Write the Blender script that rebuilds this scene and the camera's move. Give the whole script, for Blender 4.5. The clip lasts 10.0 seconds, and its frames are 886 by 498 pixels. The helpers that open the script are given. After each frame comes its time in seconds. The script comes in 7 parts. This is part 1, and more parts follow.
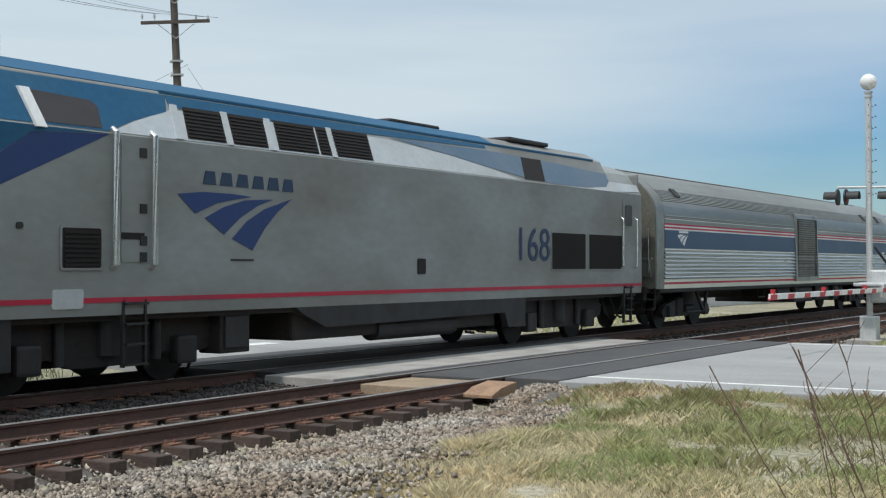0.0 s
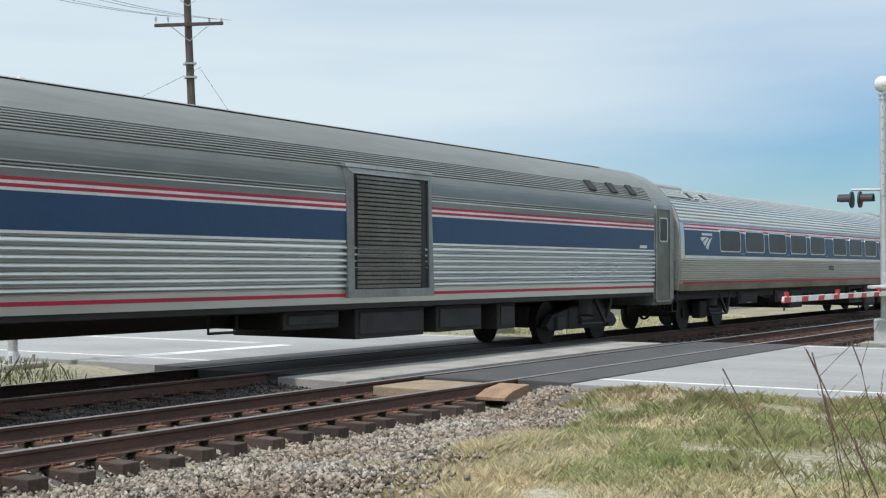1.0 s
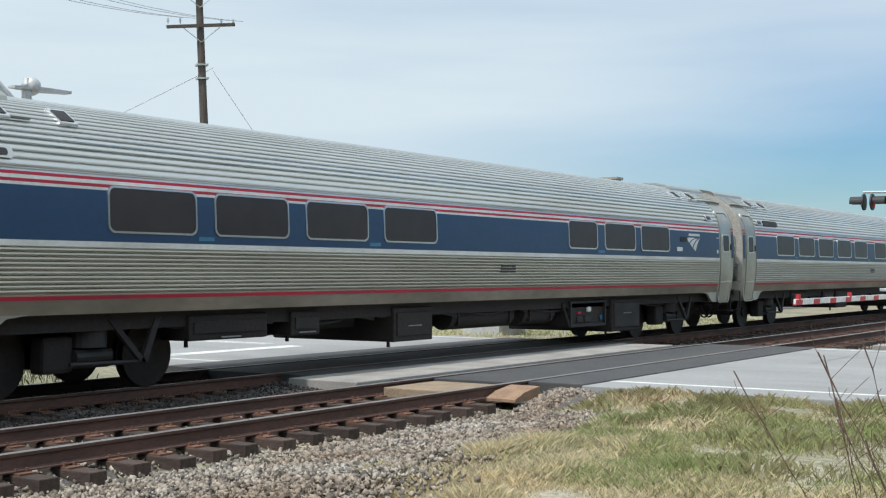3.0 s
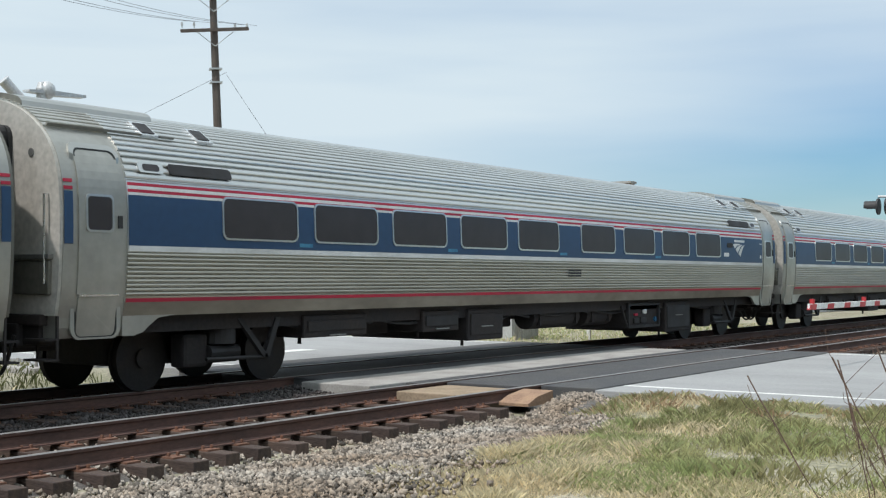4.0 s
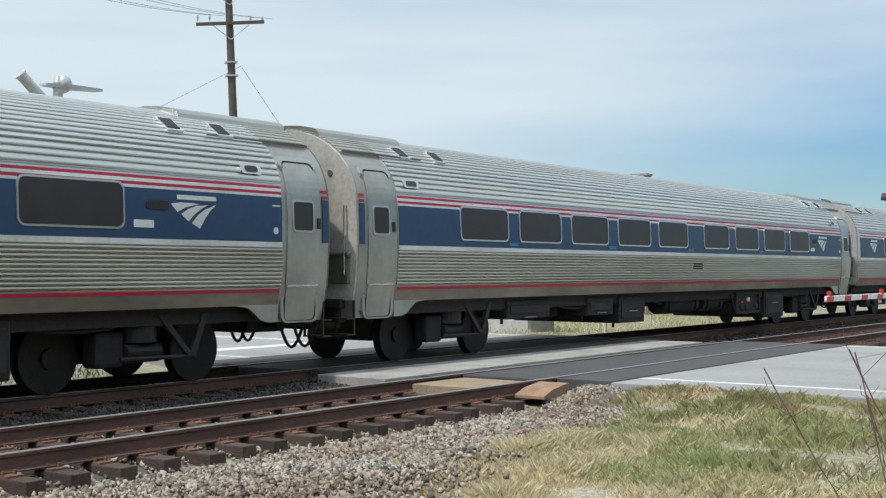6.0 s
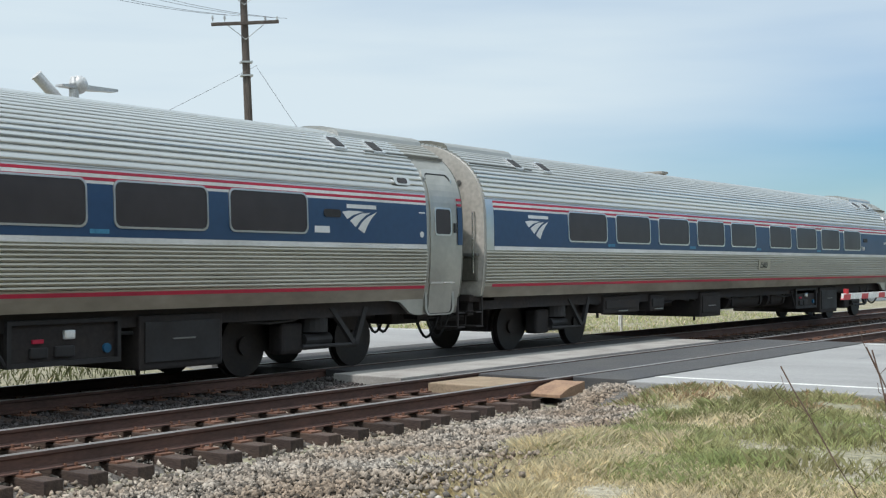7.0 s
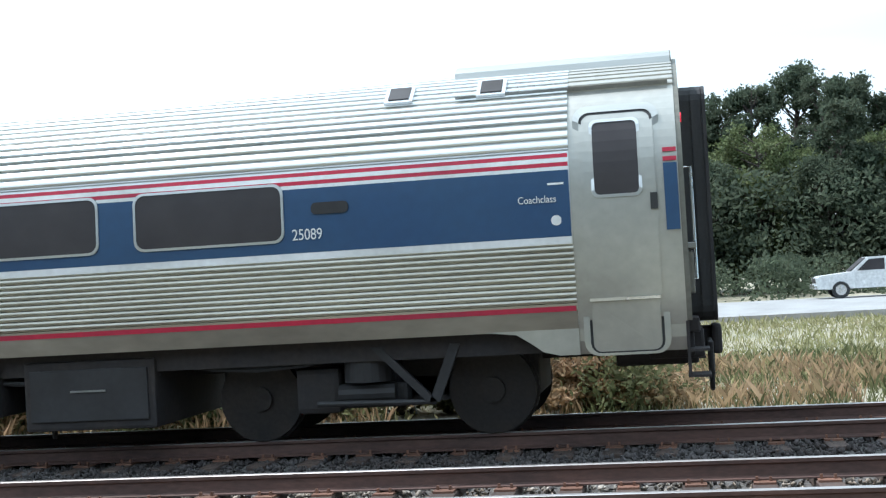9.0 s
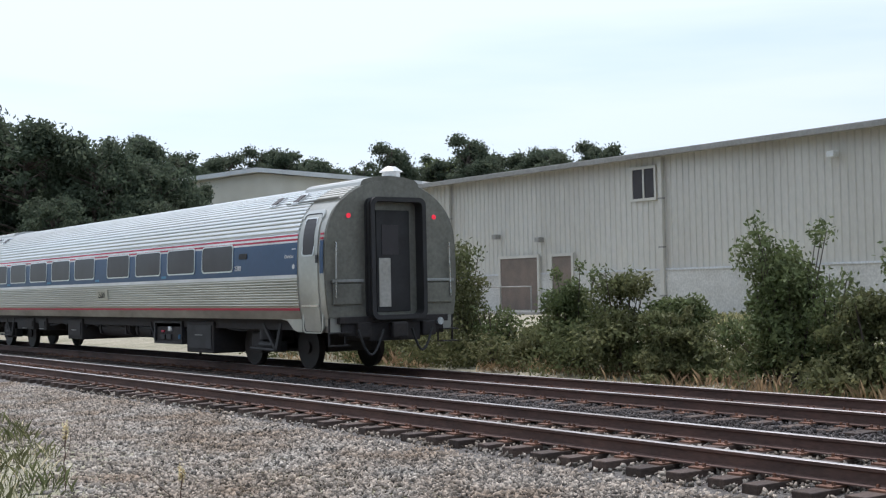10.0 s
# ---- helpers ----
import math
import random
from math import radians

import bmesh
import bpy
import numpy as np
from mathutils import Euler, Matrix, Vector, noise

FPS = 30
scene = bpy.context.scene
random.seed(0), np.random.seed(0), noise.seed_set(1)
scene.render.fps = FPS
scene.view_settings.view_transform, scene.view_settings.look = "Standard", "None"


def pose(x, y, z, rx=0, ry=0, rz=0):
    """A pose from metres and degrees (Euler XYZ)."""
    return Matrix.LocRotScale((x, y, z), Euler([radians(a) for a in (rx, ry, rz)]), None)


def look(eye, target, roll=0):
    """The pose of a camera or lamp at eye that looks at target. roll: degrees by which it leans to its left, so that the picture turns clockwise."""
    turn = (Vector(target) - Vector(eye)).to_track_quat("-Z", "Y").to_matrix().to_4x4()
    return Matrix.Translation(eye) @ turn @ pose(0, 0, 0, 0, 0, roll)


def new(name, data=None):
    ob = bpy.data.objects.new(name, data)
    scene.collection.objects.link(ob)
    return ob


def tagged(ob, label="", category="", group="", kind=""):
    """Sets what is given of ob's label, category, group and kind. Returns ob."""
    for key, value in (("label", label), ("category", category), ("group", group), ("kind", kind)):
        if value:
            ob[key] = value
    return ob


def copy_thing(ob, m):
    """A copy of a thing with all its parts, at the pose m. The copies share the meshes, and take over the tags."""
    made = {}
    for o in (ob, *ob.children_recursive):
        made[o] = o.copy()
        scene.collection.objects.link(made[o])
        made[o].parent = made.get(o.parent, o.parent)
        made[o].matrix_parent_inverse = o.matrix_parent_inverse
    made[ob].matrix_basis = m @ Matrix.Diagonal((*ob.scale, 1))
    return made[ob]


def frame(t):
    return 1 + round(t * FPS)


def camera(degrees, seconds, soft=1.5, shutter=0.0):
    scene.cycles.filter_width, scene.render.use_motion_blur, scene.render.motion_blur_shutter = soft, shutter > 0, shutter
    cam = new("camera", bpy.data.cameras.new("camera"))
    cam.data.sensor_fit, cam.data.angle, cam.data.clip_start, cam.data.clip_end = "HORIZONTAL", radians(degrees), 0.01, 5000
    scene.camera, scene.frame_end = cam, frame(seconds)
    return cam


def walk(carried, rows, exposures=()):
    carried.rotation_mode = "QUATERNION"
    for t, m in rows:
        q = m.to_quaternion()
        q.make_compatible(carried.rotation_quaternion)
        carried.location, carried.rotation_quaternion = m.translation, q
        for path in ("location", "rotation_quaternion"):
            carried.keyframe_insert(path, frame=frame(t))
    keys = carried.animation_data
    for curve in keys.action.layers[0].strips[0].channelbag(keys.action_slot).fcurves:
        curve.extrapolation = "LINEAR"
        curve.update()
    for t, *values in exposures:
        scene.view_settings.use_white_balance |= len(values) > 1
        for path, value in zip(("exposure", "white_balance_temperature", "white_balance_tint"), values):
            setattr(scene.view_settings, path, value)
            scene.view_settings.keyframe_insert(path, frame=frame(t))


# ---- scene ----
# The camera stands by the crossing and swings after the train.
cam = camera(38.11, 10.0, soft=1.25)
EYE = Vector((0.0, 0.0, 1.618))
PATH = [  # seconds, yaw, pitch, roll
    (0.0, -57.70, 0.83, -0.09),
    (0.5, -57.37, 1.03, -0.25),
    (1.0, -57.13, 0.93, -0.04),
    (1.5, -56.98, 0.85, -0.20),
    (2.0, -56.86, 0.69, -0.09),
    (2.5, -56.88, 0.90, 0.07),
    (4.0, -56.06, 1.17, 0.20),
    (4.5, -55.93, 1.30, 0.30),
    (5.0, -55.63, 1.10, 0.18),
    (5.5, -55.62, 0.89, 0.19),
    (7.0, -54.68, 0.79, -0.06),
    (7.5, -54.66, 0.73, -0.08),
    (7.8, -53.50, 0.55, -0.38),
    (8.0, -46.74, 1.09, -1.02),
    (8.2, -36.29, 1.06, -2.05),
    (8.4, -24.30, 1.01, -1.68),
    (8.5, -19.13, 1.14, -1.47),
    (8.6, -12.07, 1.69, -2.00),
    (8.8, 0.55, 2.13, -2.71),
    (9.0, 10.24, 1.44, -3.33),
    (9.2, 21.12, 1.89, -2.63),
    (9.4, 29.50, 1.79, -1.40),
    (9.5, 34.47, 1.76, -0.95),
    (9.6, 39.40, 1.95, -0.79),
    (9.7, 42.65, 2.17, -0.73),
    (9.9, 51.60, 1.95, -0.92),
    (10.0, 54.79, 1.82, -1.18),
]


def aim(yaw, pitch, roll):
    a, e = radians(yaw), radians(pitch)
    way = Vector((-math.sin(a) * math.cos(e), math.cos(a) * math.cos(e), math.sin(e)))
    return look(EYE, EYE + way * 10, roll)


TRACK_Y = 14.153   # middle of the far track, on which the train runs
NEAR_Y = 10.228    # middle of the near track
REAR_0, SPEED, SLOWING = 20.889, 22.2711, 0.3344   # the rear coach at 8 s, its speed and its slowing
SWAY = [  # seconds, metres by which the train runs behind or ahead of that
    (0.0, -0.23),
    (0.5, -0.21),
    (1.0, -0.18),
    (1.5, -0.12),
    (2.0, 0.20),
    (2.5, 0.04),
    (4.0, -0.03),
    (4.5, -0.09),
    (5.0, -0.10),
    (5.5, 0.00),
    (7.0, -0.05),
    (7.5, -0.11),
    (7.8, 0.00),
    (8.0, 0.06),
    (8.2, -0.03),
    (8.4, -0.04),
    (8.5, 0.42),
    (8.6, -0.09),
    (8.8, -0.01),
    (9.0, 0.24),
    (9.2, 0.03),
    (9.4, -0.10),
    (9.5, 0.31),
    (9.6, -0.15),
    (9.7, 0.27),
    (9.9, -0.26),
    (10.0, 0.05),
]

walk(cam, [(t, aim(*a)) for t, *a in PATH], exposures=[(0.0, -0.14, 6250, 13), (0.5, 0.04, 6250, 13), (1.5, 0.02, 6250, 13), (7.5, 0.02, 6250, 13), (8.0, 0.03, 6150, 12), (8.5, 0.38, 5750, 12), (9.0, 0.7, 5750, 11), (9.3, 0.72, 5900, 12), (9.5, 0.57, 5900, 14), (9.7, 0.4, 5900, 15), (10.0, 0.08, 6050, 20)])

# ---- sky and sun: a high sun ahead of the train, thin bright cloud ----
SUN_YAW, SUN_UP, CLOUD_YAW = 80.0, 62.0, 27.0
sun_way = Vector((-math.sin(radians(SUN_YAW)) * math.cos(radians(SUN_UP)), math.cos(radians(SUN_YAW)) * math.cos(radians(SUN_UP)), math.sin(radians(SUN_UP))))
world = bpy.data.worlds.new("sky")
scene.world = world
world.use_nodes = True
wn, wl = world.node_tree.nodes, world.node_tree.links
wn.clear()
w_out = wn.new("ShaderNodeOutputWorld")
w_bg = wn.new("ShaderNodeBackground")
w_sky = wn.new("ShaderNodeTexSky")
w_sky.sky_type = "NISHITA"
w_sky.sun_disc = False
w_sky.sun_elevation = radians(SUN_UP)
w_sky.sun_rotation = radians(-SUN_YAW)
w_sky.air_density, w_sky.dust_density, w_sky.ozone_density = 1.3, 0.25, 3.0
w_co = wn.new("ShaderNodeTexCoord")
w_map = wn.new("ShaderNodeMapping")
w_map.inputs["Rotation"].default_value = (0.15, 0.1, radians(35))
w_map.inputs["Scale"].default_value = (1.0, 1.0, 8.0)
w_noise = wn.new("ShaderNodeTexNoise")
w_noise.inputs["Scale"].default_value = 1.7
w_noise.inputs["Detail"].default_value = 5.0
w_noise.inputs["Roughness"].default_value = 0.45
w_dot = wn.new("ShaderNodeVectorMath")
w_dot.operation = "DOT_PRODUCT"
w_dot.inputs[1].default_value = (-math.sin(radians(CLOUD_YAW)), math.cos(radians(CLOUD_YAW)), 4.8)
w_ramp = wn.new("ShaderNodeMapRange")
w_ramp.interpolation_type = "SMOOTHSTEP"
w_ramp.inputs["From Min"].default_value = 0.06
w_ramp.inputs["From Max"].default_value = 0.86
w_add = wn.new("ShaderNodeMath")
w_add.operation = "MULTIPLY_ADD"
w_add.inputs[1].default_value = 1.35
w_mix = wn.new("ShaderNodeMix")
w_mix.data_type = "RGBA"
w_mix.inputs["B"].default_value = (6.8, 7.9, 8.15, 1.0)
wl.new(w_co.outputs["Generated"], w_map.inputs["Vector"])
wl.new(w_map.outputs["Vector"], w_noise.inputs["Vector"])
wl.new(w_co.outputs["Generated"], w_dot.inputs[0])
wl.new(w_dot.outputs["Value"], w_ramp.inputs["Value"])
w_sub = wn.new("ShaderNodeMath")
w_sub.operation = "SUBTRACT"
w_sub.inputs[1].default_value = 0.5
wl.new(w_noise.outputs["Fac"], w_sub.inputs[0])
wl.new(w_sub.outputs["Value"], w_add.inputs[0])
wl.new(w_ramp.outputs["Result"], w_add.inputs[2])
wl.new(w_add.outputs["Value"], w_mix.inputs["Factor"])
w_tint = wn.new("ShaderNodeMix")
w_tint.data_type, w_tint.blend_type = "RGBA", "MULTIPLY"
w_tint.inputs["Factor"].default_value = 1.0
w_tint.inputs["B"].default_value = (0.54, 0.78, 1.02, 1.0)
wl.new(w_sky.outputs["Color"], w_tint.inputs["A"])
wl.new(w_tint.outputs["Result"], w_mix.inputs["A"])
w_near = wn.new("ShaderNodeVectorMath")         # thin cloud is brighter towards the sun
w_near.operation = "DOT_PRODUCT"
w_near.inputs[1].default_value = sun_way
w_glow = wn.new("ShaderNodeMapRange")
w_glow.inputs["From Min"].default_value, w_glow.inputs["From Max"].default_value = 0.15, 1.0
w_glow.inputs["To Min"].default_value, w_glow.inputs["To Max"].default_value = 0.1, 0.15
wl.new(w_co.outputs["Generated"], w_near.inputs[0])
wl.new(w_near.outputs["Value"], w_glow.inputs["Value"])
wl.new(w_glow.outputs["Result"], w_bg.inputs["Strength"])
wl.new(w_mix.outputs["Result"], w_bg.inputs["Color"])
wl.new(w_bg.outputs["Background"], w_out.inputs["Surface"])

sun = new("sun", bpy.data.lights.new("sun", "SUN"))
sun.data.energy, sun.data.angle, sun.data.color = 3.0, radians(1.5), (1.0, 0.95, 0.87)
sun.matrix_world = look(sun_way * 60, (0, 0, 0))


# ---- materials ----
def surface(name, color, other=None, rough=0.6, metal=0.0, coarse=1.5, fine=30.0, mix=0.5, bump=0.1, spread=0.15, island=0.0, stretch=(1, 1, 1), piece=0.0, through_light=0.0):
    """A surface of two tones at two scales with fine relief."""
    m = bpy.data.materials.new(name)
    m.use_nodes = True
    n, k = m.node_tree.nodes, m.node_tree.links
    b = n["Principled BSDF"]
    other = other or tuple(c * 0.7 for c in color)
    co = n.new("ShaderNodeTexCoord")
    mp = n.new("ShaderNodeMapping")
    mp.inputs["Scale"].default_value = stretch
    k.new(co.outputs["Object"], mp.inputs["Vector"])
    n1, n2 = n.new("ShaderNodeTexNoise"), n.new("ShaderNodeTexNoise")
    for q, s, d in ((n1, coarse, 5), (n2, fine, 3)):
        q.inputs["Scale"].default_value, q.inputs["Detail"].default_value = s, d
        k.new(mp.outputs["Vector"], q.inputs["Vector"])
    ra = n.new("ShaderNodeMapRange")
    ra.inputs["From Min"].default_value, ra.inputs["From Max"].default_value = 0.35, 0.68
    ra.inputs["To Max"].default_value = mix * 2
    k.new(n1.outputs["Fac"], ra.inputs["Value"])
    mx = n.new("ShaderNodeMix")
    mx.data_type = "RGBA"
    mx.inputs["A"].default_value, mx.inputs["B"].default_value = (*color, 1), (*other, 1)
    k.new(ra.outputs["Result"], mx.inputs["Factor"])
    hs = n.new("ShaderNodeHueSaturation")
    vr = n.new("ShaderNodeMapRange")
    vr.inputs["From Min"].default_value, vr.inputs["From Max"].default_value = 0.3, 0.7
    vr.inputs["To Min"].default_value, vr.inputs["To Max"].default_value = 1 - spread, 1 + spread
    k.new(n2.outputs["Fac"], vr.inputs["Value"])
    value = vr.outputs["Result"]
    for amount, node, out in ((island, "ShaderNodeNewGeometry", "Random Per Island"), (piece, "ShaderNodeObjectInfo", "Random")):
        if amount:
            g = n.new(node)
            r = n.new("ShaderNodeMapRange")
            r.inputs["To Min"].default_value, r.inputs["To Max"].default_value = 1 - amount, 1 + amount
            k.new(g.outputs[out], r.inputs["Value"])
            mu = n.new("ShaderNodeMath")
            mu.operation = "MULTIPLY"
            k.new(value, mu.inputs[0])
            k.new(r.outputs["Result"], mu.inputs[1])
            value = mu.outputs["Value"]
    k.new(value, hs.inputs["Value"])
    k.new(mx.outputs["Result"], hs.inputs["Color"])
    k.new(hs.outputs["Color"], b.inputs["Base Color"])
    rr = n.new("ShaderNodeMapRange")
    rr.inputs["To Min"].default_value, rr.inputs["To Max"].default_value = max(0.02, rough - 0.12), min(1.0, rough + 0.12)
    k.new(n1.outputs["Fac"], rr.inputs["Value"])
    k.new(rr.outputs["Result"], b.inputs["Roughness"])
    b.inputs["Metallic"].default_value = metal
    if bump:
        bu = n.new("ShaderNodeBump")
        bu.inputs["Strength"].default_value, bu.inputs["Distance"].default_value = bump, 0.02
        k.new(n2.outputs["Fac"], bu.inputs["Height"])
        k.new(bu.outputs["Normal"], b.inputs["Normal"])
    if through_light:                              # thin leaves let the light behind them through
        tr = n.new("ShaderNodeBsdfTranslucent")
        k.new(hs.outputs["Color"], tr.inputs["Color"])
        ms = n.new("ShaderNodeMixShader")
        ms.inputs["Fac"].default_value = through_light
        k.new(b.outputs["BSDF"], ms.inputs[1])
        k.new(tr.outputs["BSDF"], ms.inputs[2])
        k.new(ms.outputs["Shader"], n["Material Output"].inputs["Surface"])
    return m


def glow(name, color, strength):
    m = surface(name, color, rough=0.2, bump=0)
    b = m.node_tree.nodes["Principled BSDF"]
    b.inputs["Emission Color"].default_value, b.inputs["Emission Strength"].default_value = (*color, 1), strength
    return m


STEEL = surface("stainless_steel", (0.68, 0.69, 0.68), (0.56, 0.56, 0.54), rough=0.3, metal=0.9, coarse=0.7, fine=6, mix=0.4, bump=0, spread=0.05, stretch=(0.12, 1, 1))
# Dust, plus the olive reflection of the ground put into the colour.
STEEL_LOW = surface("dusty_ground_tinted_steel", (0.47, 0.45, 0.39), (0.37, 0.35, 0.295), rough=0.36, metal=0.8, coarse=0.8, fine=7, mix=0.5, bump=0, spread=0.07, stretch=(0.15, 1, 1))
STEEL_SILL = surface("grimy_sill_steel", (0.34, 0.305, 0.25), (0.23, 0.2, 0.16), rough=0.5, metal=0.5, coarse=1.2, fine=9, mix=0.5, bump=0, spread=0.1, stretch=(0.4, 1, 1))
STEEL_DOOR = surface("brushed_door_steel", (0.46, 0.455, 0.42), (0.36, 0.35, 0.315), rough=0.4, metal=0.7, coarse=1.1, fine=9, mix=0.5, bump=0, spread=0.06)
BAG_STEEL = surface("weathered_plain_steel", (0.3, 0.3, 0.285), (0.22, 0.22, 0.205), rough=0.42, metal=0.7, coarse=0.8, fine=8, mix=0.5, bump=0, spread=0.08, stretch=(0.15, 1, 1))
PALE_END = surface("pale_end_panel", (0.46, 0.44, 0.4), (0.36, 0.34, 0.3), rough=0.5, coarse=1.3, fine=13, mix=0.5, bump=0.02)
SLATE = surface("slate_blue_ink", (0.014, 0.04, 0.1), (0.02, 0.046, 0.095), rough=0.55, coarse=1, fine=12, bump=0, spread=0.05)
NOTICE = surface("pale_blue_notice", (0.06, 0.26, 0.42), (0.04, 0.18, 0.32), rough=0.5, coarse=8, fine=40, bump=0)
FADED = surface("faded_blue_paint", (0.075, 0.135, 0.205), (0.125, 0.175, 0.235), rough=0.5, coarse=0.7, fine=9, mix=0.5, bump=0.01, spread=0.07)
STEEL_DULL = surface("dull_stainless_steel", (0.34, 0.345, 0.335), (0.24, 0.24, 0.225), rough=0.45, metal=0.75, coarse=1.2, fine=14, mix=0.5, bump=0.02, spread=0.1)
STEEL_OLD = surface("brushed_old_steel", (0.5, 0.5, 0.475), (0.39, 0.385, 0.36), rough=0.34, metal=0.8, coarse=0.6, fine=7, mix=0.5, bump=0, spread=0.07, stretch=(0.2, 1, 1))
BRIGHT = surface("polished_steel", (0.8, 0.81, 0.82), (0.65, 0.65, 0.64), rough=0.25, metal=0.9, coarse=2, fine=20, bump=0.01, spread=0.05)
BLUE = surface("blue_film", (0.017, 0.058, 0.142), (0.022, 0.066, 0.14), rough=0.45, coarse=0.6, fine=9, mix=0.4, bump=0.01, spread=0.06)
LOCO_BLUE = surface("deep_blue_paint", (0.015, 0.042, 0.165), (0.019, 0.048, 0.155), rough=0.55, coarse=0.9, fine=11, bump=0.01, spread=0.06)
TEAL = surface("mid_blue_paint", (0.016, 0.095, 0.2), (0.03, 0.11, 0.2), rough=0.55, coarse=0.8, fine=10, bump=0.01, spread=0.08)
SILVER = surface("silver_grey_paint", (0.285, 0.304, 0.302), (0.195, 0.187, 0.174), rough=0.55, metal=0.1, coarse=0.7, fine=8, mix=0.5, bump=0.02, spread=0.06, stretch=(0.5, 1, 1))
PALE = surface("pale_grey_paint", (0.5, 0.53, 0.55), (0.4, 0.41, 0.41), rough=0.4, metal=0.1, coarse=1.0, fine=12, mix=0.4, bump=0.02, spread=0.06)
RED = surface("red_film", (0.5, 0.015, 0.05), (0.36, 0.025, 0.055), rough=0.55, coarse=1, fine=15, bump=0.01, spread=0.08)
WHITE = surface("white_film", (0.78, 0.78, 0.78), (0.6, 0.6, 0.58), rough=0.4, coarse=1, fine=15, bump=0.01, spread=0.06)
UNDER = surface("grimy_underframe", (0.018, 0.0155, 0.0165), (0.032, 0.025, 0.0225), rough=0.75, coarse=2, fine=16, mix=0.5, bump=0.15, spread=0.2)
UNDER_GREY = surface("grey_underframe", (0.028, 0.027, 0.029), (0.019, 0.017, 0.017), rough=0.65, coarse=2, fine=16, mix=0.5, bump=0.1, spread=0.15)
WHEEL = surface("wheel_steel", (0.024, 0.022, 0.022), (0.04, 0.032, 0.028), rough=0.55, metal=0.5, coarse=3, fine=25, bump=0.08)
RUBBER = surface("black_rubber", (0.018, 0.018, 0.02), (0.03, 0.03, 0.03), rough=0.6, coarse=4, fine=40, bump=0.08)
GLASS = surface("tinted_glass", (0.046, 0.041, 0.044), (0.052, 0.046, 0.048), rough=0.42, coarse=0.8, fine=3, bump=0.0, spread=0.1)
GLASS.node_tree.nodes["Principled BSDF"].inputs["Specular IOR Level"].default_value = 0.3
TEAL.node_tree.nodes["Principled BSDF"].inputs["Specular IOR Level"].default_value = 0.2
LOUVRE = surface("dark_louvre", (0.012, 0.009, 0.009), (0.022, 0.016, 0.015), rough=0.85, coarse=3, fine=30, bump=0.05)
TAN = surface("tan_end_panel", (0.5, 0.34, 0.22), (0.4, 0.28, 0.18), rough=0.6, coarse=1.5, fine=15)
MARKER = glow("red_marker_lamp", (1.0, 0.03, 0.06), 0.4)
END_STEEL = surface("weathered_end_steel", (0.2, 0.195, 0.165), (0.14, 0.135, 0.115), rough=0.5, metal=0.45, coarse=1.3, fine=14, mix=0.5, bump=0.03)
LAMP = surface("lamp_lens", (0.75, 0.78, 0.8), rough=0.15, bump=0, metal=0.4)
RAIL_RUST = surface("rusty_rail", (0.115, 0.06, 0.046), (0.07, 0.041, 0.034), rough=0.75, coarse=4, fine=40, mix=0.5, bump=0.1, spread=0.2, stretch=(0.3, 1, 1))
RAIL_TOP = surface("worn_rail_head", (0.42, 0.4, 0.39), (0.28, 0.25, 0.23), rough=0.5, metal=0.75, coarse=2, fine=30, bump=0.01, stretch=(0.2, 1, 1))
RUST = surface("rust_plate", (0.2, 0.1, 0.062), (0.14, 0.068, 0.045), rough=0.85, coarse=6, fine=40, bump=0.2, spread=0.25, piece=0.2)
TIE = surface("creosoted_wood", (0.05, 0.033, 0.028), (0.085, 0.058, 0.044), rough=0.85, coarse=5, fine=30, mix=0.55, bump=0.4, spread=0.3, piece=0.35, stretch=(3, 0.5, 2))
BALLAST = surface("ballast_bed", (0.15, 0.14, 0.125), (0.08, 0.07, 0.065), rough=0.9, coarse=26, fine=60, mix=0.55, bump=1.0, spread=0.3)
STONE = surface("ballast_stone", (0.29, 0.262, 0.225), (0.21, 0.163, 0.12), rough=0.9, coarse=0.9, fine=40, mix=0.55, bump=0.3, spread=0.25, island=0.75)
STONE_DARK = surface("dark_ballast_stone", (0.075, 0.066, 0.064), (0.046, 0.037, 0.034), rough=0.9, coarse=0.9, fine=40, mix=0.5, bump=0.3, spread=0.25, island=0.5)
EARTH = surface("grassy_earth", (0.22, 0.21, 0.135), (0.33, 0.3, 0.225), rough=0.95, coarse=0.5, fine=14, mix=0.6, bump=0.8, spread=0.4)
ROAD = surface("worn_road", (0.32, 0.32, 0.315), (0.26, 0.26, 0.255), rough=0.85, coarse=0.7, fine=45, mix=0.5, bump=0.25, spread=0.12, stretch=(1, 0.4, 1))
ASPHALT = surface("dark_asphalt", (0.055, 0.056, 0.06), (0.085, 0.083, 0.08), rough=0.8, coarse=1.2, fine=55, mix=0.5, bump=0.35, spread=0.2)
CONCRETE = surface("grey_concrete", (0.38, 0.365, 0.34), (0.27, 0.255, 0.235), rough=0.85, coarse=1.5, fine=30, mix=0.5, bump=0.2, spread=0.12)
SAND = surface("sandy_panel", (0.33, 0.25, 0.17), (0.24, 0.185, 0.125), rough=0.9, coarse=2.5, fine=30, mix=0.5, bump=0.3, spread=0.15)
RAMP = surface("rusty_tan_concrete", (0.33, 0.21, 0.13), (0.24, 0.15, 0.1), rough=0.9, coarse=4, fine=35, mix=0.5, bump=0.3, spread=0.18)
PAINT = surface("road_paint", (0.75, 0.75, 0.72), (0.5, 0.5, 0.47), rough=0.7, coarse=3, fine=35, mix=0.4, bump=0.1)


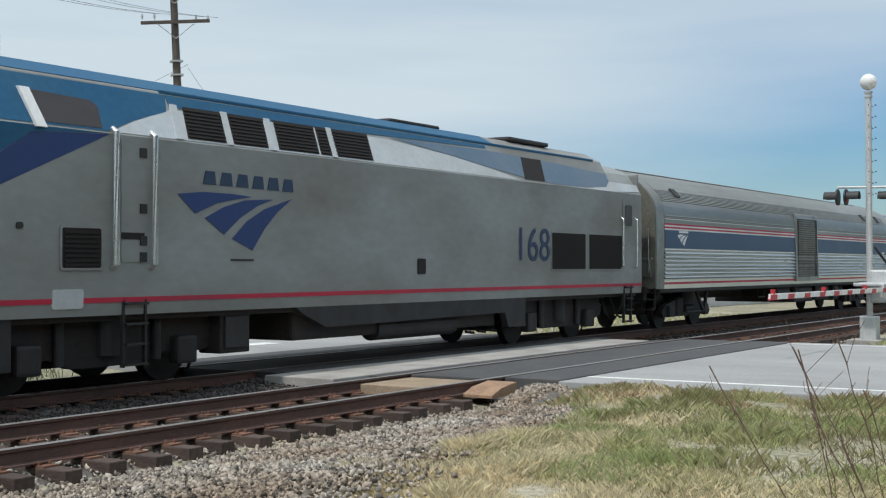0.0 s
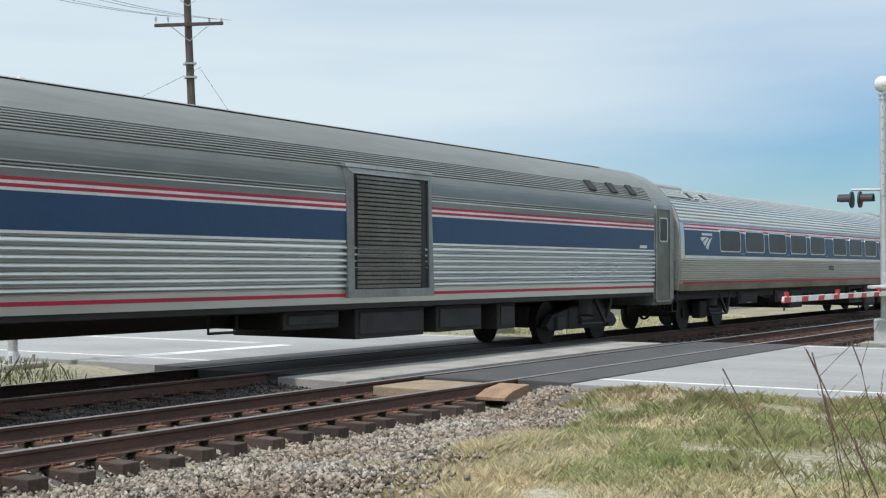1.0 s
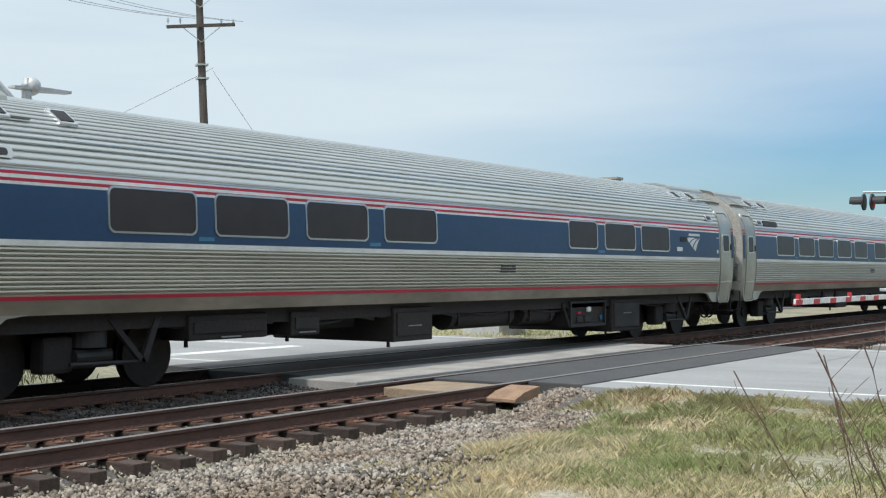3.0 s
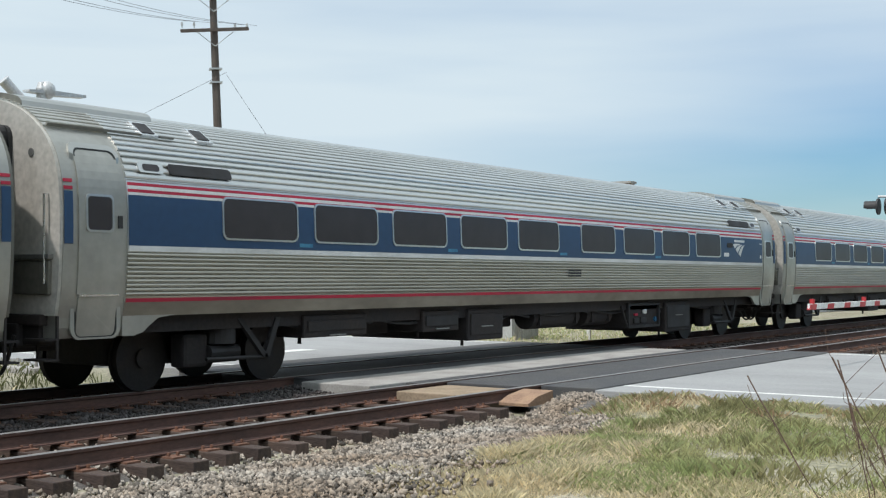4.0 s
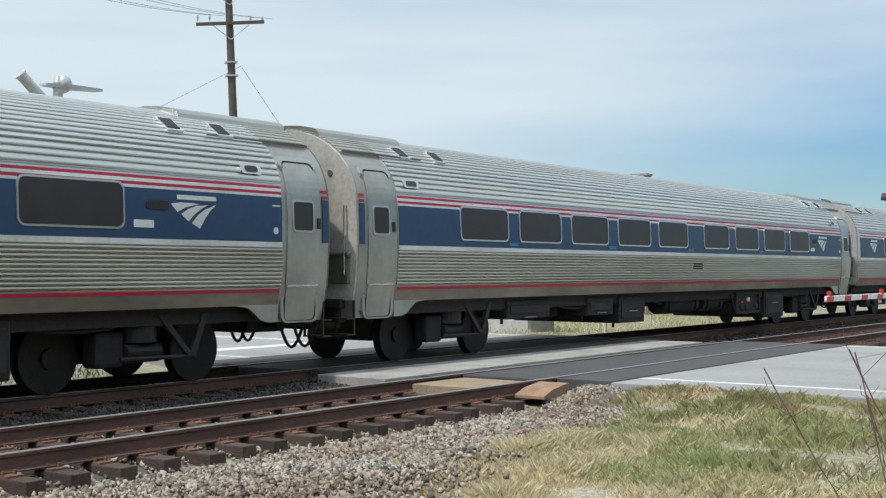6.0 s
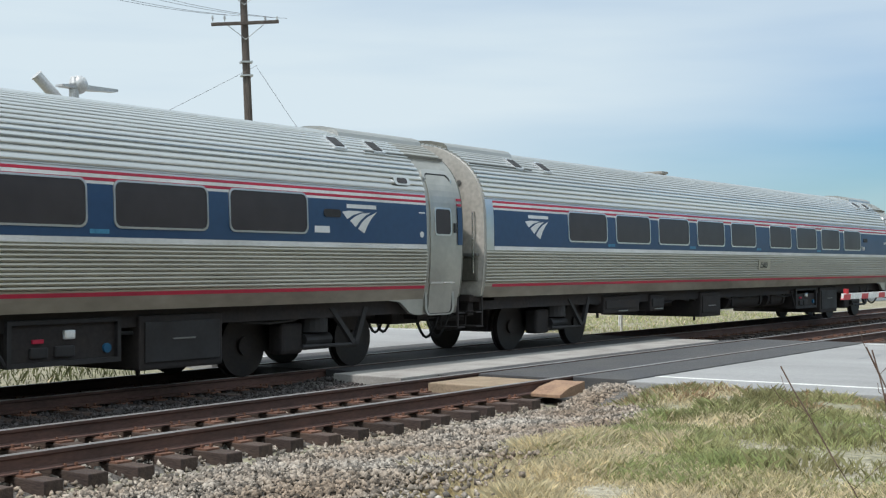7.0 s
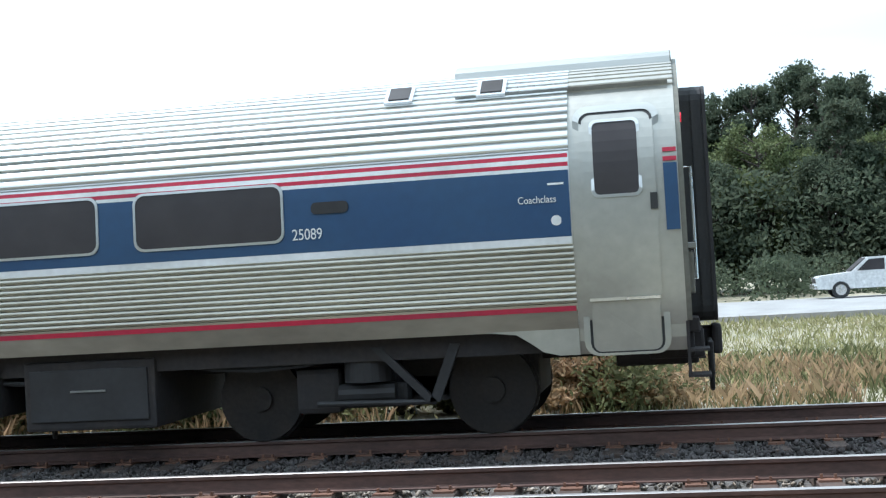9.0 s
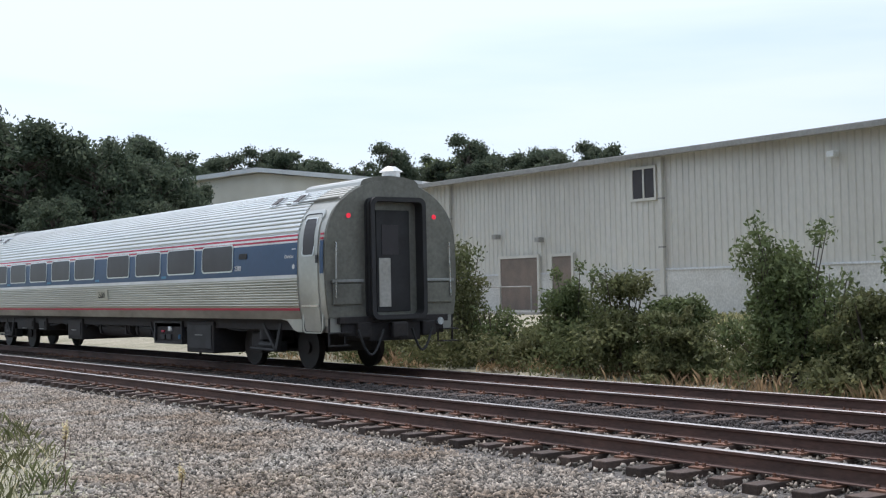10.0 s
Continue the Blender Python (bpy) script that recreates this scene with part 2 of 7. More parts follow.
# ---- building helpers ----
def part(name, bm, material, parent=None, label="", smooth=False):
    me = bpy.data.meshes.new(name)
    if isinstance(bm, tuple):
        me.from_pydata(bm[0], [], bm[1])
    else:
        bmesh.ops.recalc_face_normals(bm, faces=bm.faces)
        bm.to_mesh(me)
        bm.free()
    for m in material if isinstance(material, (list, tuple)) else (material,):
        me.materials.append(m)
    if smooth:
        me.shade_smooth()
    ob = new(name, me)
    if parent:
        ob.parent = parent
    if label:
        ob["label"] = label
    return ob


def root(name, m, label, category, group="", kind=""):
    ob = new(name)
    ob.matrix_basis = m
    ob.empty_display_size = 0.3
    return tagged(ob, label, category, group, kind)


def box(bm, x0, x1, y0, y1, z0, z1, bevel=0.0, slot=0):
    vs = [bm.verts.new(p) for p in ((x0, y0, z0), (x1, y0, z0), (x1, y1, z0), (x0, y1, z0), (x0, y0, z1), (x1, y0, z1), (x1, y1, z1), (x0, y1, z1))]
    fs = [bm.faces.new([vs[i] for i in q]) for q in ((3, 2, 1, 0), (4, 5, 6, 7), (0, 1, 5, 4), (1, 2, 6, 5), (2, 3, 7, 6), (3, 0, 4, 7))]
    for f in fs:
        f.material_index = slot
    if bevel:
        bmesh.ops.bevel(bm, geom=list({e for f in fs for e in f.edges}), offset=bevel, segments=2, affect="EDGES", profile=0.6)
    return bm


def rod(bm, a, b, r, n=10, r2=None, slot=0):
    a, b = Vector(a), Vector(b)
    r2 = r if r2 is None else r2
    q = (b - a).to_track_quat("Z", "Y")
    rings = []
    for p, s in ((a, r), (b, r2)):
        rings.append([bm.verts.new(p + q @ Vector((s * math.cos(i * math.tau / n), s * math.sin(i * math.tau / n), 0))) for i in range(n)])
    fs = [bm.faces.new((rings[0][i], rings[0][(i + 1) % n], rings[1][(i + 1) % n], rings[1][i])) for i in range(n)]
    fs += [bm.faces.new(rings[0][::-1]), bm.faces.new(rings[1])]
    for f in fs:
        f.material_index = slot
    return bm


def pipe(bm, points, r, n=8):
    """A bent tube along points."""
    points = [Vector(p) for p in points]
    last = None
    for i, p in enumerate(points):
        d = (points[min(i + 1, len(points) - 1)] - points[max(i - 1, 0)]).normalized()
        q = d.to_track_quat("Z", "Y")
        ring = [bm.verts.new(p + q @ Vector((r * math.cos(j * math.tau / n), r * math.sin(j * math.tau / n), 0))) for j in range(n)]
        if last:
            best = min(range(n), key=lambda s: (ring[s].co - last[0].co).length)
            ring = ring[best:] + ring[:best]
            for j in range(n):
                bm.faces.new((last[j], last[(j + 1) % n], ring[(j + 1) % n], ring[j]))
        else:
            bm.faces.new(ring[::-1])
        last = ring
    bm.faces.new(last)
    return bm


def prism(bm, outline, axis, a, b, slot=0):
    """A flat outline of (u, v) pushed from a to b along an axis: x takes (y, z), y takes (x, z), z takes (x, y)."""
    def at(u, v, w):
        return {"x": (w, u, v), "y": (u, w, v), "z": (u, v, w)}[axis]
    lo, hi = ([bm.verts.new(at(u, v, w)) for u, v in outline] for w in (a, b))
    k = len(outline)
    fs = [bm.faces.new((lo[i], lo[(i + 1) % k], hi[(i + 1) % k], hi[i])) for i in range(k)]
    fs += [bm.faces.new(lo[::-1]), bm.faces.new(hi)]
    for f in fs:
        f.material_index = slot
    return bm


def rounded(x0, x1, z0, z1, r, n=4):
    """The outline of a rectangle with round corners."""
    pts = []
    for cx, cz, a in ((x1 - r, z1 - r, 0), (x0 + r, z1 - r, 90), (x0 + r, z0 + r, 180), (x1 - r, z0 + r, 270)):
        pts += [(cx + r * math.cos(radians(a + 90 * i / n)), cz + r * math.sin(radians(a + 90 * i / n))) for i in range(n + 1)]
    return pts


def ring_frame(bm, outer, inner, put, a, b):
    """A frame between two like outlines; put(u, v, w) sets a point, w from a to b."""
    k = len(outer)
    v = [[bm.verts.new(put(*p, w)) for p in o] for o, w in ((outer, a), (outer, b), (inner, b), (inner, a))]
    for i in range(k):
        j = (i + 1) % k
        for s in range(4):
            bm.faces.new((v[s][i], v[s][j], v[(s + 1) % 4][j], v[(s + 1) % 4][i]))
    return bm


# ---- ground, ballast, tracks, crossing ----
def ground_z(x, y):
    z = -0.30 + 0.03 * noise.noise(Vector((x * 0.3, y * 0.3, 0)))
    if y > 17:                                    # the bank towards the warehouse
        k = min(1.0, max(0.0, (2 - x) / 16)) * min(1.0, (y - 17) / 10)
        z += 0.85 * k * k * (3 - 2 * k)
    if y > 16.4:                                  # beyond the tracks too the verge meets the road
        z += 0.18 * min(1.0, max(0.0, (x - 10) / 4.5)) * min(1.0, max(0.0, (36 - x) / 7)) * min(1.0, (y - 16.4) / 1.5)
    if y < 9.4:                                   # beside the road the grass lies level with it
        k = min(1.0, max(0.0, (x - 8) / 5)) * min(1.0, max(0.0, (46 - x) / 14))
        k *= min(1.0, max(0.0, (ballast_edge(x) + 0.3 - y) / 0.6))
        z += 0.2 * k - 0.06 * (1 - k)
    return z


def ground():
    xs = [-900, -400, -200, -110] + [i * 1.5 for i in range(-50, 51)] + [110, 200, 400, 900]
    ys = [-500, -200, -60, -25] + [i * 1.2 for i in range(-10, 60)] + [90, 150, 400, 900]
    vs = [(x, y, ground_z(x, y)) for y in ys for x in xs]
    w = len(xs)
    fs = [(j * w + i, j * w + i + 1, (j + 1) * w + i + 1, (j + 1) * w + i) for j in range(len(ys) - 1) for i in range(w - 1)]
    tagged(part("ground", (vs, fs), EARTH), "grassy earth with dry and green patches beside the tracks", "ground", kind="structure")


def ballast_edge(x):
    """How near to the camera the shoulder of stones reaches."""
    e = np.interp(x, [-60, -20, -12, -5, 5, 7.8, 8.9, 10.2, 13.2, 15, 17, 28, 60], [6.4, 6.2, 4.4, 4.3, 5.3, 6.0, 6.5, 6.85, 6.85, 7.5, 8.5, 7.3, 7.0])
    return float(e) + 0.25 * noise.noise(Vector((x * 0.35, 3, 1)))


def bed_z(x, y):
    """The top of the stones: flush with the ties to the west, lower round the near track, filled up by the crossing."""
    x, y = np.asarray(x, dtype=float), np.asarray(y, dtype=float)
    k = np.clip((1 - x) / 8, 0, 1)
    near, edge, toe = -0.265 + 0.03 * k, -0.315 + 0.045 * k, -0.33 + 0.03 * k
    z = np.where(y < 9.12, toe + (edge - toe) * np.clip((y - 8.75) / 0.37, 0, 1), edge + (near - edge) * np.clip((y - 9.12) / 0.28, 0, 1))
    z = z + (-0.222 - near) * np.clip((y - 11.4) / 1.2, 0, 1)
    z = z - 0.21 * np.clip((y - 15.6) / 1.8, 0, 1)
    fill = np.clip((x - 13.7) / 1.4, 0, 1) * np.clip((y - 11.1) / 0.2, 0, 1) * np.clip((13.25 - y) / 0.2, 0, 1)
    return z + 0.1 * fill * (x < 15.5)


def shoulder_z(x, f):
    """The slope of stones from the grass (f = 0) to the near track (f = 1)."""
    k = np.clip((np.asarray(x, dtype=float) - 6) / 3, 0, 1)
    return (1 - k) * np.interp(f, [0, 0.5, 1], [-0.37, -0.36, -0.325]) + k * np.interp(f, [0, 0.5, 1], [-0.17, -0.28, -0.325])


def ballast():
    xs = [-420, -200, -100] + [i * 1.0 for i in range(-60, 12)] + [12 + 0.5 * i for i in range(8)] + [i * 1.0 for i in range(16, 100)] + [130, 200, 420]
    ys = [9.12, 9.4, 11.1, 11.3, 11.9, 12.6, 13.05, 13.25, 15.6, 17.4]
    rows = []
    for x in xs:
        e = ballast_edge(x)
        rows.append([(x, e - 0.3, ground_z(x, e - 0.3) - 0.03), (x, e + (8.7 - e) * 0.5, shoulder_z(x, 0.5) - 0.01), (x, max(8.75, e + 0.05), float(bed_z(x, 8.75)) - 0.01)] + [(x, y, float(bed_z(x, y)) - 0.01) for y in ys])
    w = len(rows[0])
    vs = [p for r in rows for p in r]
    fs = [(i * w + j, i * w + j + 1, i * w + j + w + 1, i * w + j + w) for i in range(len(xs) - 1) for j in range(w - 1)]
    tagged(part("ballast_bed", (vs, fs), BALLAST), "bed of grey crushed stone under the two tracks", "ballast", kind="structure")


def stones():
    rng = np.random.default_rng(4)
    ico = np.array([(1, 0, 0), (0.2, 1, 0.1), (-1, 0.1, 0), (-0.1, -1, 0.15), (0.3, 0.2, 0.9), (-0.35, -0.1, 0.85), (0.05, 0, -0.9)])
    tri = np.array([(0, 1, 4), (1, 2, 5), (1, 5, 4), (2, 3, 5), (3, 0, 4), (3, 4, 5), (1, 0, 6), (2, 1, 6), (3, 2, 6), (0, 3, 6)])
    spots = []
    def strew(n, x0, x1, y0, y1, z):
        x, y = rng.uniform(x0, x1, n), rng.uniform(y0, y1, n)
        spots.append(np.stack([x, y, z(x, y)], 1))
    edge = np.vectorize(ballast_edge)
    strew(150000, -30, 16.8, 4.0, 8.9, lambda x, y: shoulder_z(x, (y - edge(x)) / (8.75 - np.minimum(edge(x), 8.5))))
    strew(20000, -26, 15.3, 8.9, 11.5, bed_z)
    strew(20000, -26, 15.3, 11.5, 13.4, bed_z)
    strew(15000, -26, 15.3, 13.4, 15.3, bed_z)
    strew(6000, -26, 15.3, 15.3, 17.4, bed_z)
    strew(2600, 15.2, 16.6, 7.7, 8.85, lambda x, y: np.interp(x, [15.1, 16.2], [-0.32, -0.1]) - 0.3 * np.clip(8.48 - y, 0, 0.9))
    strew(4500, 28, 45, 8.9, 13, bed_z)
    p = np.concatenate(spots)
    keep = p[:, 1] > edge(p[:, 0]) + rng.normal(0, 0.42, len(p)) - 0.1
    p = p[keep]
    p = p[np.hypot(p[:, 0], p[:, 1]) > 9.2]          # the ground at the feet of the camera stays bare
    n = len(p)
    size = rng.uniform(0.012, 0.034, n)
    pts = ico[None] * rng.uniform(0.45, 1.5, (n, 7, 1)) * size[:, None, None] * rng.uniform(0.5, 1.5, (n, 1, 3))
    a, b = rng.uniform(0, 6.28, n), rng.uniform(-1.2, 1.2, n)
    ca, sa, cb, sb = np.cos(a), np.sin(a), np.cos(b), np.sin(b)
    r = np.zeros((n, 3, 3))
    r[:, 0, 0], r[:, 0, 1], r[:, 0, 2] = ca, -sa * cb, sa * sb
    r[:, 1, 0], r[:, 1, 1], r[:, 1, 2] = sa, ca * cb, -ca * sb
    r[:, 2, 1], r[:, 2, 2] = sb, cb
    pts = np.einsum("nij,nkj->nki", r, pts) + p[:, None] + np.array([0, 0, 0.012])
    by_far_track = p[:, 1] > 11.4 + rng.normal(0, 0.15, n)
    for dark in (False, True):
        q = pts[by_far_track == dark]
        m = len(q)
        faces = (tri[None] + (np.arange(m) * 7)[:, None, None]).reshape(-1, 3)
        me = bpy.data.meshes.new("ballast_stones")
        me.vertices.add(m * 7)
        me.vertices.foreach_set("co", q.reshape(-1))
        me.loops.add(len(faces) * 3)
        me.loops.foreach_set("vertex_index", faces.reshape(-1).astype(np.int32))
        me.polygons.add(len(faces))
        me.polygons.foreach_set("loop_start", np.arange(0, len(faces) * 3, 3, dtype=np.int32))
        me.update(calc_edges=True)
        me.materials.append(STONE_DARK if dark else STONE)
        tagged(new("ballast_stones", me), "dark ballast stones round the far track" if dark else "loose crushed grey and tan ballast stones", "stones", kind="stuff")


RAIL = [(-0.07, -0.172), (0.07, -0.172), (0.07, -0.16), (0.012, -0.14), (0.01, -0.05), (0.034, -0.036), (0.036, -0.006), (0.03, 0), (-0.03, 0), (-0.036, -0.006), (-0.034, -0.036), (-0.01, -0.05), (-0.012, -0.14), (-0.07, -0.16)]


def track(name, y, label):
    t = root(name, pose(0, y, 0), label, "railway track", kind="structure")
    for s in (-0.7525, 0.7525):
        bm = prism(bmesh.new(), [(s + u, v) for u, v in RAIL], "x", -420, 420)
        for f in bm.faces:
            f.material_index = int(f.calc_center_median().z > -0.004)
        part("rail", bm, (RAIL_RUST, RAIL_TOP), t, "rusty steel rail with a worn bright head")
    return t


def ties(t, seed, reach, end=1.3):
    """Sleepers with plates and spikes; the nearest ones singly, the far ones joined."""
    rng = random.Random(seed)
    meshes = []
    for k in range(4):
        bm = bmesh.new()
        w = rng.uniform(0.1, 0.118)
        l, r = end + rng.uniform(-0.04, 0.06), rng.uniform(1.27, 1.36)
        box(bm, -w, w, -l, r, -0.39, -0.19, 0.012)
        for s in (-0.7525, 0.7525):
            box(bm, -0.09, 0.09, s - 0.19, s + 0.19, -0.19, -0.172, 0, 1)
            for dx, dy in ((-0.06, -0.095), (0.06, 0.1), (0.05, -0.11)):
                box(bm, dx - 0.011, dx + 0.011, s + dy - 0.014, s + dy + 0.014, -0.172, -0.135, 0, 1)
        ob = part("tie", bm, (TIE, RUST), t)
        meshes.append(ob.data)
        bpy.data.objects.remove(ob)
    far = []
    x = -140.0
    while x < 190:
        step = 0.53 + rng.uniform(-0.03, 0.03)
        x += step
        if 15.4 < x < 27.7:
            continue
        turn, dz = rng.uniform(-0.03, 0.03), rng.uniform(-0.012, 0.006)
        if reach[0] < x < reach[1]:
            ob = new("tie", rng.choice(meshes))
            ob.parent = t
            ob.matrix_basis = Matrix.Translation((x, rng.uniform(-0.05, 0.05), dz)) @ Matrix.Rotation(turn, 4, "Z")
        else:
            far.append((x, rng.uniform(-0.05, 0.05), dz))
    bm = bmesh.new()
    for x, y, dz in far:
        box(bm, x - 0.11, x + 0.11, y - 1.3, y + 1.3, -0.34 + dz, -0.19 + dz)
    tagged(part("far_ties", bm, TIE, t), kind="stuff")


def slab(name, x0, x1, y0, y1, top, material, parent, bevel=0.015, label=""):
    return part(name, box(bmesh.new(), x0, x1, y0, y1, top - 0.25, top, bevel), material, parent, label)


def crossing():
    road = root("road", pose(0, 0, 0), "worn pale two-lane road that crosses both tracks", "road", kind="structure")
    d, c = NEAR_Y - 0.7525, NEAR_Y + 0.7525
    b, a = TRACK_Y - 0.7525, TRACK_Y + 0.7525
    slab("roadway", 16.6, 27.8, -70, d - 0.95, -0.03, ROAD, road)
    slab("asphalt_strip", 16.62, 27.6, d - 0.95, d - 0.05, -0.012, ASPHALT, road, label="dark asphalt strip along the rail")
    bm = bmesh.new()
    low = [bm.verts.new(p) for p in ((15.1, d - 1.9, -0.32), (16.6, d - 1.9, -0.32), (16.6, d - 0.63, -0.32), (15.1, d - 0.63, -0.32))]
    top = [bm.verts.new(p) for p in ((16.2, d - 1.0, -0.11), (16.6, d - 1.0, -0.09), (16.6, d - 0.63, -0.08), (16.2, d - 0.63, -0.1))]
    for q in [(low[i], low[(i + 1) % 4], top[(i + 1) % 4], top[i]) for i in range(4)] + [tuple(top), tuple(low[::-1])]:
        bm.faces.new(q)
    part("stone_shoulder", bm, BALLAST, road, "sloped shoulder of crushed stone beside the crossing")
    slab("asphalt_strip", 16.3, 27.5, d + 0.09, c - 0.09, -0.012, ASPHALT, road, label="dark asphalt strip between the rails")
    slab("asphalt_strip", 15.6, 27.4, c + 1.71, b - 0.05, -0.012, ASPHALT, road, label="dark asphalt strip along the rail")
    slab("asphalt_strip", 15.9, 27.0, c + 0.05, c + 0.39, -0.014, ASPHALT, road, label="dark asphalt strip along the rail")
    for k in range(4):
        x0 = 15.0 + k * 2.9
        slab("concrete_panel", x0, x0 + 2.88, c + 0.4, c + 1.7, -0.008, CONCRETE, road, label="pale concrete crossing panel")
        slab("rubber_panel", x0 + 0.5, x0 + 3.38, b + 0.09, a - 0.09, -0.012, ASPHALT, road, label="dark rubber crossing panel")
    slab("asphalt_strip", 15.9, 27.4, a + 0.05, a + 1.3, -0.02, ASPHALT, road, label="dark asphalt strip along the rail")
    slab("roadway", 16.3, 27.8, a + 1.3, 120, -0.05, ROAD, road)
    bm = bmesh.new()
    prism(bm, [(15.4, -0.16), (15.66, -0.075), (16.1, -0.02), (16.1, -0.2), (15.4, -0.2)], "y", d - 0.54, d - 0.06)
    part("end_ramp", bm, RAMP, road, "tan sloped end of the crossing panel")
    slab("sandy_panel", 14.95, 16.28, d + 0.12, c - 0.12, -0.05, SAND, road, label="sandy fill between the rails")
    for y0, y1 in ((-70, d - 0.97), (a + 0.9, 119)):
        for x in (17.55, 27.3):
            part("edge_line", box(bmesh.new(), x - 0.06, x + 0.06, y0, y1, -0.06, -0.026 if y0 < 0 else -0.046), PAINT, road, "white painted edge line")
    for y0, y1 in ((-70, 4.0), (19.5, 119)):
        for s in (-0.12, 0.12):
            part("centre_line", box(bmesh.new(), 22.4 + s - 0.05, 22.4 + s + 0.05, y0, y1, -0.06, -0.026 if y0 < 0 else -0.046), PAINT, road, "faded centre line")
    part("stop_line", box(bmesh.new(), 17.7, 22.1, 18.2, 18.7, -0.06, -0.045), PAINT, road, "white painted stop line")


ground()
ballast()
crossing()
near_track = track("track_near", NEAR_Y, "near railway track with rusty rails on dark wooden ties")
far_track = track("track_far", TRACK_Y, "far railway track with worn rails on dark wooden ties")


# ---- the train ----
# Each vehicle: x runs backwards along the train from the mark where its blue band ends at the rear door; y = 0 is the track's middle.
COACH = [(1.07, 1.50), (1.3, 1.545), (1.6, 1.575), (2.0, 1.59), (2.4, 1.585), (2.64, 1.57), (2.82, 1.545), (3.0, 1.495), (3.2, 1.4), (3.4, 1.24), (3.6, 0.99), (3.75, 0.7), (3.85, 0.36), (3.89, 0.0)]
BAGGAGE = [(1.07, 1.53), (1.5, 1.535), (2.0, 1.54), (2.6, 1.54), (2.95, 1.535), (3.2, 1.5), (3.45, 1.38), (3.7, 1.14), (3.9, 0.86), (4.05, 0.54), (4.14, 0.25), (4.17, 0.0)]


def dense(ctrl, n=8):
    """A smooth line through (z, half width) points, as (half width, z)."""
    p = [Vector((y, z)) for z, y in ctrl]
    p = [p[0] * 2 - p[1]] + p + [Vector((-p[-2].x, p[-2].y))]
    out = []
    for i in range(1, len(p) - 2):
        for k in range(n):
            t = k / n
            out.append(0.5 * (2 * p[i] + (p[i + 1] - p[i - 1]) * t + (2 * p[i - 1] - 5 * p[i] + 4 * p[i + 1] - p[i + 2]) * t * t + (3 * p[i] - p[i - 1] - 3 * p[i + 1] + p[i + 2]) * t ** 3))
    out.append(p[-2])
    return out


LOW_FLUTE = ((0.0, -1.0), (0.16, -1.0), (0.21, 0.4), (0.35, 1.0), (0.52, 1.0), (0.8, 0.5), (0.95, 0.0), (0.98, -1.0))


class Side:
    """The half outline of a car body, with its length from the sill up."""

    def __init__(self, ctrl):
        self.line = dense(ctrl)
        self.arc = [0.0]
        for a, b in zip(self.line, self.line[1:]):
            self.arc.append(self.arc[-1] + (b - a).length)
        self.zs, self.ys = [p.y for p in self.line], [p.x for p in self.line]

    def half(self, z):
        return float(np.interp(z, self.zs, self.ys))

    def s_of(self, z):
        return float(np.interp(z, self.zs, self.arc))

    def at(self, s, off=0.0):
        e = 0.01
        def q(v):
            return Vector((float(np.interp(v, self.arc, self.ys)), float(np.interp(v, self.arc, self.zs))))
        d = (q(min(s + e, self.arc[-1])) - q(max(s - e, 0))).normalized()
        p = q(s) + Vector((d.y, -d.x)) * off
        return max(p.x, 0.0), p.y

    def plain(self, s0, s1, step=0.08, off=0.0):
        n = max(1, int((s1 - s0) / step))
        return [self.at(s0 + (s1 - s0) * i / n, off) for i in range(n + 1)]

    def ribs(self, s0, s1, pitch, depth, shape=((0.0, -1.0), (0.15, -1.0), (0.2, 0.5), (0.34, 1.0), (0.5, 1.0), (0.78, 0.6), (0.95, 0.1), (0.98, -1.0))):
        n = max(1, round((s1 - s0) / pitch))
        w = (s1 - s0) / n
        out = []
        for i in range(n):
            for f, o in shape:
                out.append(self.at(s0 + (i + f) * w, o * depth))
        out.append(self.at(s1, 0))
        return out


def hull(half, x0, x1, bm=None):
    """A closed body from a half outline, mirrored over the middle."""
    bm = bm or bmesh.new()
    loop = [(-y, z) for y, z in half] + [(y, z) for y, z in half[-2::-1]]
    return prism(bm, loop, "x", x0, x1)


def band(side, s, z0, z1, x0, x1, out=0.006, inn=0.004):
    """A strip laid on a car's side (s = -1 near, 1 far)."""
    a, b = side.s_of(z0), side.s_of(z1)
    loop = side.plain(a, b, 0.1, out) + side.plain(a, b, 0.1, -inn)[::-1]
    return prism(bmesh.new(), [(s * y, z) for y, z in loop], "x", x0, x1)


def on_side(side, s):
    return lambda u, v, w: (u, s * (side.half(v) + w), v)


def plate(side, s, outline, w0, w1, bm=None):
    """A flat outline (x, z) laid on a car's side."""
    bm = bm or bmesh.new()
    put = on_side(side, s)
    lo, hi = ([bm.verts.new(put(u, v, w)) for u, v in outline] for w in (w0, w1))
    k = len(outline)
    for i in range(k):
        bm.faces.new((lo[i], lo[(i + 1) % k], hi[(i + 1) % k], hi[i]))
    bm.faces.new(lo[::-1])
    bm.faces.new(hi)
    return bm


def glazed(parent, side, s, x0, x1, z0, z1, r=0.1, name="window", edge=0.027, frame_mat=None, proud=0.022):
    put = on_side(side, s)
    outer, inner = rounded(x0, x1, z0, z1, r), rounded(x0 + edge, x1 - edge, z0 + edge, z1 - edge, max(0.02, r - edge * 0.6))
    f = part(name, ring_frame(bmesh.new(), outer, inner, put, -0.01, proud), frame_mat or STEEL, parent, "window with a bright metal frame")
    e = edge * 0.95
    part("pane", band(side, s, z0 + e, z1 - e, x0 + e, x1 - e, 0.0135, 0.01), GLASS, f, "dark tinted pane")
    return f


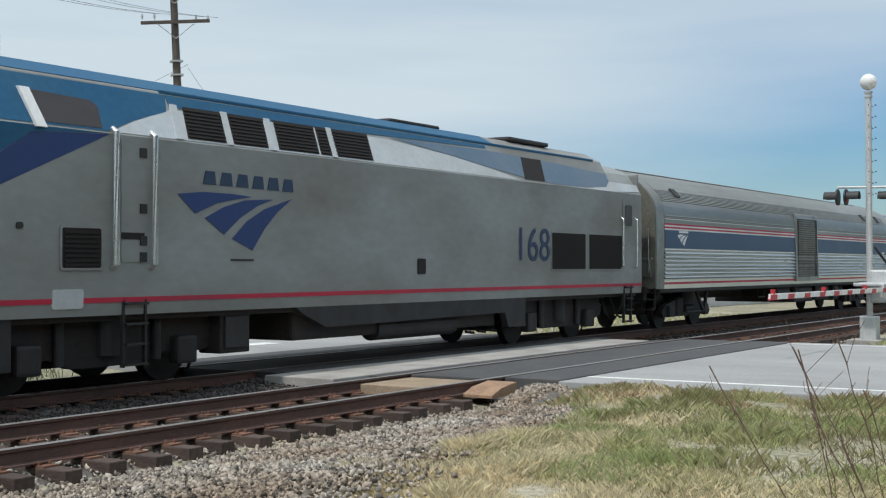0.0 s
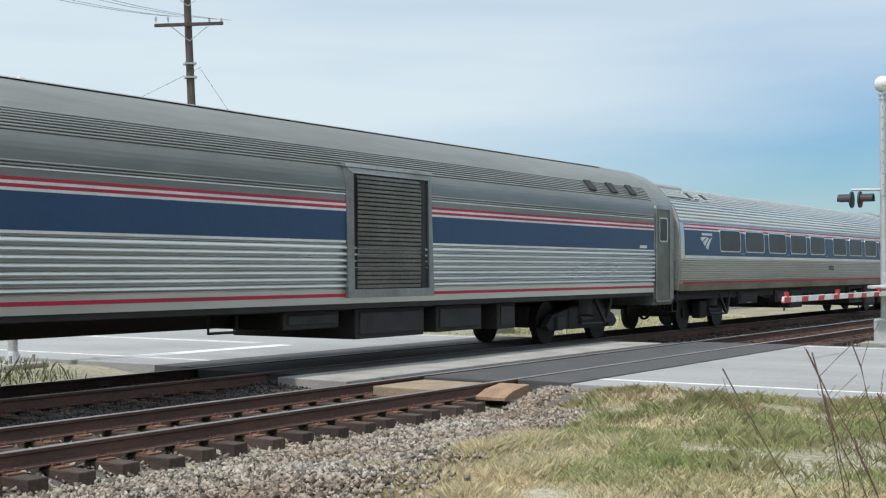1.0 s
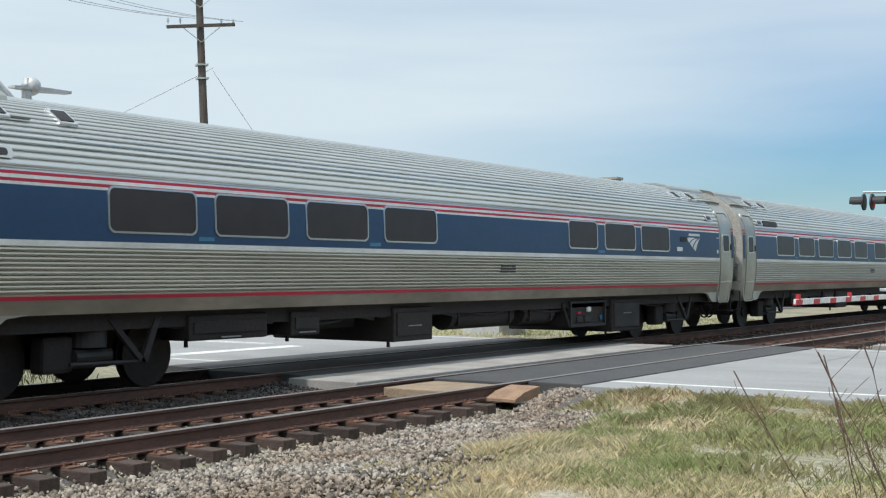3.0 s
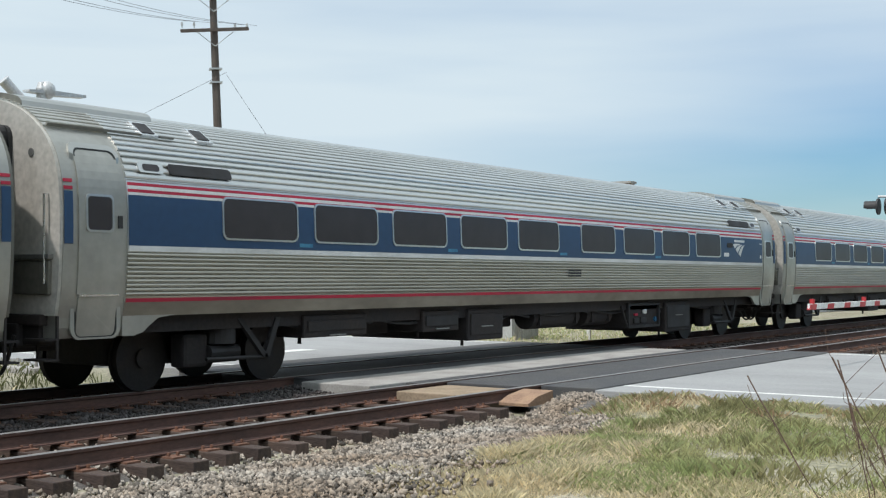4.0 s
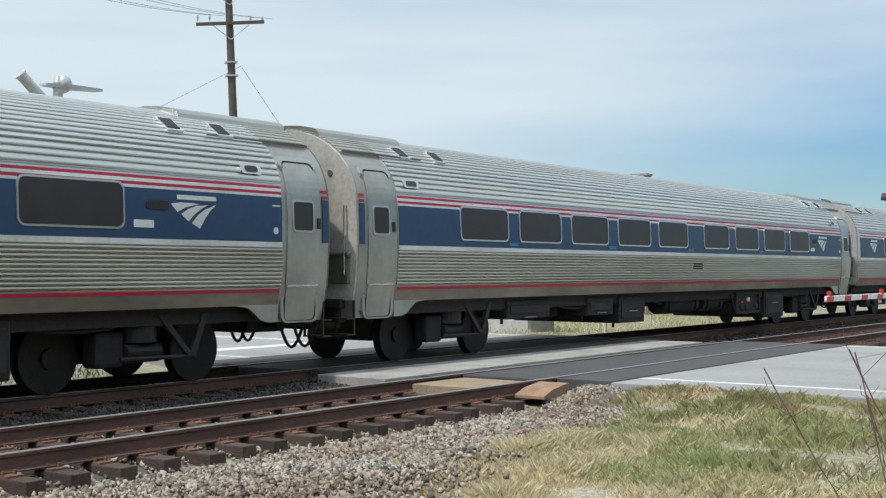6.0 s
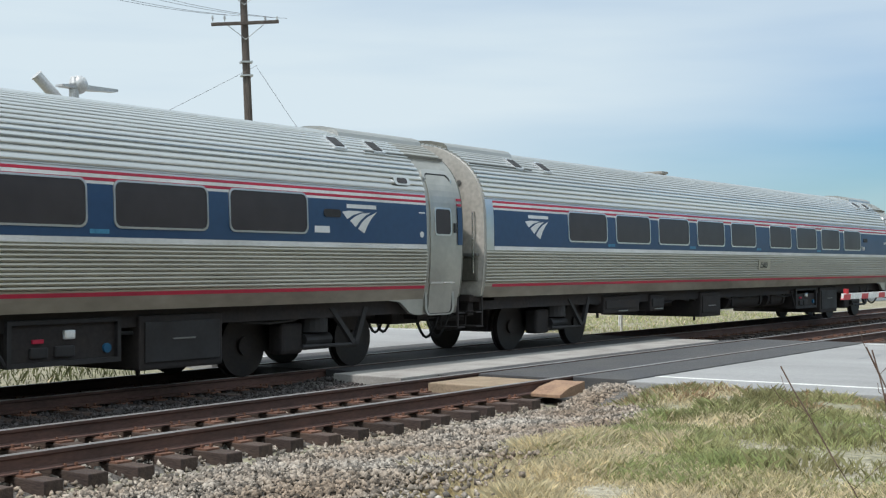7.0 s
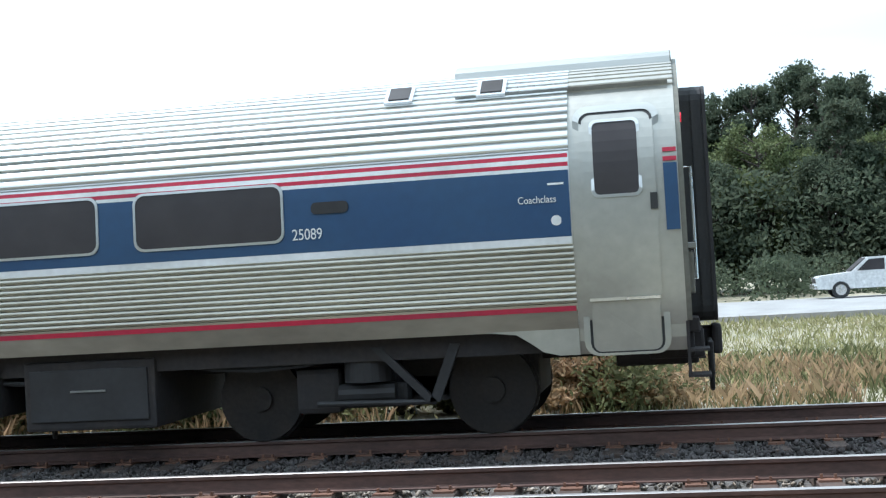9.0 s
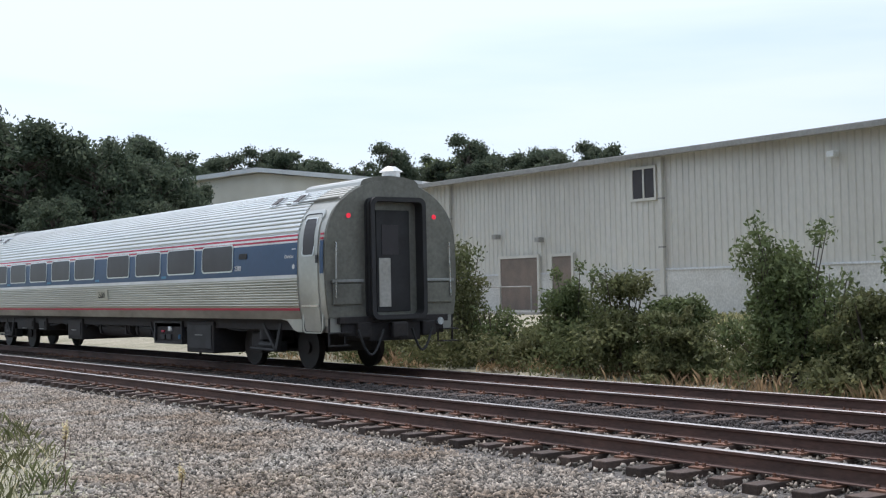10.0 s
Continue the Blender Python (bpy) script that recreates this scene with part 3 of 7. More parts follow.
def lettering(parent, text, x, z, size, side, s, material, name="number", narrow=1.0, out=0.014):
    cu = bpy.data.curves.new(name, "FONT")
    cu.body, cu.size, cu.extrude = text, size, 0.003
    cu.materials.append(material)
    ob = new(name, cu)
    ob.parent = parent
    m = pose(x, s * (side.half(z) + out), z, 90, 0, 0 if s < 0 else 180)
    ob.matrix_basis = m @ Matrix.Diagonal((narrow, 1, 1, 1))
    return ob


BLADES = (
    ((0, 0.94), (0.2, 1.0), (0.45, 1.0), (0.63, 0.97), (0.5, 0.92), (0.32, 0.82), (0.14, 0.62)),
    ((0.22, 0.55), (0.38, 0.76), (0.56, 0.9), (0.82, 0.95), (0.68, 0.82), (0.52, 0.58), (0.38, 0.27)),
    ((0.45, 0.2), (0.58, 0.52), (0.74, 0.76), (1.0, 0.98), (0.86, 0.72), (0.74, 0.4), (0.63, 0.0)),
)


def emblem(parent, side, s, x0, z0, w, h, material, bar=True):
    """Three swept blades under a plain bar."""
    for blade in BLADES:
        o = [(x0 + w * u, z0 + h * v) for u, v in blade]
        part("emblem_blade", plate(side, s, o, 0.004, 0.012), material, parent)
    if bar:
        part("emblem_bar", plate(side, s, [(x0 + 0.14 * w, z0 + 1.12 * h), (x0 + w, z0 + 1.12 * h), (x0 + w, z0 + 1.3 * h), (x0 + 0.14 * w, z0 + 1.3 * h)], 0.004, 0.012), material, parent)


def wheel_set(truck, x, material=WHEEL):
    for s in (-1, 1):
        bm = bmesh.new()
        y = s * 0.7525
        for r, a, b in ((0.457, -0.055, 0.055), (0.485, -0.075, -0.05), (0.13, 0.04, 0.1)):
            rod(bm, (x, y + s * a, 0.457), (x, y + s * b, 0.457), r, 28)
        part("wheel", bm, material, truck)
    part("axle", rod(bmesh.new(), (x, -0.7, 0.457), (x, 0.7, 0.457), 0.08, 12), material, truck)


def coach_truck(parent, xc):
    t = part("truck", box(bmesh.new(), xc - 0.28, xc + 0.28, -0.95, 0.95, 0.52, 0.86, 0.04), UNDER, parent, "grimy black four-wheel truck")
    for dx in (-1.27, 1.27):
        wheel_set(t, xc + dx)
    part("transom", box(bmesh.new(), xc - 1.75, xc + 1.75, -0.62, 0.62, 0.36, 0.84, 0.05), UNDER, t)
    for s in (-1, 1):
        part("brake_cylinder", box(bmesh.new(), xc - 0.78, xc - 0.3, s * 0.98 - 0.14, s * 0.98 + 0.14, 0.3, 0.78, 0.06), UNDER, t)
        o = [(xc - 1.5, 0.5), (xc - 1.05, 0.38), (xc - 0.6, 0.34), (xc + 0.6, 0.34), (xc + 1.05, 0.38), (xc + 1.5, 0.5), (xc + 1.5, 0.62), (xc + 1.0, 0.56), (xc + 0.5, 0.62), (xc - 0.5, 0.62), (xc - 1.0, 0.56), (xc - 1.5, 0.62)]
        part("side_frame", prism(bmesh.new(), o, "y", s * 0.48, s * 0.62), UNDER_GREY, t)
        part("air_spring", rod(bmesh.new(), (xc, s * 1.02, 0.62), (xc, s * 1.02, 0.97), 0.26, 20), UNDER_GREY, t)
        bm = box(bmesh.new(), xc - 0.42, xc + 0.42, s * 0.95 - 0.12, s * 0.95 + 0.12, 0.34, 0.6, 0.05)
        rod(bm, (xc - 0.3, s * 1.1, 0.5), (xc + 0.3, s * 1.1, 0.5), 0.1, 12)
        part("brake_unit", bm, UNDER_GREY, t)
        bm = bmesh.new()
        for a, b in (((xc + 0.15, 0.98), (xc + 0.72, 0.4)), ((xc + 0.98, 0.98), (xc + 0.74, 0.4))):
            d = 0.055
            prism(bm, [(a[0] - d, a[1]), (a[0] + d, a[1]), (b[0] + d, b[1]), (b[0] - d, b[1])], "y", s * 1.25, s * 1.32)
        rod(bm, (xc - 0.5, s * 1.28, 0.42), (xc + 0.75, s * 1.28, 0.4), 0.03, 8)
        part("strut", bm, UNDER_GREY, t)
    return t


def hose(parent, x, y0, y1, drop):
    pts = [(x, y0 + (y1 - y0) * i / 10, 0.86 - drop * math.sin(math.pi * i / 10)) for i in range(11)]
    part("hose", pipe(bmesh.new(), pts, 0.026, 8), RUBBER, parent)


def car_end(parent, side, x, d, material, lamps=False):
    """The end of a car at x; d = 1 looks backwards along the train."""
    a = side.s_of(1.1)
    half = side.plain(a, side.arc[-1], 0.1, -0.02)
    part("end_wall", hull(half, x, x + d * 0.05), END_STEEL if material is STEEL_DULL else material, parent, "dull steel end wall with a rounded top")
    top = 3.5
    for z0, z1, w in ((1.2, top, 0.66),):
        outer, inner = rounded(-w, w, z0 - 0.15, z1, 0.16), rounded(-w + 0.09, w - 0.09, z0 - 0.06, z1 - 0.09, 0.1)
        f = part("diaphragm", ring_frame(bmesh.new(), outer, inner, lambda u, v, q: (q, u, v), x + d * 0.04, x + d * 0.11), RUBBER, parent, "black ribbed rubber gangway")
        for u0, u1, k in ((0.11, 0.17, -0.035), (0.17, 0.23, 0.0), (0.23, 0.28, -0.035)):
            part("fold", ring_frame(bmesh.new(), [(p[0] * (1 + k), p[1]) for p in outer], inner, lambda u, v, q: (q, u, v), x + d * u0, x + d * u1), RUBBER, f)
        part("face_plate", ring_frame(bmesh.new(), outer, inner, lambda u, v, q: (q, u, v), x + d * 0.285, x + d * 0.32), UNDER_GREY, f, "worn dark face plate")
    # Gangway shade is put into the dark door; a pale strip is its lit part.
    dr = part("end_door", box(bmesh.new(), min(x + d * 0.03, x + d * 0.08), max(x + d * 0.03, x + d * 0.08), -0.4, 0.4, 1.2, 3.25, 0.01), UNDER_GREY, parent, "steel end door, coloured dark for the shade inside the gangway")
    part("pane", box(bmesh.new(), min(x + d * 0.08, x + d * 0.095), max(x + d * 0.08, x + d * 0.095), -0.28, 0.12, 2.35, 2.95, 0.004), GLASS, dr)
    part("lit_door_strip", box(bmesh.new(), min(x + d * 0.08, x + d * 0.1), max(x + d * 0.08, x + d * 0.1), -0.36, -0.08, 1.3, 2.28, 0.01), PALE_END, dr, "pale strip for the lit part of the end door")
    for s in (-1, 1):
        bm = rod(bmesh.new(), (x, s * 1.03, 3.13), (x + d * 0.065, s * 1.03, 3.13), 0.05, 16)
        part("marker_lamp", bm, MARKER if lamps else STEEL_DULL, parent, "red marker lamp" if lamps else "marker lamp, unlit")
        bm = box(bmesh.new(), min(x, x + d * 0.13), max(x, x + d * 0.13), s * 1.1 - 0.36, s * 1.1 + 0.36, 1.8, 1.86, 0.01)
        part("ledge", bm, STEEL_DULL, parent)
        part("locker", box(bmesh.new(), min(x, x + d * 0.1), max(x, x + d * 0.1), s * 1.1 - 0.33, s * 1.1 + 0.33, 1.36, 1.78, 0.02), END_STEEL, parent)
        pts = [(x + d * 0.02, s * 1.38, 1.5), (x + d * 0.12, s * 1.38, 1.5), (x + d * 0.12, s * 1.36, 2.6), (x + d * 0.02, s * 1.36, 2.6)]
        part("grab_iron", pipe(bmesh.new(), pts, 0.016, 6), BRIGHT, parent)
        bm = bmesh.new()
        for z in (0.55, 0.8):
            box(bm, min(x - d * 0.02, x + d * 0.2), max(x - d * 0.02, x + d * 0.2), s * 1.3 - 0.2, s * 1.3 + 0.2, z, z + 0.025)
        for y in (1.12, 1.48):
            box(bm, x - 0.015, x + 0.015, s * y - 0.015, s * y + 0.015, 0.55, 1.1)
        part("step", bm, UNDER, parent)
    lamp = rod(bmesh.new(), (x + d * 0.02, 1.1, 0.98), (x + d * 0.14, 1.1, 0.98), 0.075, 14)
    part("tail_lamp", lamp, LAMP, parent)
    bm = box(bmesh.new(), min(x - d * 0.7, x + d * 0.12), max(x - d * 0.7, x + d * 0.12), -1.3, 1.3, 0.98, 1.12, 0.02)
    part("end_sill", bm, UNDER, parent)
    bm = box(bmesh.new(), min(x - d * 0.75, x + d * 0.1), max(x - d * 0.75, x + d * 0.1), -0.62, 0.62, 0.62, 1.0, 0.03)
    box(bm, min(x - d * 0.12, x + d * 0.06), max(x - d * 0.12, x + d * 0.06), -1.22, 1.22, 0.74, 1.02, 0.02)
    for s in (-0.75, 0.8):
        box(bm, min(x - d * 0.4, x + d * 0.16), max(x - d * 0.4, x + d * 0.16), s - 0.16, s + 0.16, 0.7, 1.0, 0.03)
    part("draft_gear", bm, UNDER, parent, "black draft gear and cable boxes under the end")
    bm = box(bmesh.new(), min(x - d * 0.3, x + d * 0.3), max(x - d * 0.3, x + d * 0.3), -0.13, 0.13, 0.72, 0.98, 0.04)
    box(bm, min(x + d * 0.25, x + d * 0.36), max(x + d * 0.25, x + d * 0.36), -0.2, 0.16, 0.68, 1.0, 0.04)
    part("coupler", bm, UNDER, parent)
    hose(parent, x + d * 0.22, -0.95, -0.35, 0.5)
    hose(parent, x + d * 0.26, 0.3, 0.8, 0.45)


def side_door(parent, side, s, x0, x1, tall):
    """A vestibule door with its window; tall: one long upper window."""
    put = on_side(side, s)
    f = part("side_door", band(side, s, 1.37, 3.19, x0 + 0.03, x1 - 0.03, 0.008, 0.02), STEEL_DOOR, parent, "grey steel vestibule door")
    part("door_frame", ring_frame(bmesh.new(), rounded(x0 - 0.03, x1 + 0.03, 0.8, 3.27, 0.14), rounded(x0 + 0.03, x1 - 0.03, 0.825, 3.2, 0.1), put, -0.02, 0.02), STEEL_OLD, f)
    part("door_seal", ring_frame(bmesh.new(), rounded(x0 + 0.03, x1 - 0.03, 0.825, 3.2, 0.1), rounded(x0 + 0.055, x1 - 0.055, 0.835, 3.175, 0.09), put, -0.02, 0.01), RUBBER, f)
    z0, z1 = (2.34, 3.12) if tall else (2.14, 2.62)
    glazed(f, side, s, x0 + 0.13, x1 - 0.16, z0, z1, 0.07, "door_window", 0.03, None, 0.022)
    part("sill_plate", plate(side, s, [(x0 + 0.05, 1.335), (x1 - 0.05, 1.335), (x1 - 0.05, 1.365), (x0 + 0.05, 1.365)], 0.0, 0.03), BRIGHT, f)
    part("step_trap", plate(side, s, rounded(x0 + 0.06, x1 - 0.06, 0.84, 1.33, 0.02), -0.03, 0.004), STEEL_DOOR, f, "dull steel trap panel under the door")
    part("handle", plate(side, s, [(x1 - 0.09, 2.2), (x1 - 0.02, 2.2), (x1 - 0.02, 2.36), (x1 - 0.09, 2.36)], 0.0, 0.025), RUBBER, f)


AM = Side(COACH)
NINE = [(-21.3, -19.68), (-19.3, -17.68), (-17.28, -15.66), (-15.22, -13.6), (-13.2, -11.57), (-10.62, -9.02), (-8.6, -6.97), (-6.56, -4.94), (-4.55, -2.92)]
SEVEN = [(-21.1, -19.5), (-19.15, -17.55), (-17.15, -15.55), (-15.12, -13.52), (-8.55, -7.2), (-6.85, -5.25), (-4.95, -3.3)]
X_END, X_FRONT = 1.05, -24.2


def coach(name, label, windows, front_door, number="", end_mat=None, lamps=False, front_emblem=True, tall_doors=False, boxes=(), shift=0.0, dark_panels=False):
    c = root(name, pose(0, 0, 0), label, "rail coach", "train")
    s1 = -23.18 if front_door else X_FRONT
    windows = [(p + shift, q + shift) for p, q in windows]
    a = AM.s_of
    half = AM.plain(0, a(1.33), 0.06) + AM.ribs(a(1.335), a(1.9), 0.056, 0.02, LOW_FLUTE) + AM.plain(a(1.91), a(2.83), 0.1) + AM.ribs(a(2.85), AM.arc[-1] - 0.03, 0.1, 0.016) + [(0.0, 3.89)]
    bm = hull(half, s1, 0.0)
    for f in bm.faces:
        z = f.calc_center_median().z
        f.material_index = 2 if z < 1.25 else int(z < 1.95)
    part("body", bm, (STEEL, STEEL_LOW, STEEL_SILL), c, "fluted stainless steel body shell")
    ends = [(0.0, X_END)] + ([(X_FRONT, s1)] if front_door else [])
    for x0, x1 in ends:
        low = [(AM.half(1.07) - 0.06, 0.82), (AM.half(1.07) - 0.02, 0.95)]
        v = part("vestibule", hull(low + AM.plain(0, a(3.44), 0.08, -0.012) + AM.ribs(a(3.45), AM.arc[-1] - 0.03, 0.1, 0.01) + [(0.0, 3.88)], x0, x1), STEEL_DOOR, c, "smooth stainless steel vestibule")
        for s in (-1, 1):
            side_door(v, AM, s, x0 + 0.08 if x0 == 0 else x0 + 0.2, x0 + 0.86 if x0 == 0 else x1 - 0.08, tall_doors)
            part("blue_band", band(AM, s, 1.99, 2.64, *((x1 - 0.14, x1 - 0.01) if x0 == 0 else (x0 + 0.01, x0 + 0.14))), BLUE, v)
            part("red_stripe", band(AM, s, 2.66, 2.7, *((x1 - 0.14, x1 - 0.01) if x0 == 0 else (x0 + 0.01, x0 + 0.14))), RED, v)
            part("red_stripe", band(AM, s, 2.75, 2.79, *((x1 - 0.14, x1 - 0.01) if x0 == 0 else (x0 + 0.01, x0 + 0.14))), RED, v)
            o = [(-0.95, 1.08), (-0.62, 1.04), (-0.48, 0.95), (-0.36, 0.86), (-0.2, 0.82), (0.0, 0.82), (0.0, 1.08)]
            if x0 != 0:
                o = [(s1 - u, z) for u, z in o]
            part("skirt", plate(AM, s, o, -0.06, 0.0), STEEL_DOOR, v)
    for x0, x1 in ((-1.22, 1.04), (X_FRONT + 0.06, -21.95)):
        loop = [(0.72, 3.66), (0.68, 3.82), (0.62, 3.87), (0.52, 3.9), (0.3, 3.94), (0.0, 3.96)]
        low = [(0.6, 3.62), (0.4, 3.7), (0.0, 3.8)]
        o = [(-y, z) for y, z in loop] + [(y, z) for y, z in loop[-2::-1]] + [(y, z) for y, z in low] + [(-y, z) for y, z in low[-2::-1]]
        v = part("roof_cover", prism(bmesh.new(), o, "x", x0, x1), STEEL_OLD, c, "raised roof cover near the car's end")
        e0, e1 = (x1, x1 + 0.012) if x1 > 0 else (x0 - 0.012, x0)
        part("end_cap", prism(bmesh.new(), o, "x", e0, e1), END_STEEL, v, "dull end of the roof cover")
    for s in (-1, 1):
        x0, x1 = s1 + (0.02 if front_door else 0.25), -0.01
        part("red_line", band(AM, s, 1.255, 1.305, x0, x1), RED, c)
        part("white_stripe", band(AM, s, 1.915, 1.985, x0, x1, 0.012), WHITE, c)
        part("blue_band", band(AM, s, 1.988, 2.64, x0, x1, 0.007), BLUE, c)
        for z0, z1, m in ((2.642, 2.678, WHITE), (2.68, 2.718, RED), (2.72, 2.765, WHITE), (2.767, 2.805, RED)):
            part("red_stripe" if m is RED else "white_stripe", band(AM, s, z0, z1, x0, x1, 0.0065), m, c)
        for w0, w1 in windows:
            glazed(c, AM, s, w0, w1, 2.1, 2.71, 0.11)
        for x in ((-2.63, -2.24),):
            part("sign_box", plate(AM, s, rounded(x[0], x[1], 2.37, 2.49, 0.05), 0.006, 0.022), UNDER_GREY, c)
        for xm in (-1.75, -0.78, -22.45, -21.4):
            u = AM.s_of(3.56)
            p0, p1 = AM.at(u - 0.17, 0.05), AM.at(u + 0.17, 0.05)
            q0, q1 = AM.at(u - 0.17, -0.02), AM.at(u + 0.17, -0.02)
            bm = prism(bmesh.new(), [(s * p0[0], p0[1]), (s * p1[0], p1[1]), (s * q1[0], q1[1]), (s * q0[0], q0[1])], "x", xm - 0.15, xm + 0.15)
            v = part("roof_vent", bm, BRIGHT, c, "square roof vent with a bright frame")
            p0, p1 = AM.at(u - 0.12, 0.056), AM.at(u + 0.12, 0.056)
            q0, q1 = AM.at(u - 0.12, 0.0), AM.at(u + 0.12, 0.0)
            part("vent_mesh", prism(bmesh.new(), [(s * p0[0], p0[1]), (s * p1[0], p1[1]), (s * q1[0], q1[1]), (s * q0[0], q0[1])], "x", xm - 0.11, xm + 0.11), UNDER_GREY, v)
        g = AM.s_of(3.47)
        p0, p1 = AM.at(g - 0.015, 0.05), AM.at(g + 0.015, 0.03)
        q0, q1 = AM.at(g - 0.015, 0.0), AM.at(g + 0.015, 0.0)
        for x0, x1 in ((-1.15, 1.0), (X_FRONT + 0.05, -22.0)):
            part("gutter", prism(bmesh.new(), [(s * p0[0], p0[1]), (s * p1[0], p1[1]), (s * q1[0], q1[1]), (s * q0[0], q0[1])], "x", x0, x1), STEEL_DULL, c)
        for w in range(0, len(windows) - 1, 2):
            x = windows[w][1] + 0.04
            part("notice", plate(AM, s, [(x, 2.03), (x + 0.3, 2.03), (x + 0.3, 2.085), (x, 2.085)], 0.004, 0.012), NOTICE, c, "small pale blue notice, not readable")
        emblem(c, AM, s, -22.9 if front_emblem else -2.2, 2.14, 0.84, 0.34, WHITE)
        part("notice", plate(AM, s, rounded(-0.2, -0.1, 2.1, 2.2, 0.045), 0.004, 0.012), WHITE, c, "round white notice")
        part("notice", plate(AM, s, [(-0.22, 2.5), (-0.06, 2.5), (-0.06, 2.52), (-0.22, 2.52)], 0.004, 0.012), WHITE, c, "small white notice, not readable")
        if number:
            lettering(c, number, -2.84 if s < 0 else -2.5, 2.12, 0.16, AM, s, WHITE, narrow=0.8)
            lettering(c, "Coachclass", -0.52 if s < 0 else -0.08, 2.33, 0.1, AM, s, WHITE, "class_sign", 0.85)
            part("number_plate", plate(AM, s, rounded(-11.4, -10.6, 1.53, 1.8, 0.03), 0.0, 0.026), STEEL_LOW, c, "smooth steel plate under the car number")
            lettering(c, number, -11.3 if s < 0 else -10.7, 1.58, 0.24, AM, s, RUBBER, narrow=0.85, out=0.031)
        else:
            part("number_bar", plate(AM, s, [(-2.84, 2.13), (-2.5, 2.13), (-2.5, 2.23), (-2.84, 2.23)], 0.004, 0.012), WHITE, c)
            part("number_bar", plate(AM, s, [(-11.3, 1.6), (-10.75, 1.6), (-10.75, 1.74), (-11.3, 1.74)], 0.012, 0.018), RUBBER, c)
    if front_door:
        for s in (-1, 1):
            for x0, x1, k in ((-22.95, -22.5, 0), (-0.8, -0.38, 0)) + (((-22.4, -21.2, 1), (-2.3, -0.86, 1)) if dark_panels else ()):
                g = part("vent_panel", plate(AM, s, rounded(x0, x1, 2.95, 3.1, 0.05), 0.0, 0.03), UNDER_GREY if k else STEEL, c, "dark vent panel" if k else "small window with a steel surround")
                if not k:
                    part("pane", plate(AM, s, rounded(x0 + 0.08, x1 - 0.08, 2.98, 3.07, 0.04), 0.03, 0.036), GLASS, g)
    for xc in (-2.26, -20.93):
        coach_truck(c, xc)
    cab = part("control_cabinet", box(bmesh.new(), -8.0, -6.3, -1.3, 0.3, 0.42, 0.99, 0.03), UNDER, c, "open control cabinet")
    part("cabinet_frame", ring_frame(bmesh.new(), [(-8.0, 0.42), (-6.3, 0.42), (-6.3, 0.98), (-8.0, 0.98)], [(-7.94, 0.48), (-6.36, 0.48), (-6.36, 0.93), (-7.94, 0.93)], lambda u, v, q: (u, q, v), -1.29, -1.36), UNDER_GREY, cab)
    part("stay", rod(bmesh.new(), (-8.0, -1.32, 0.45), (-8.32, -1.32, 0.93), 0.03, 8), UNDER_GREY, cab)
    part("switch", box(bmesh.new(), -7.62, -7.46, -1.33, -1.28, 0.7, 0.75, 0.005), RED, cab, "small red label")
    part("switch", box(bmesh.new(), -7.17, -7.0, -1.35, -1.28, 0.73, 0.85, 0.03), LAMP, cab, "small white meter")
    part("switch", box(bmesh.new(), -7.66, -7.4, -1.34, -1.28, 0.52, 0.65, 0.02), UNDER_GREY, cab)
    part("switch", box(bmesh.new(), -7.3, -7.0, -1.34, -1.28, 0.52, 0.66, 0.02), UNDER_GREY, cab)
    part("switch", rod(bmesh.new(), (-6.5, -1.28, 0.6), (-6.5, -1.34, 0.6), 0.06, 14), TEAL, cab, "round blue cap")
    for k in range(7):
        x = -20 + 2.6 * k
        pts = [(x + 0.5 * j, -1.22, 0.9 - 0.1 * math.sin(math.pi * (j % 4) / 4) - 0.02 * (k % 3)) for j in range(6)]
        part("cable_run", pipe(bmesh.new(), pts, 0.03, 6), RUBBER, c)
    part("underframe", box(bmesh.new(), X_FRONT + 0.2, X_END - 0.2, -1.3, 1.3, 0.84, 1.08), UNDER, c, "dark underframe")
    part("centre_beam", box(bmesh.new(), X_FRONT + 0.6, X_END - 0.4, -0.25, 0.25, 0.72, 0.98), UNDER, c)
    for k, (x0, x1, z0) in enumerate(boxes):
        if k % 3 == 1:
            bm = rod(bmesh.new(), (x0, -0.95, 0.76), (x1, -0.95, 0.76), 0.24, 20)
            for x in (x0 + 0.2, x1 - 0.2):
                box(bm, x - 0.03, x + 0.03, -1.22, -0.66, 0.6, 1.0)
            part("air_tank", bm, UNDER, c, "dark round air tank")
            part("equipment_box", box(bmesh.new(), x0, x1, 0.3, 1.3, z0 + 0.1, 0.99, 0.03), UNDER, c)
        else:
            e = part("equipment_box", box(bmesh.new(), x0, x1, -1.36, 1.36, z0, 0.99, 0.035), UNDER, c, "dark equipment box")
            part("box_lid", box(bmesh.new(), x0 + 0.08, x1 - 0.08, -1.385, -1.35, z0 + 0.1, 0.9, 0.01), UNDER_GREY if k % 3 else UNDER, e)
            part("latch", box(bmesh.new(), (x0 + x1) / 2 - 0.2, (x0 + x1) / 2 + 0.2, -1.4, -1.38, 0.66, 0.68), STEEL_DULL, e)
            part("drain", rod(bmesh.new(), (x0 + 0.2, -1.1, z0 - 0.1), (x0 + 0.2, -1.1, z0 + 0.02), 0.03, 8), UNDER, e)
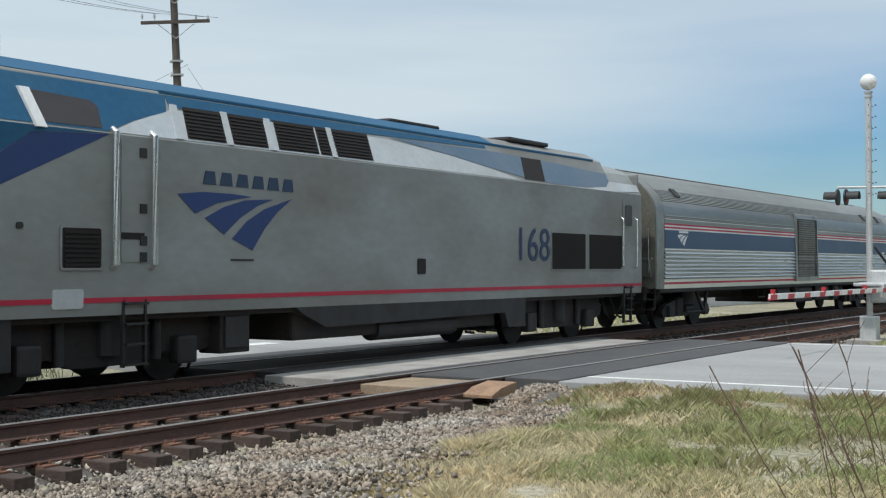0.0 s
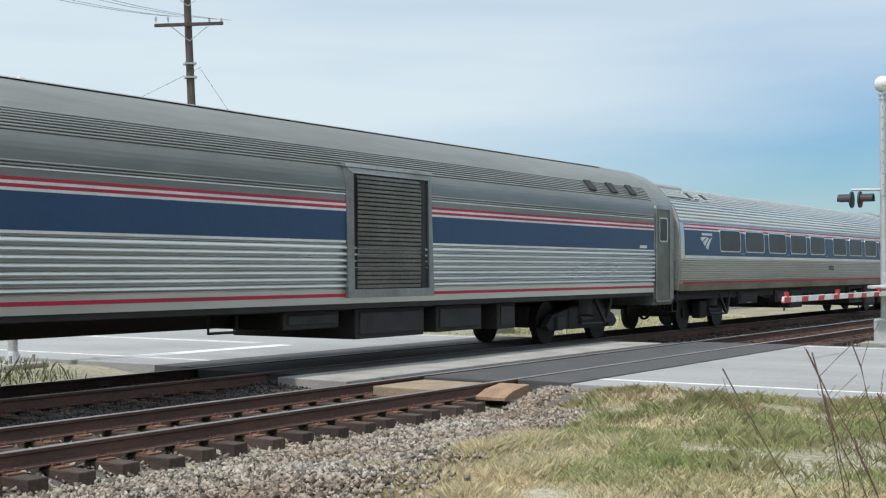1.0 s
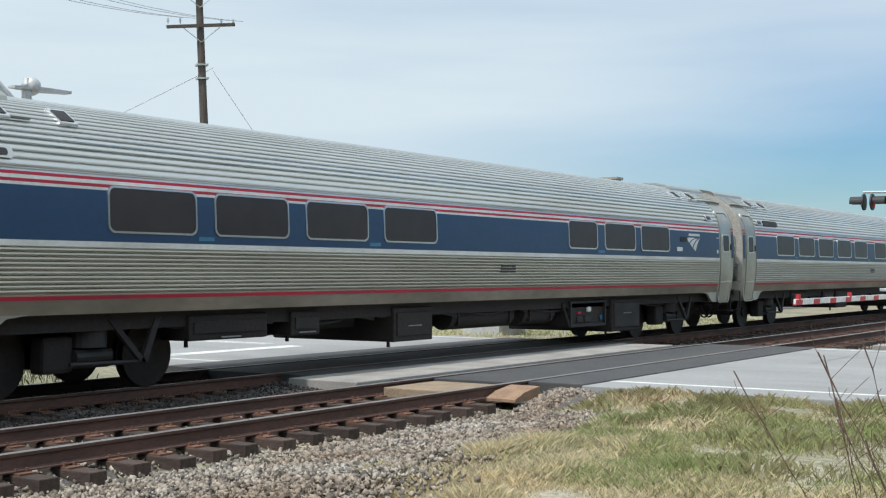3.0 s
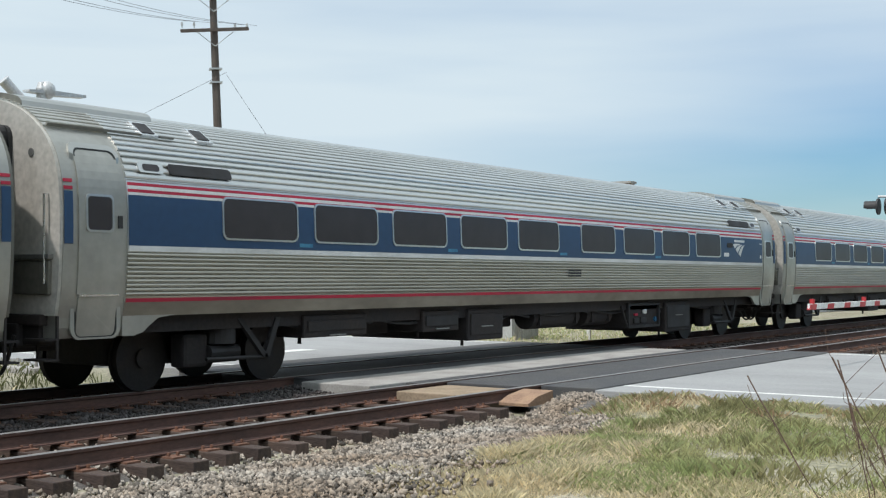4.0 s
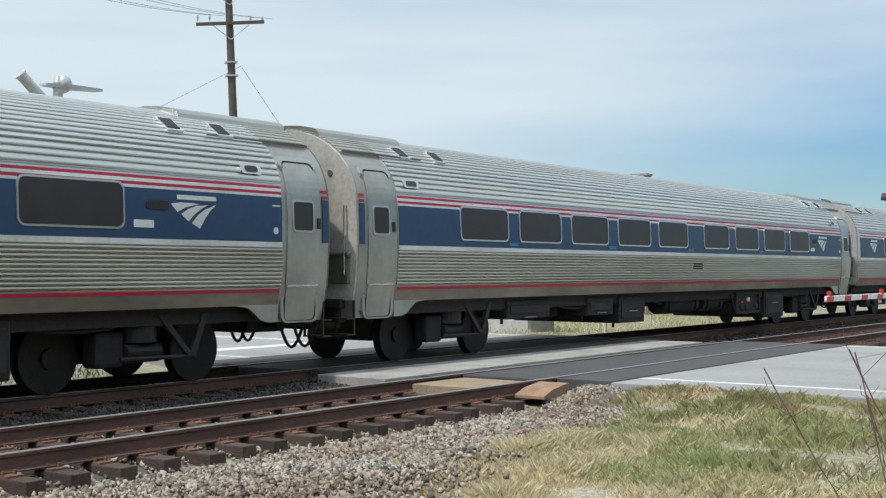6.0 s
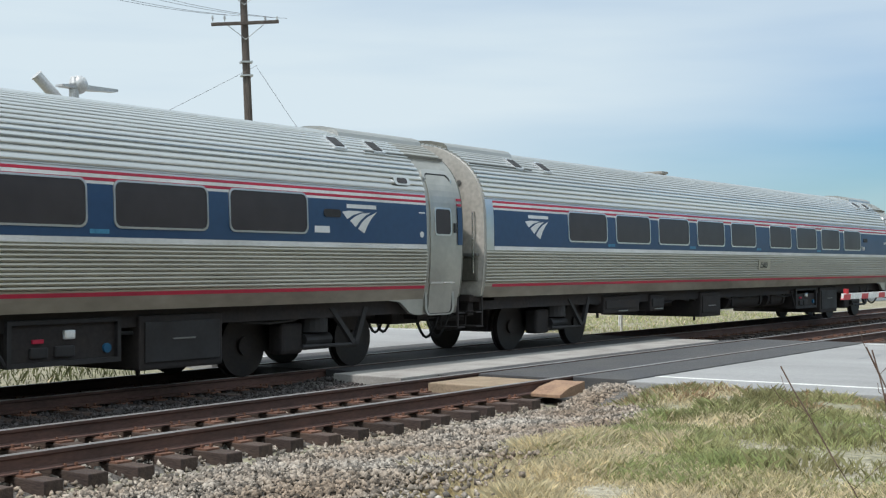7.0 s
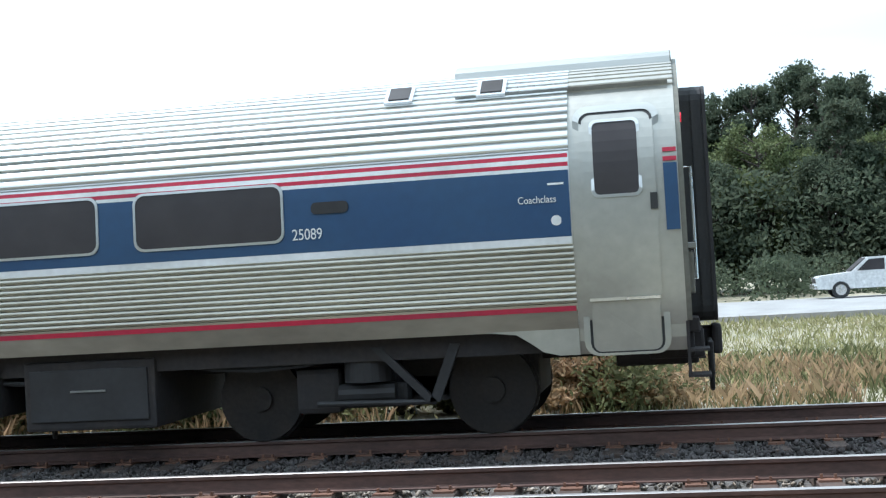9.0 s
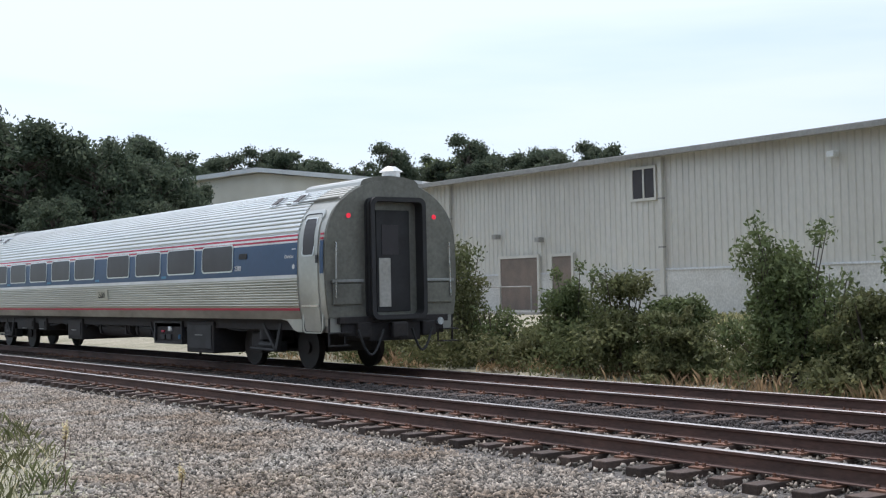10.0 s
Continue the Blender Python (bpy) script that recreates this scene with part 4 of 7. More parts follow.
    for k, (g0, g1, gz) in enumerate(((-17.6, -16.4, 0.6), (-15.9, -14.8, 0.66), (-13.2, -12.2, 0.58), (-9.9, -8.9, 0.64), (-8.2, -6.4, 0.6), (-5.6, -4.6, 0.66))):
        part("brake_gear", box(bmesh.new(), g0, g1, -0.75, 0.75, gz, 0.86, 0.03), UNDER, c)
    for k in range(9):
        x = -18.5 + k * 1.55
        part("pipe_run", pipe(bmesh.new(), [(x, -1.1, 0.97), (x, -1.1, 0.86), (x + 1.2, -1.1, 0.86), (x + 1.2, -1.1, 0.97)], 0.035, 6), UNDER, c)
    car_end(c, AM, X_END, 1, STEEL_DULL, lamps)
    car_end(c, AM, X_FRONT, -1, end_mat or PALE_END)
    return c


def roof_gear(c, x):
    """Thin bars, an aerial and a walkway over the front end of the cafe coach."""
    g = part("roof_gear", box(bmesh.new(), x, x + 2.0, -0.7, -0.62, 3.97, 4.01), UNDER_GREY, c, "dark rods and aerials on the roof")
    for k in range(5):
        part("bracket", box(bmesh.new(), x + 0.45 * k, x + 0.45 * k + 0.05, -0.72, 0.5, 3.9, 3.98), UNDER_GREY, g)
    part("aerial", rod(bmesh.new(), (x + 1.2, -0.3, 3.9), (x + 1.2, -0.3, 4.15), 0.035, 8), UNDER_GREY, g)


BOXES_A = ((-19.4, -17.75, 0.63), (-12.4, -10.1, 0.55), (-17.2, -16.5, 0.62), (-14.5, -13.3, 0.4), (-9.7, -8.4, 0.55), (-6.0, -4.5, 0.25))
BOXES_B = ((-19.4, -17.8, 0.64), (-12.0, -10.05, 0.6), (-16.2, -15.05, 0.62), (-14.75, -13.5, 0.41), (-9.7, -8.5, 0.6), (-6.0, -4.5, 0.27))

last = coach("coach", "last coach, fluted stainless steel with blue band and nine dark windows", NINE, False, "25089", lamps=True, tall_doors=True, boxes=BOXES_A)
first = coach("coach", "fluted stainless steel coach with blue band, blind front end", NINE, False, boxes=BOXES_B, shift=-0.2, tall_doors=True)
cafe = coach("cafe_coach", "fluted stainless steel cafe coach with seven dark windows", SEVEN, True, end_mat=TAN, front_emblem=False, boxes=BOXES_A)
roof_gear(cafe, X_FRONT - 0.1)
mid = coach("coach", "fluted stainless steel coach with dark panels over its doors", NINE, True, front_emblem=False, boxes=BOXES_B, shift=-0.15, dark_panels=True)
mid2 = coach("coach", "fluted stainless steel coach with blue band and two doors", NINE, True, front_emblem=False, boxes=BOXES_B, shift=-0.07)
mid3 = copy_thing(mid2, pose(0, 0, 0))


# ---- baggage car ----
BG = Side(BAGGAGE)


def baggage_car():
    """x = 0 is where its rear side door begins, 1.24 its rear end; 23.8 m of body lie before it."""
    c = root("baggage_car", pose(0, 0, 0), "stainless steel baggage car with roller door and blue band", "baggage car", "train")
    a = BG.s_of
    x0, x1 = -23.75, 1.24
    half = BG.plain(0, a(1.3), 0.06) + BG.ribs(a(1.305), a(2.03), 0.1, 0.036, ((0.0, -1.0), (0.12, -1.0), (0.2, 0.2), (0.32, 0.9), (0.44, 1.0), (0.6, 0.85), (0.8, 0.35), (0.95, -0.3), (0.98, -1.0))) + BG.plain(a(2.04), a(2.86), 0.1) + BG.ribs(a(2.865), a(2.95), 0.04, 0.012) + BG.plain(a(2.96), a(3.3), 0.06) + BG.ribs(a(3.3), a(3.62), 0.05, 0.01) + BG.plain(a(3.63), BG.arc[-1], 0.1)
    bm = hull(half, x0 + 0.5, 0.0)
    for f in bm.faces:
        f.material_index = int(f.calc_center_median().z > 2.05)
    part("body", bm, (STEEL, BAG_STEEL), c, "stainless steel body with fluted lower side and smooth roof")
    for e0, e1 in ((x0, x0 + 0.5), (0.0, x1)):
        low = [(BG.half(1.07) - 0.06, 0.75), (BG.half(1.07), 0.9)]
        part("vestibule", hull((low if e0 == 0 else []) + BG.plain(0, BG.arc[-1], 0.08, -0.005), e0, e1), STEEL_DULL, c)
    part("roof_edge", hull(BG.plain(a(4.1), BG.arc[-1], 0.05, 0.02) , x0 + 0.5, -0.6), STEEL_DULL, c)
    for s in (-1, 1):
        for b0, b1 in ((x0 + 0.52, -12.35), (-9.85, -0.02)):
            for z0, z1, m in ((1.18, 1.235, RED), (2.1, 2.57, BLUE), (2.572, 2.61, WHITE), (2.612, 2.655, RED), (2.657, 2.695, WHITE), (2.697, 2.74, RED), (2.06, 2.098, WHITE), (2.84, 2.86, WHITE)):
                part({id(RED): "red_stripe", id(WHITE): "white_stripe"}.get(id(m), "blue_band"), band(BG, s, z0, z1, b0, b1, 0.008), m, c)
        d = part("roller_door", plate(BG, s, [(-12.2, 1.3), (-10.0, 1.3), (-10.0, 3.2), (-12.2, 3.2)], -0.05, 0.045), UNDER_GREY, c, "grey roller shutter door")
        bm = bmesh.new()
        put = on_side(BG, s)
        for k in range(26):
            z = 1.32 + k * 0.072
            plate(BG, s, [(-12.1, z), (-10.25, z), (-10.25, z + 0.05), (-12.1, z + 0.05)], 0.04, 0.06, bm)
        part("slats", bm, END_STEEL, d, "horizontal shutter slats")
        part("post", plate(BG, s, [(-10.24, 1.3), (-10.1, 1.3), (-10.1, 3.2), (-10.24, 3.2)], 0.04, 0.066), UNDER_GREY, d)
        part("door_frame", ring_frame(bmesh.new(), [(-12.36, 1.16), (-9.84, 1.16), (-9.84, 3.32), (-12.36, 3.32)], [(-12.2, 1.3), (-10.0, 1.3), (-10.0, 3.2), (-12.2, 3.2)], put, -0.02, 0.08), STEEL_DULL, d)
        part("drip_rail", plate(BG, s, [(-12.38, 3.3), (-9.82, 3.3), (-9.82, 3.36), (-12.38, 3.36)], 0.0, 0.1), STEEL_DULL, d)
        f = part("side_door", plate(BG, s, rounded(0.15, 0.95, 0.86, 3.1, 0.06), -0.02, 0.012), END_STEEL, c, "grey end door with a small window")
        part("door_frame", ring_frame(bmesh.new(), rounded(0.08, 1.02, 0.82, 3.18, 0.08), rounded(0.15, 0.95, 0.86, 3.1, 0.06), put, -0.02, 0.03), STEEL_DULL, f)
        glazed(f, BG, s, 0.3, 0.8, 2.3, 2.9, 0.05, "door_window", 0.03)
        emblem(c, BG, s, -22.4, 2.17, 0.75, 0.3, WHITE)
        part("number_bar", plate(BG, s, [(-0.85, 2.13), (-0.45, 2.13), (-0.45, 2.2), (-0.85, 2.2)], 0.008, 0.014), WHITE, c)
        for xm, zz in ((-3.1, 3.5), (-2.0, 3.5), (-0.95, 3.5), (-22.0, 3.55)):
            u = a(zz)
            p0, p1, q0, q1 = BG.at(u - 0.14, 0.045), BG.at(u + 0.14, 0.045), BG.at(u - 0.14, -0.02), BG.at(u + 0.14, -0.02)
            part("roof_vent", prism(bmesh.new(), [(s * p0[0], p0[1]), (s * p1[0], p1[1]), (s * q1[0], q1[1]), (s * q0[0], q0[1])], "x", xm - 0.16, xm + 0.16), UNDER_GREY, c)
    for xc in (-2.9, -20.6):
        t = coach_truck(c, xc)
        for s in (-1, 1):
            o = [(xc - 1.75, 0.42), (xc - 1.5, 0.62), (xc - 0.5, 0.8), (xc + 0.5, 0.8), (xc + 1.5, 0.62), (xc + 1.75, 0.42), (xc + 1.6, 0.3), (xc + 1.1, 0.34), (xc + 0.6, 0.3), (xc - 0.6, 0.3), (xc - 1.1, 0.34), (xc - 1.6, 0.3)]
            part("side_frame", prism(bmesh.new(), o, "y", s * 0.92, s * 1.08), UNDER_GREY, t)
            for dx in (-1.27, 1.27):
                part("journal_box", box(bmesh.new(), xc + dx - 0.15, xc + dx + 0.15, s * 1.1 - 0.08, s * 1.1 + 0.08, 0.3, 0.6, 0.04), UNDER_GREY, t)
    part("underframe", box(bmesh.new(), x0 + 0.2, x1 - 0.2, -1.3, 1.3, 0.95, 1.08), UNDER, c)
    part("side_sill", box(bmesh.new(), x0 + 0.3, 0.0, -1.5, -1.4, 0.98, 1.1, 0.01), UNDER_GREY, c)
    part("centre_beam", box(bmesh.new(), x0 + 0.5, x1 - 0.3, -0.25, 0.25, 0.7, 0.98), UNDER, c)
    for e0, e1, z in ((-11.85, -9.8, 0.46), (-9.4, -7.8, 0.48), (-7.2, -6.5, 0.45), (-13.7, -12.3, 0.68)):
        b = part("equipment_box", box(bmesh.new(), e0, e1, -1.36, 1.36, z, 0.97, 0.03), UNDER, c, "dark equipment box")
        part("box_lid", box(bmesh.new(), e0 + 0.1, e1 - 0.1, -1.385, -1.35, z + 0.08, 0.9, 0.01), UNDER_GREY, b)
    pts = [(-15.3, -1.3, 0.97), (-15.3, -1.3, 0.7), (-14.7, -1.3, 0.7), (-14.7, -1.3, 0.97)]
    part("stirrup", pipe(bmesh.new(), pts, 0.025, 6), UNDER, c)
    car_end(c, BG, x1, 1, STEEL_DULL)
    car_end(c, BG, x0, -1, STEEL_DULL)
    return c


bag = baggage_car()


# ---- locomotive ----
LOCO = [(1.0, 1.5), (1.2, 1.52), (2.0, 1.52), (3.0, 1.52), (3.38, 1.515), (3.4, 1.5), (4.08, 1.16), (4.1, 1.14), (4.3, 0.75), (4.37, 0.4), (4.39, 0.0)]


class Flat(Side):
    """An outline of straight pieces."""

    def __init__(self, ctrl):
        self.line = [Vector((y, z)) for z, y in ctrl]
        self.arc = [0.0]
        for a, b in zip(self.line, self.line[1:]):
            self.arc.append(self.arc[-1] + (b - a).length)
        self.zs, self.ys = [p.y for p in self.line], [p.x for p in self.line]


LO = Flat(LOCO)


def locomotive():
    """x = 0 is the rear end of the body; the nose lies 21 m before it."""
    c = root("locomotive", pose(0, 0, 0), "silver-grey and blue diesel passenger locomotive, road number 168", "locomotive", "train")
    half = [(y, z) for z, y in LOCO]
    part("body", hull(half, -19.3, -1.6), SILVER, c, "silver-grey car body")
    low = [(y, z - (0.22 if z > 4.0 else 0.0)) for y, z in half]
    part("rear_body", hull(low, -1.6, -0.02), SILVER, c, "lower rear end of the body")
    bm = bmesh.new()
    rings = []
    for x, ky, kz in ((-19.3, 1.0, 1.0), (-20.1, 0.96, 0.86), (-20.7, 0.86, 0.74), (-21.0, 0.72, 0.6)):
        loop = [(-y * ky, 1.0 + (z - 1.0) * kz) for y, z in half] + [(y * ky, 1.0 + (z - 1.0) * kz) for y, z in half[-2::-1]]
        rings.append([bm.verts.new((x, y, z)) for y, z in loop])
    for r, q in zip(rings, rings[1:]):
        for i in range(len(r)):
            j = (i + 1) % len(r)
            bm.faces.new((r[i], r[j], q[j], q[i]))
    bm.faces.new(rings[-1])
    nose = part("nose", bm, LOCO_BLUE, c, "sloping deep blue nose")
    part("windshield", prism(bmesh.new(), [(-20.05, 3.93), (-20.62, 3.5), (-20.66, 3.52), (-20.1, 3.98)], "y", -1.05, 1.05), GLASS, nose, "dark windshield")
    for s in (-1, 1):
        part("headlamp", rod(bmesh.new(), (-20.95, s * 0.3, 2.4), (-21.06, s * 0.3, 2.4), 0.1, 14), LAMP, nose)
        def patch(name, outline, m, w=0.008, label="", bm=None):
            return part(name, plate(LO, s, outline, -0.004, w, bm), m, c, label)
        part("roof_band", band(LO, s, 4.11, 4.32, -19.28, -6.5, 0.01), TEAL, c, "mid-blue roof edge")
        part("red_line", band(LO, s, 1.17, 1.235, -19.3, -0.05, 0.009), RED, c)
        patch("blue_wedge", [(-19.28, 2.49), (-17.25, 3.37), (-18.5, 3.3), (-19.28, 2.83)], LOCO_BLUE, 0.008, "deep blue wedge under the cab window")
        patch("cab_panel", [(-19.28, 2.84), (-18.5, 3.305), (-17.25, 3.38), (-19.28, 3.38)], TEAL, 0.007, "mid-blue cab side")
        v = lambda k: 3.42 + 0.64 * k
        patch("cab_panel", [(-19.28, 3.41), (-17.25, 3.41), (-16.7, v(0.3)), (-16.0, v(0.6)), (-15.9, v(1.0)), (-19.28, v(1.0))], TEAL, 0.008, "mid-blue cab side")
        patch("blue_edge", [(-15.9, v(0.72)), (-13, v(0.76)), (-10.2, v(0.82)), (-7, v(0.9)), (-7, v(1.0)), (-15.9, v(1.0))], TEAL, 0.008)
        patch("pale_panel", [(-17.2, 3.41), (-6.1, 3.41), (-7.2, v(0.25)), (-8.6, v(0.5)), (-10.5, v(0.72)), (-13, v(0.74)), (-15.9, v(0.66)), (-16.7, v(0.28))], PALE, 0.006, "pale grey upper panel")
        patch("blue_wave", [(-10.4, v(0.78)), (-8.6, v(0.52)), (-7.2, v(0.28)), (-6.0, v(0.1)), (-4.5, 3.41), (-3.0, 3.42), (-1.9, v(0.12)), (-1.62, v(0.35)), (-1.62, v(0.6)), (-4, v(0.74)), (-7, v(0.84))], FADED, 0.008, "faded blue wave along the upper side")
        patch("pale_panel", [(-4.5, 3.39), (-1.62, 3.39), (-0.05, 3.45), (-0.05, 3.62), (-1.6, v(0.32)), (-1.9, v(0.1)), (-3.0, 3.405)], PALE, 0.006)
        for x0, x1 in ((-15.75, -14.95), (-14.8, -14.0), (-13.75, -12.75), (-12.7, -12.4), (-12.3, -11.25)):
            g = patch("louvre", [(x0, 3.44), (x1, 3.44), (x1 + 0.12, v(0.78)), (x0 + 0.12, v(0.78))], LOUVRE, 0.012, "dark air intake louvre")
            bm = bmesh.new()
            for k in range(8):
                z = 3.47 + k * 0.056
                plate(LO, s, [(x0 + 0.02 + 0.014 * k, z), (x1 - 0.03 + 0.014 * k, z), (x1 - 0.024 + 0.014 * k, z + 0.022), (x0 + 0.026 + 0.014 * k, z + 0.022)], 0.012, 0.03, bm)
            part("slats", bm, LOUVRE, g)
        for x in (-15.95, -14.9, -13.92, -12.36):
            part("louvre_post", plate(LO, s, [(x - 0.05, 3.42), (x + 0.09, 3.42), (x + 0.2, v(0.8)), (x + 0.06, v(0.8))], 0.0, 0.02), PALE, c)
        patch("rear_louvre", [(-5.88, 3.44), (-5.0, 3.44), (-4.76, v(0.78)), (-5.64, v(0.78))], LOUVRE, 0.012, "dark air intake louvre")
        w = patch("cab_window", [(-18.3, 3.44), (-17.35, 3.44), (-17.3, v(0.5)), (-17.4, v(0.62)), (-18.45, v(0.68))], GLASS, 0.014, "dark cab side window")
        part("sun_strip", plate(LO, s, [(-18.47, 3.36), (-18.31, 3.36), (-18.4, v(0.7)), (-18.56, v(0.7))], 0.0, 0.06), WHITE, w, "white mirror arm")
        for x0, x1, z0, z1 in ((-4.78, -3.15, 1.58, 2.36), (-2.98, -1.2, 1.58, 2.36), (-18.05, -17.4, 1.62, 2.13)):
            g = patch("grille", rounded(x0, x1, z0, z1, 0.02, 1), LOUVRE, 0.012, "dark ventilation grille")
            bm = bmesh.new()
            n = int((z1 - z0) / 0.06)
            for k in range(n):
                z = z0 + 0.02 + k * (z1 - z0 - 0.03) / n
                plate(LO, s, [(x0 + 0.04, z), (x1 - 0.04, z), (x1 - 0.04, z + 0.028), (x0 + 0.04, z + 0.028)], 0.01, 0.03, bm)
            part("slats", bm, LOUVRE, g)
            part("grille_frame", ring_frame(bmesh.new(), rounded(x0 - 0.03, x1 + 0.03, z0 - 0.03, z1 + 0.03, 0.03, 1), rounded(x0, x1, z0, z1, 0.02, 1), on_side(LO, s), 0, 0.02), SILVER, g)
        for x in (-17.2, -16.5, -1.25, -0.45):
            z0, z1 = (1.62, 3.45) if x < -5 else (1.6, 2.8)
            pts = [(x, s * 1.52, z0), (x, s * 1.6, z0 + 0.04), (x, s * 1.6, z1 - 0.04), (x, s * 1.52, z1)]
            part("handrail", pipe(bmesh.new(), pts, 0.04 if x < -5 else 0.022, 8), BRIGHT, c, "upright steel handrail")
        d = patch("door", rounded(-17.05, -16.62, 1.7, 3.34, 0.02, 1), SILVER, 0.012, "cab side door")
        part("step_well", plate(LO, s, [(-17.05, 2.0), (-16.64, 2.0), (-16.64, 2.09), (-17.05, 2.09)], 0.008, 0.02), LOUVRE, d)
        for z in (1.7, 1.92, 3.1, 2.35):
            part("hinge", plate(LO, s, [(-16.72, z), (-16.6, z), (-16.6, z + 0.13), (-16.72, z + 0.13)], 0.008, 0.03), UNDER_GREY, d)
        d = patch("door", rounded(-1.15, -0.5, 1.62, 3.2, 0.03, 2), SILVER, 0.012, "rear side door with a small window")
        part("pane", plate(LO, s, rounded(-1.0, -0.62, 2.6, 3.1, 0.06, 3), 0.01, 0.02), GLASS, d)
        for x0, x1 in ((-17.0, -16.6), (-1.05, -0.65)):
            bm = bmesh.new()
            for x in (x0, x1):
                box(bm, x - 0.02, x + 0.02, s * 1.5 - 0.03, s * 1.5 + 0.03, 0.3, 1.2)
            for k in range(4):
                z = 0.32 + k * 0.27
                box(bm, x0, x1, s * 1.5 - 0.09, s * 1.5 + 0.05, z, z + 0.03)
            part("ladder", bm, UNDER_GREY, c, "dark steel step ladder")
        emblem(c, LO, s, -16.0, 1.88, 2.5, 0.82, LOCO_BLUE, False)
        for k in range(6):
            u, z = -15.49 + 0.352 * k, 2.815 - 0.004 * k
            part("emblem_bar", plate(LO, s, [(u, z), (u + 0.27, z), (u + 0.24, z + 0.19), (u + 0.05, z + 0.19)], 0.004, 0.012), SLATE, c, "dark blue block in place of a letter")
        lettering(c, "168", -6.4 if s < 0 else -5.1, 1.76, 0.98, LO, s, SLATE, "road_number", 1.06)
        patch("filler_hatch", rounded(-9.95, -9.7, 1.5, 1.78, 0.02, 1), LOUVRE, 0.02, "small dark filler hatch")
        patch("plate", rounded(-18.2, -17.7, 1.1, 1.35, 0.03, 2), PALE, 0.02, "pale sand filler plate")
        patch("plate", rounded(-14.9, -14.4, 1.72, 1.75, 0.005, 1), UNDER_GREY, 0.01)
        patch("plate", rounded(-18.75, -18.65, 2.1, 2.18, 0.02, 1), UNDER_GREY, 0.02)
        o = [(-13.6, 1.17), (-5.9, 1.17), (-5.9, 0.42), (-6.6, 0.42), (-6.75, 0.72), (-12.6, 0.66), (-13.2, 0.9)]
        part("tank_skirt", prism(bmesh.new(), o, "y", s * 1.36, s * 1.5), UNDER_GREY, c, "dark grey fuel tank skirt")
        part("air_tank", rod(bmesh.new(), (-10.9, s * 1.15, 0.56), (-8.3, s * 1.15, 0.56), 0.21, 20), UNDER_GREY, c)
        part("skirt", box(bmesh.new(), -20.6, -18.75, s * 1.4 - 0.05, s * 1.4 + 0.05, 0.35, 1.16, 0.02), UNDER_GREY, c)
    part("fuel_tank", box(bmesh.new(), -13.2, -6.8, -1.3, 1.3, 0.46, 1.0, 0.06), UNDER, c, "dark fuel tank")
    part("underframe", box(bmesh.new(), -20.4, -0.1, -1.4, 1.4, 0.92, 1.18, 0.02), UNDER, c)
    for s in (-1, 1):
        h = part("hanging_box", box(bmesh.new(), -14.95, -14.3, s * 1.15 - 0.22, s * 1.15 + 0.22, 0.36, 1.0, 0.03), UNDER, c, "dark box hung behind the truck")
        part("box_lid", box(bmesh.new(), -14.88, -14.37, s * 1.385 - 0.02, s * 1.385 + 0.02, 0.44, 0.9, 0.01), UNDER_GREY, h)
        for k in range(3):
            x = -7.6 + 0.45 * k
            part("drain_pipe", pipe(bmesh.new(), [(x, s * 1.1, 0.5), (x, s * 1.1, 0.36), (x + 0.3, s * 1.1, 0.33)], 0.03, 6), UNDER, c)
    for xc in (-16.95, -3.8):
        t = part("truck", box(bmesh.new(), xc - 0.5, xc + 0.5, -0.9, 0.9, 0.5, 0.95, 0.05), UNDER, c, "grimy black locomotive truck")
        for dx in (-1.4, 1.4):
            wheel_set(t, xc + dx)
        part("motor_case", box(bmesh.new(), xc - 2.0, xc + 2.0, -0.64, 0.64, 0.28, 0.9, 0.06), UNDER, t)
        for s in (-1, 1):
            o = [(xc - 2.3, 0.72), (xc - 1.9, 0.95), (xc + 1.9, 0.95), (xc + 2.3, 0.72), (xc + 2.2, 0.5), (xc + 1.8, 0.42), (xc + 1.0, 0.44), (xc + 0.6, 0.3), (xc - 0.6, 0.3), (xc - 1.0, 0.44), (xc - 1.8, 0.42), (xc - 2.2, 0.5)]
            part("side_frame", prism(bmesh.new(), o, "y", s * 0.98, s * 1.14), UNDER, t)
            for dx in (-1.4, 1.4):
                part("journal_box", box(bmesh.new(), xc + dx - 0.2, xc + dx + 0.2, s * 1.2 - 0.1, s * 1.2 + 0.1, 0.26, 0.66, 0.05), UNDER_GREY, t)
                part("damper", rod(bmesh.new(), (xc + dx * 0.62, s * 1.2, 0.35), (xc + dx * 0.62, s * 1.2, 0.95), 0.07, 12), UNDER_GREY, t)
            part("spring", rod(bmesh.new(), (xc, s * 1.15, 0.45), (xc, s * 1.15, 0.98), 0.17, 16), UNDER_GREY, t)
            part("sand_pipe", pipe(bmesh.new(), [(xc + 2.0, s * 1.05, 1.0), (xc + 2.05, s * 0.9, 0.6), (xc + 1.95, s * 0.76, 0.12)], 0.025, 6), UNDER, t)
    for x0, x1, w, h in ((-9.6, -7.9, 0.7, 0.03), (-5.4, -3.6, 0.85, 0.04), (-19.0, -18.3, 0.4, 0.1)):
        part("roof_fan", box(bmesh.new(), x0, x1, -w, w, 4.3, 4.36 + h, 0.05), UNDER_GREY, c, "dark roof fan housing")
    part("roof_rib", box(bmesh.new(), -16, -2, -1.17, -1.1, 4.07, 4.13, 0.02), TEAL, c)
    part("roof_rib", box(bmesh.new(), -16, -2, 1.1, 1.17, 4.07, 4.13, 0.02), TEAL, c)
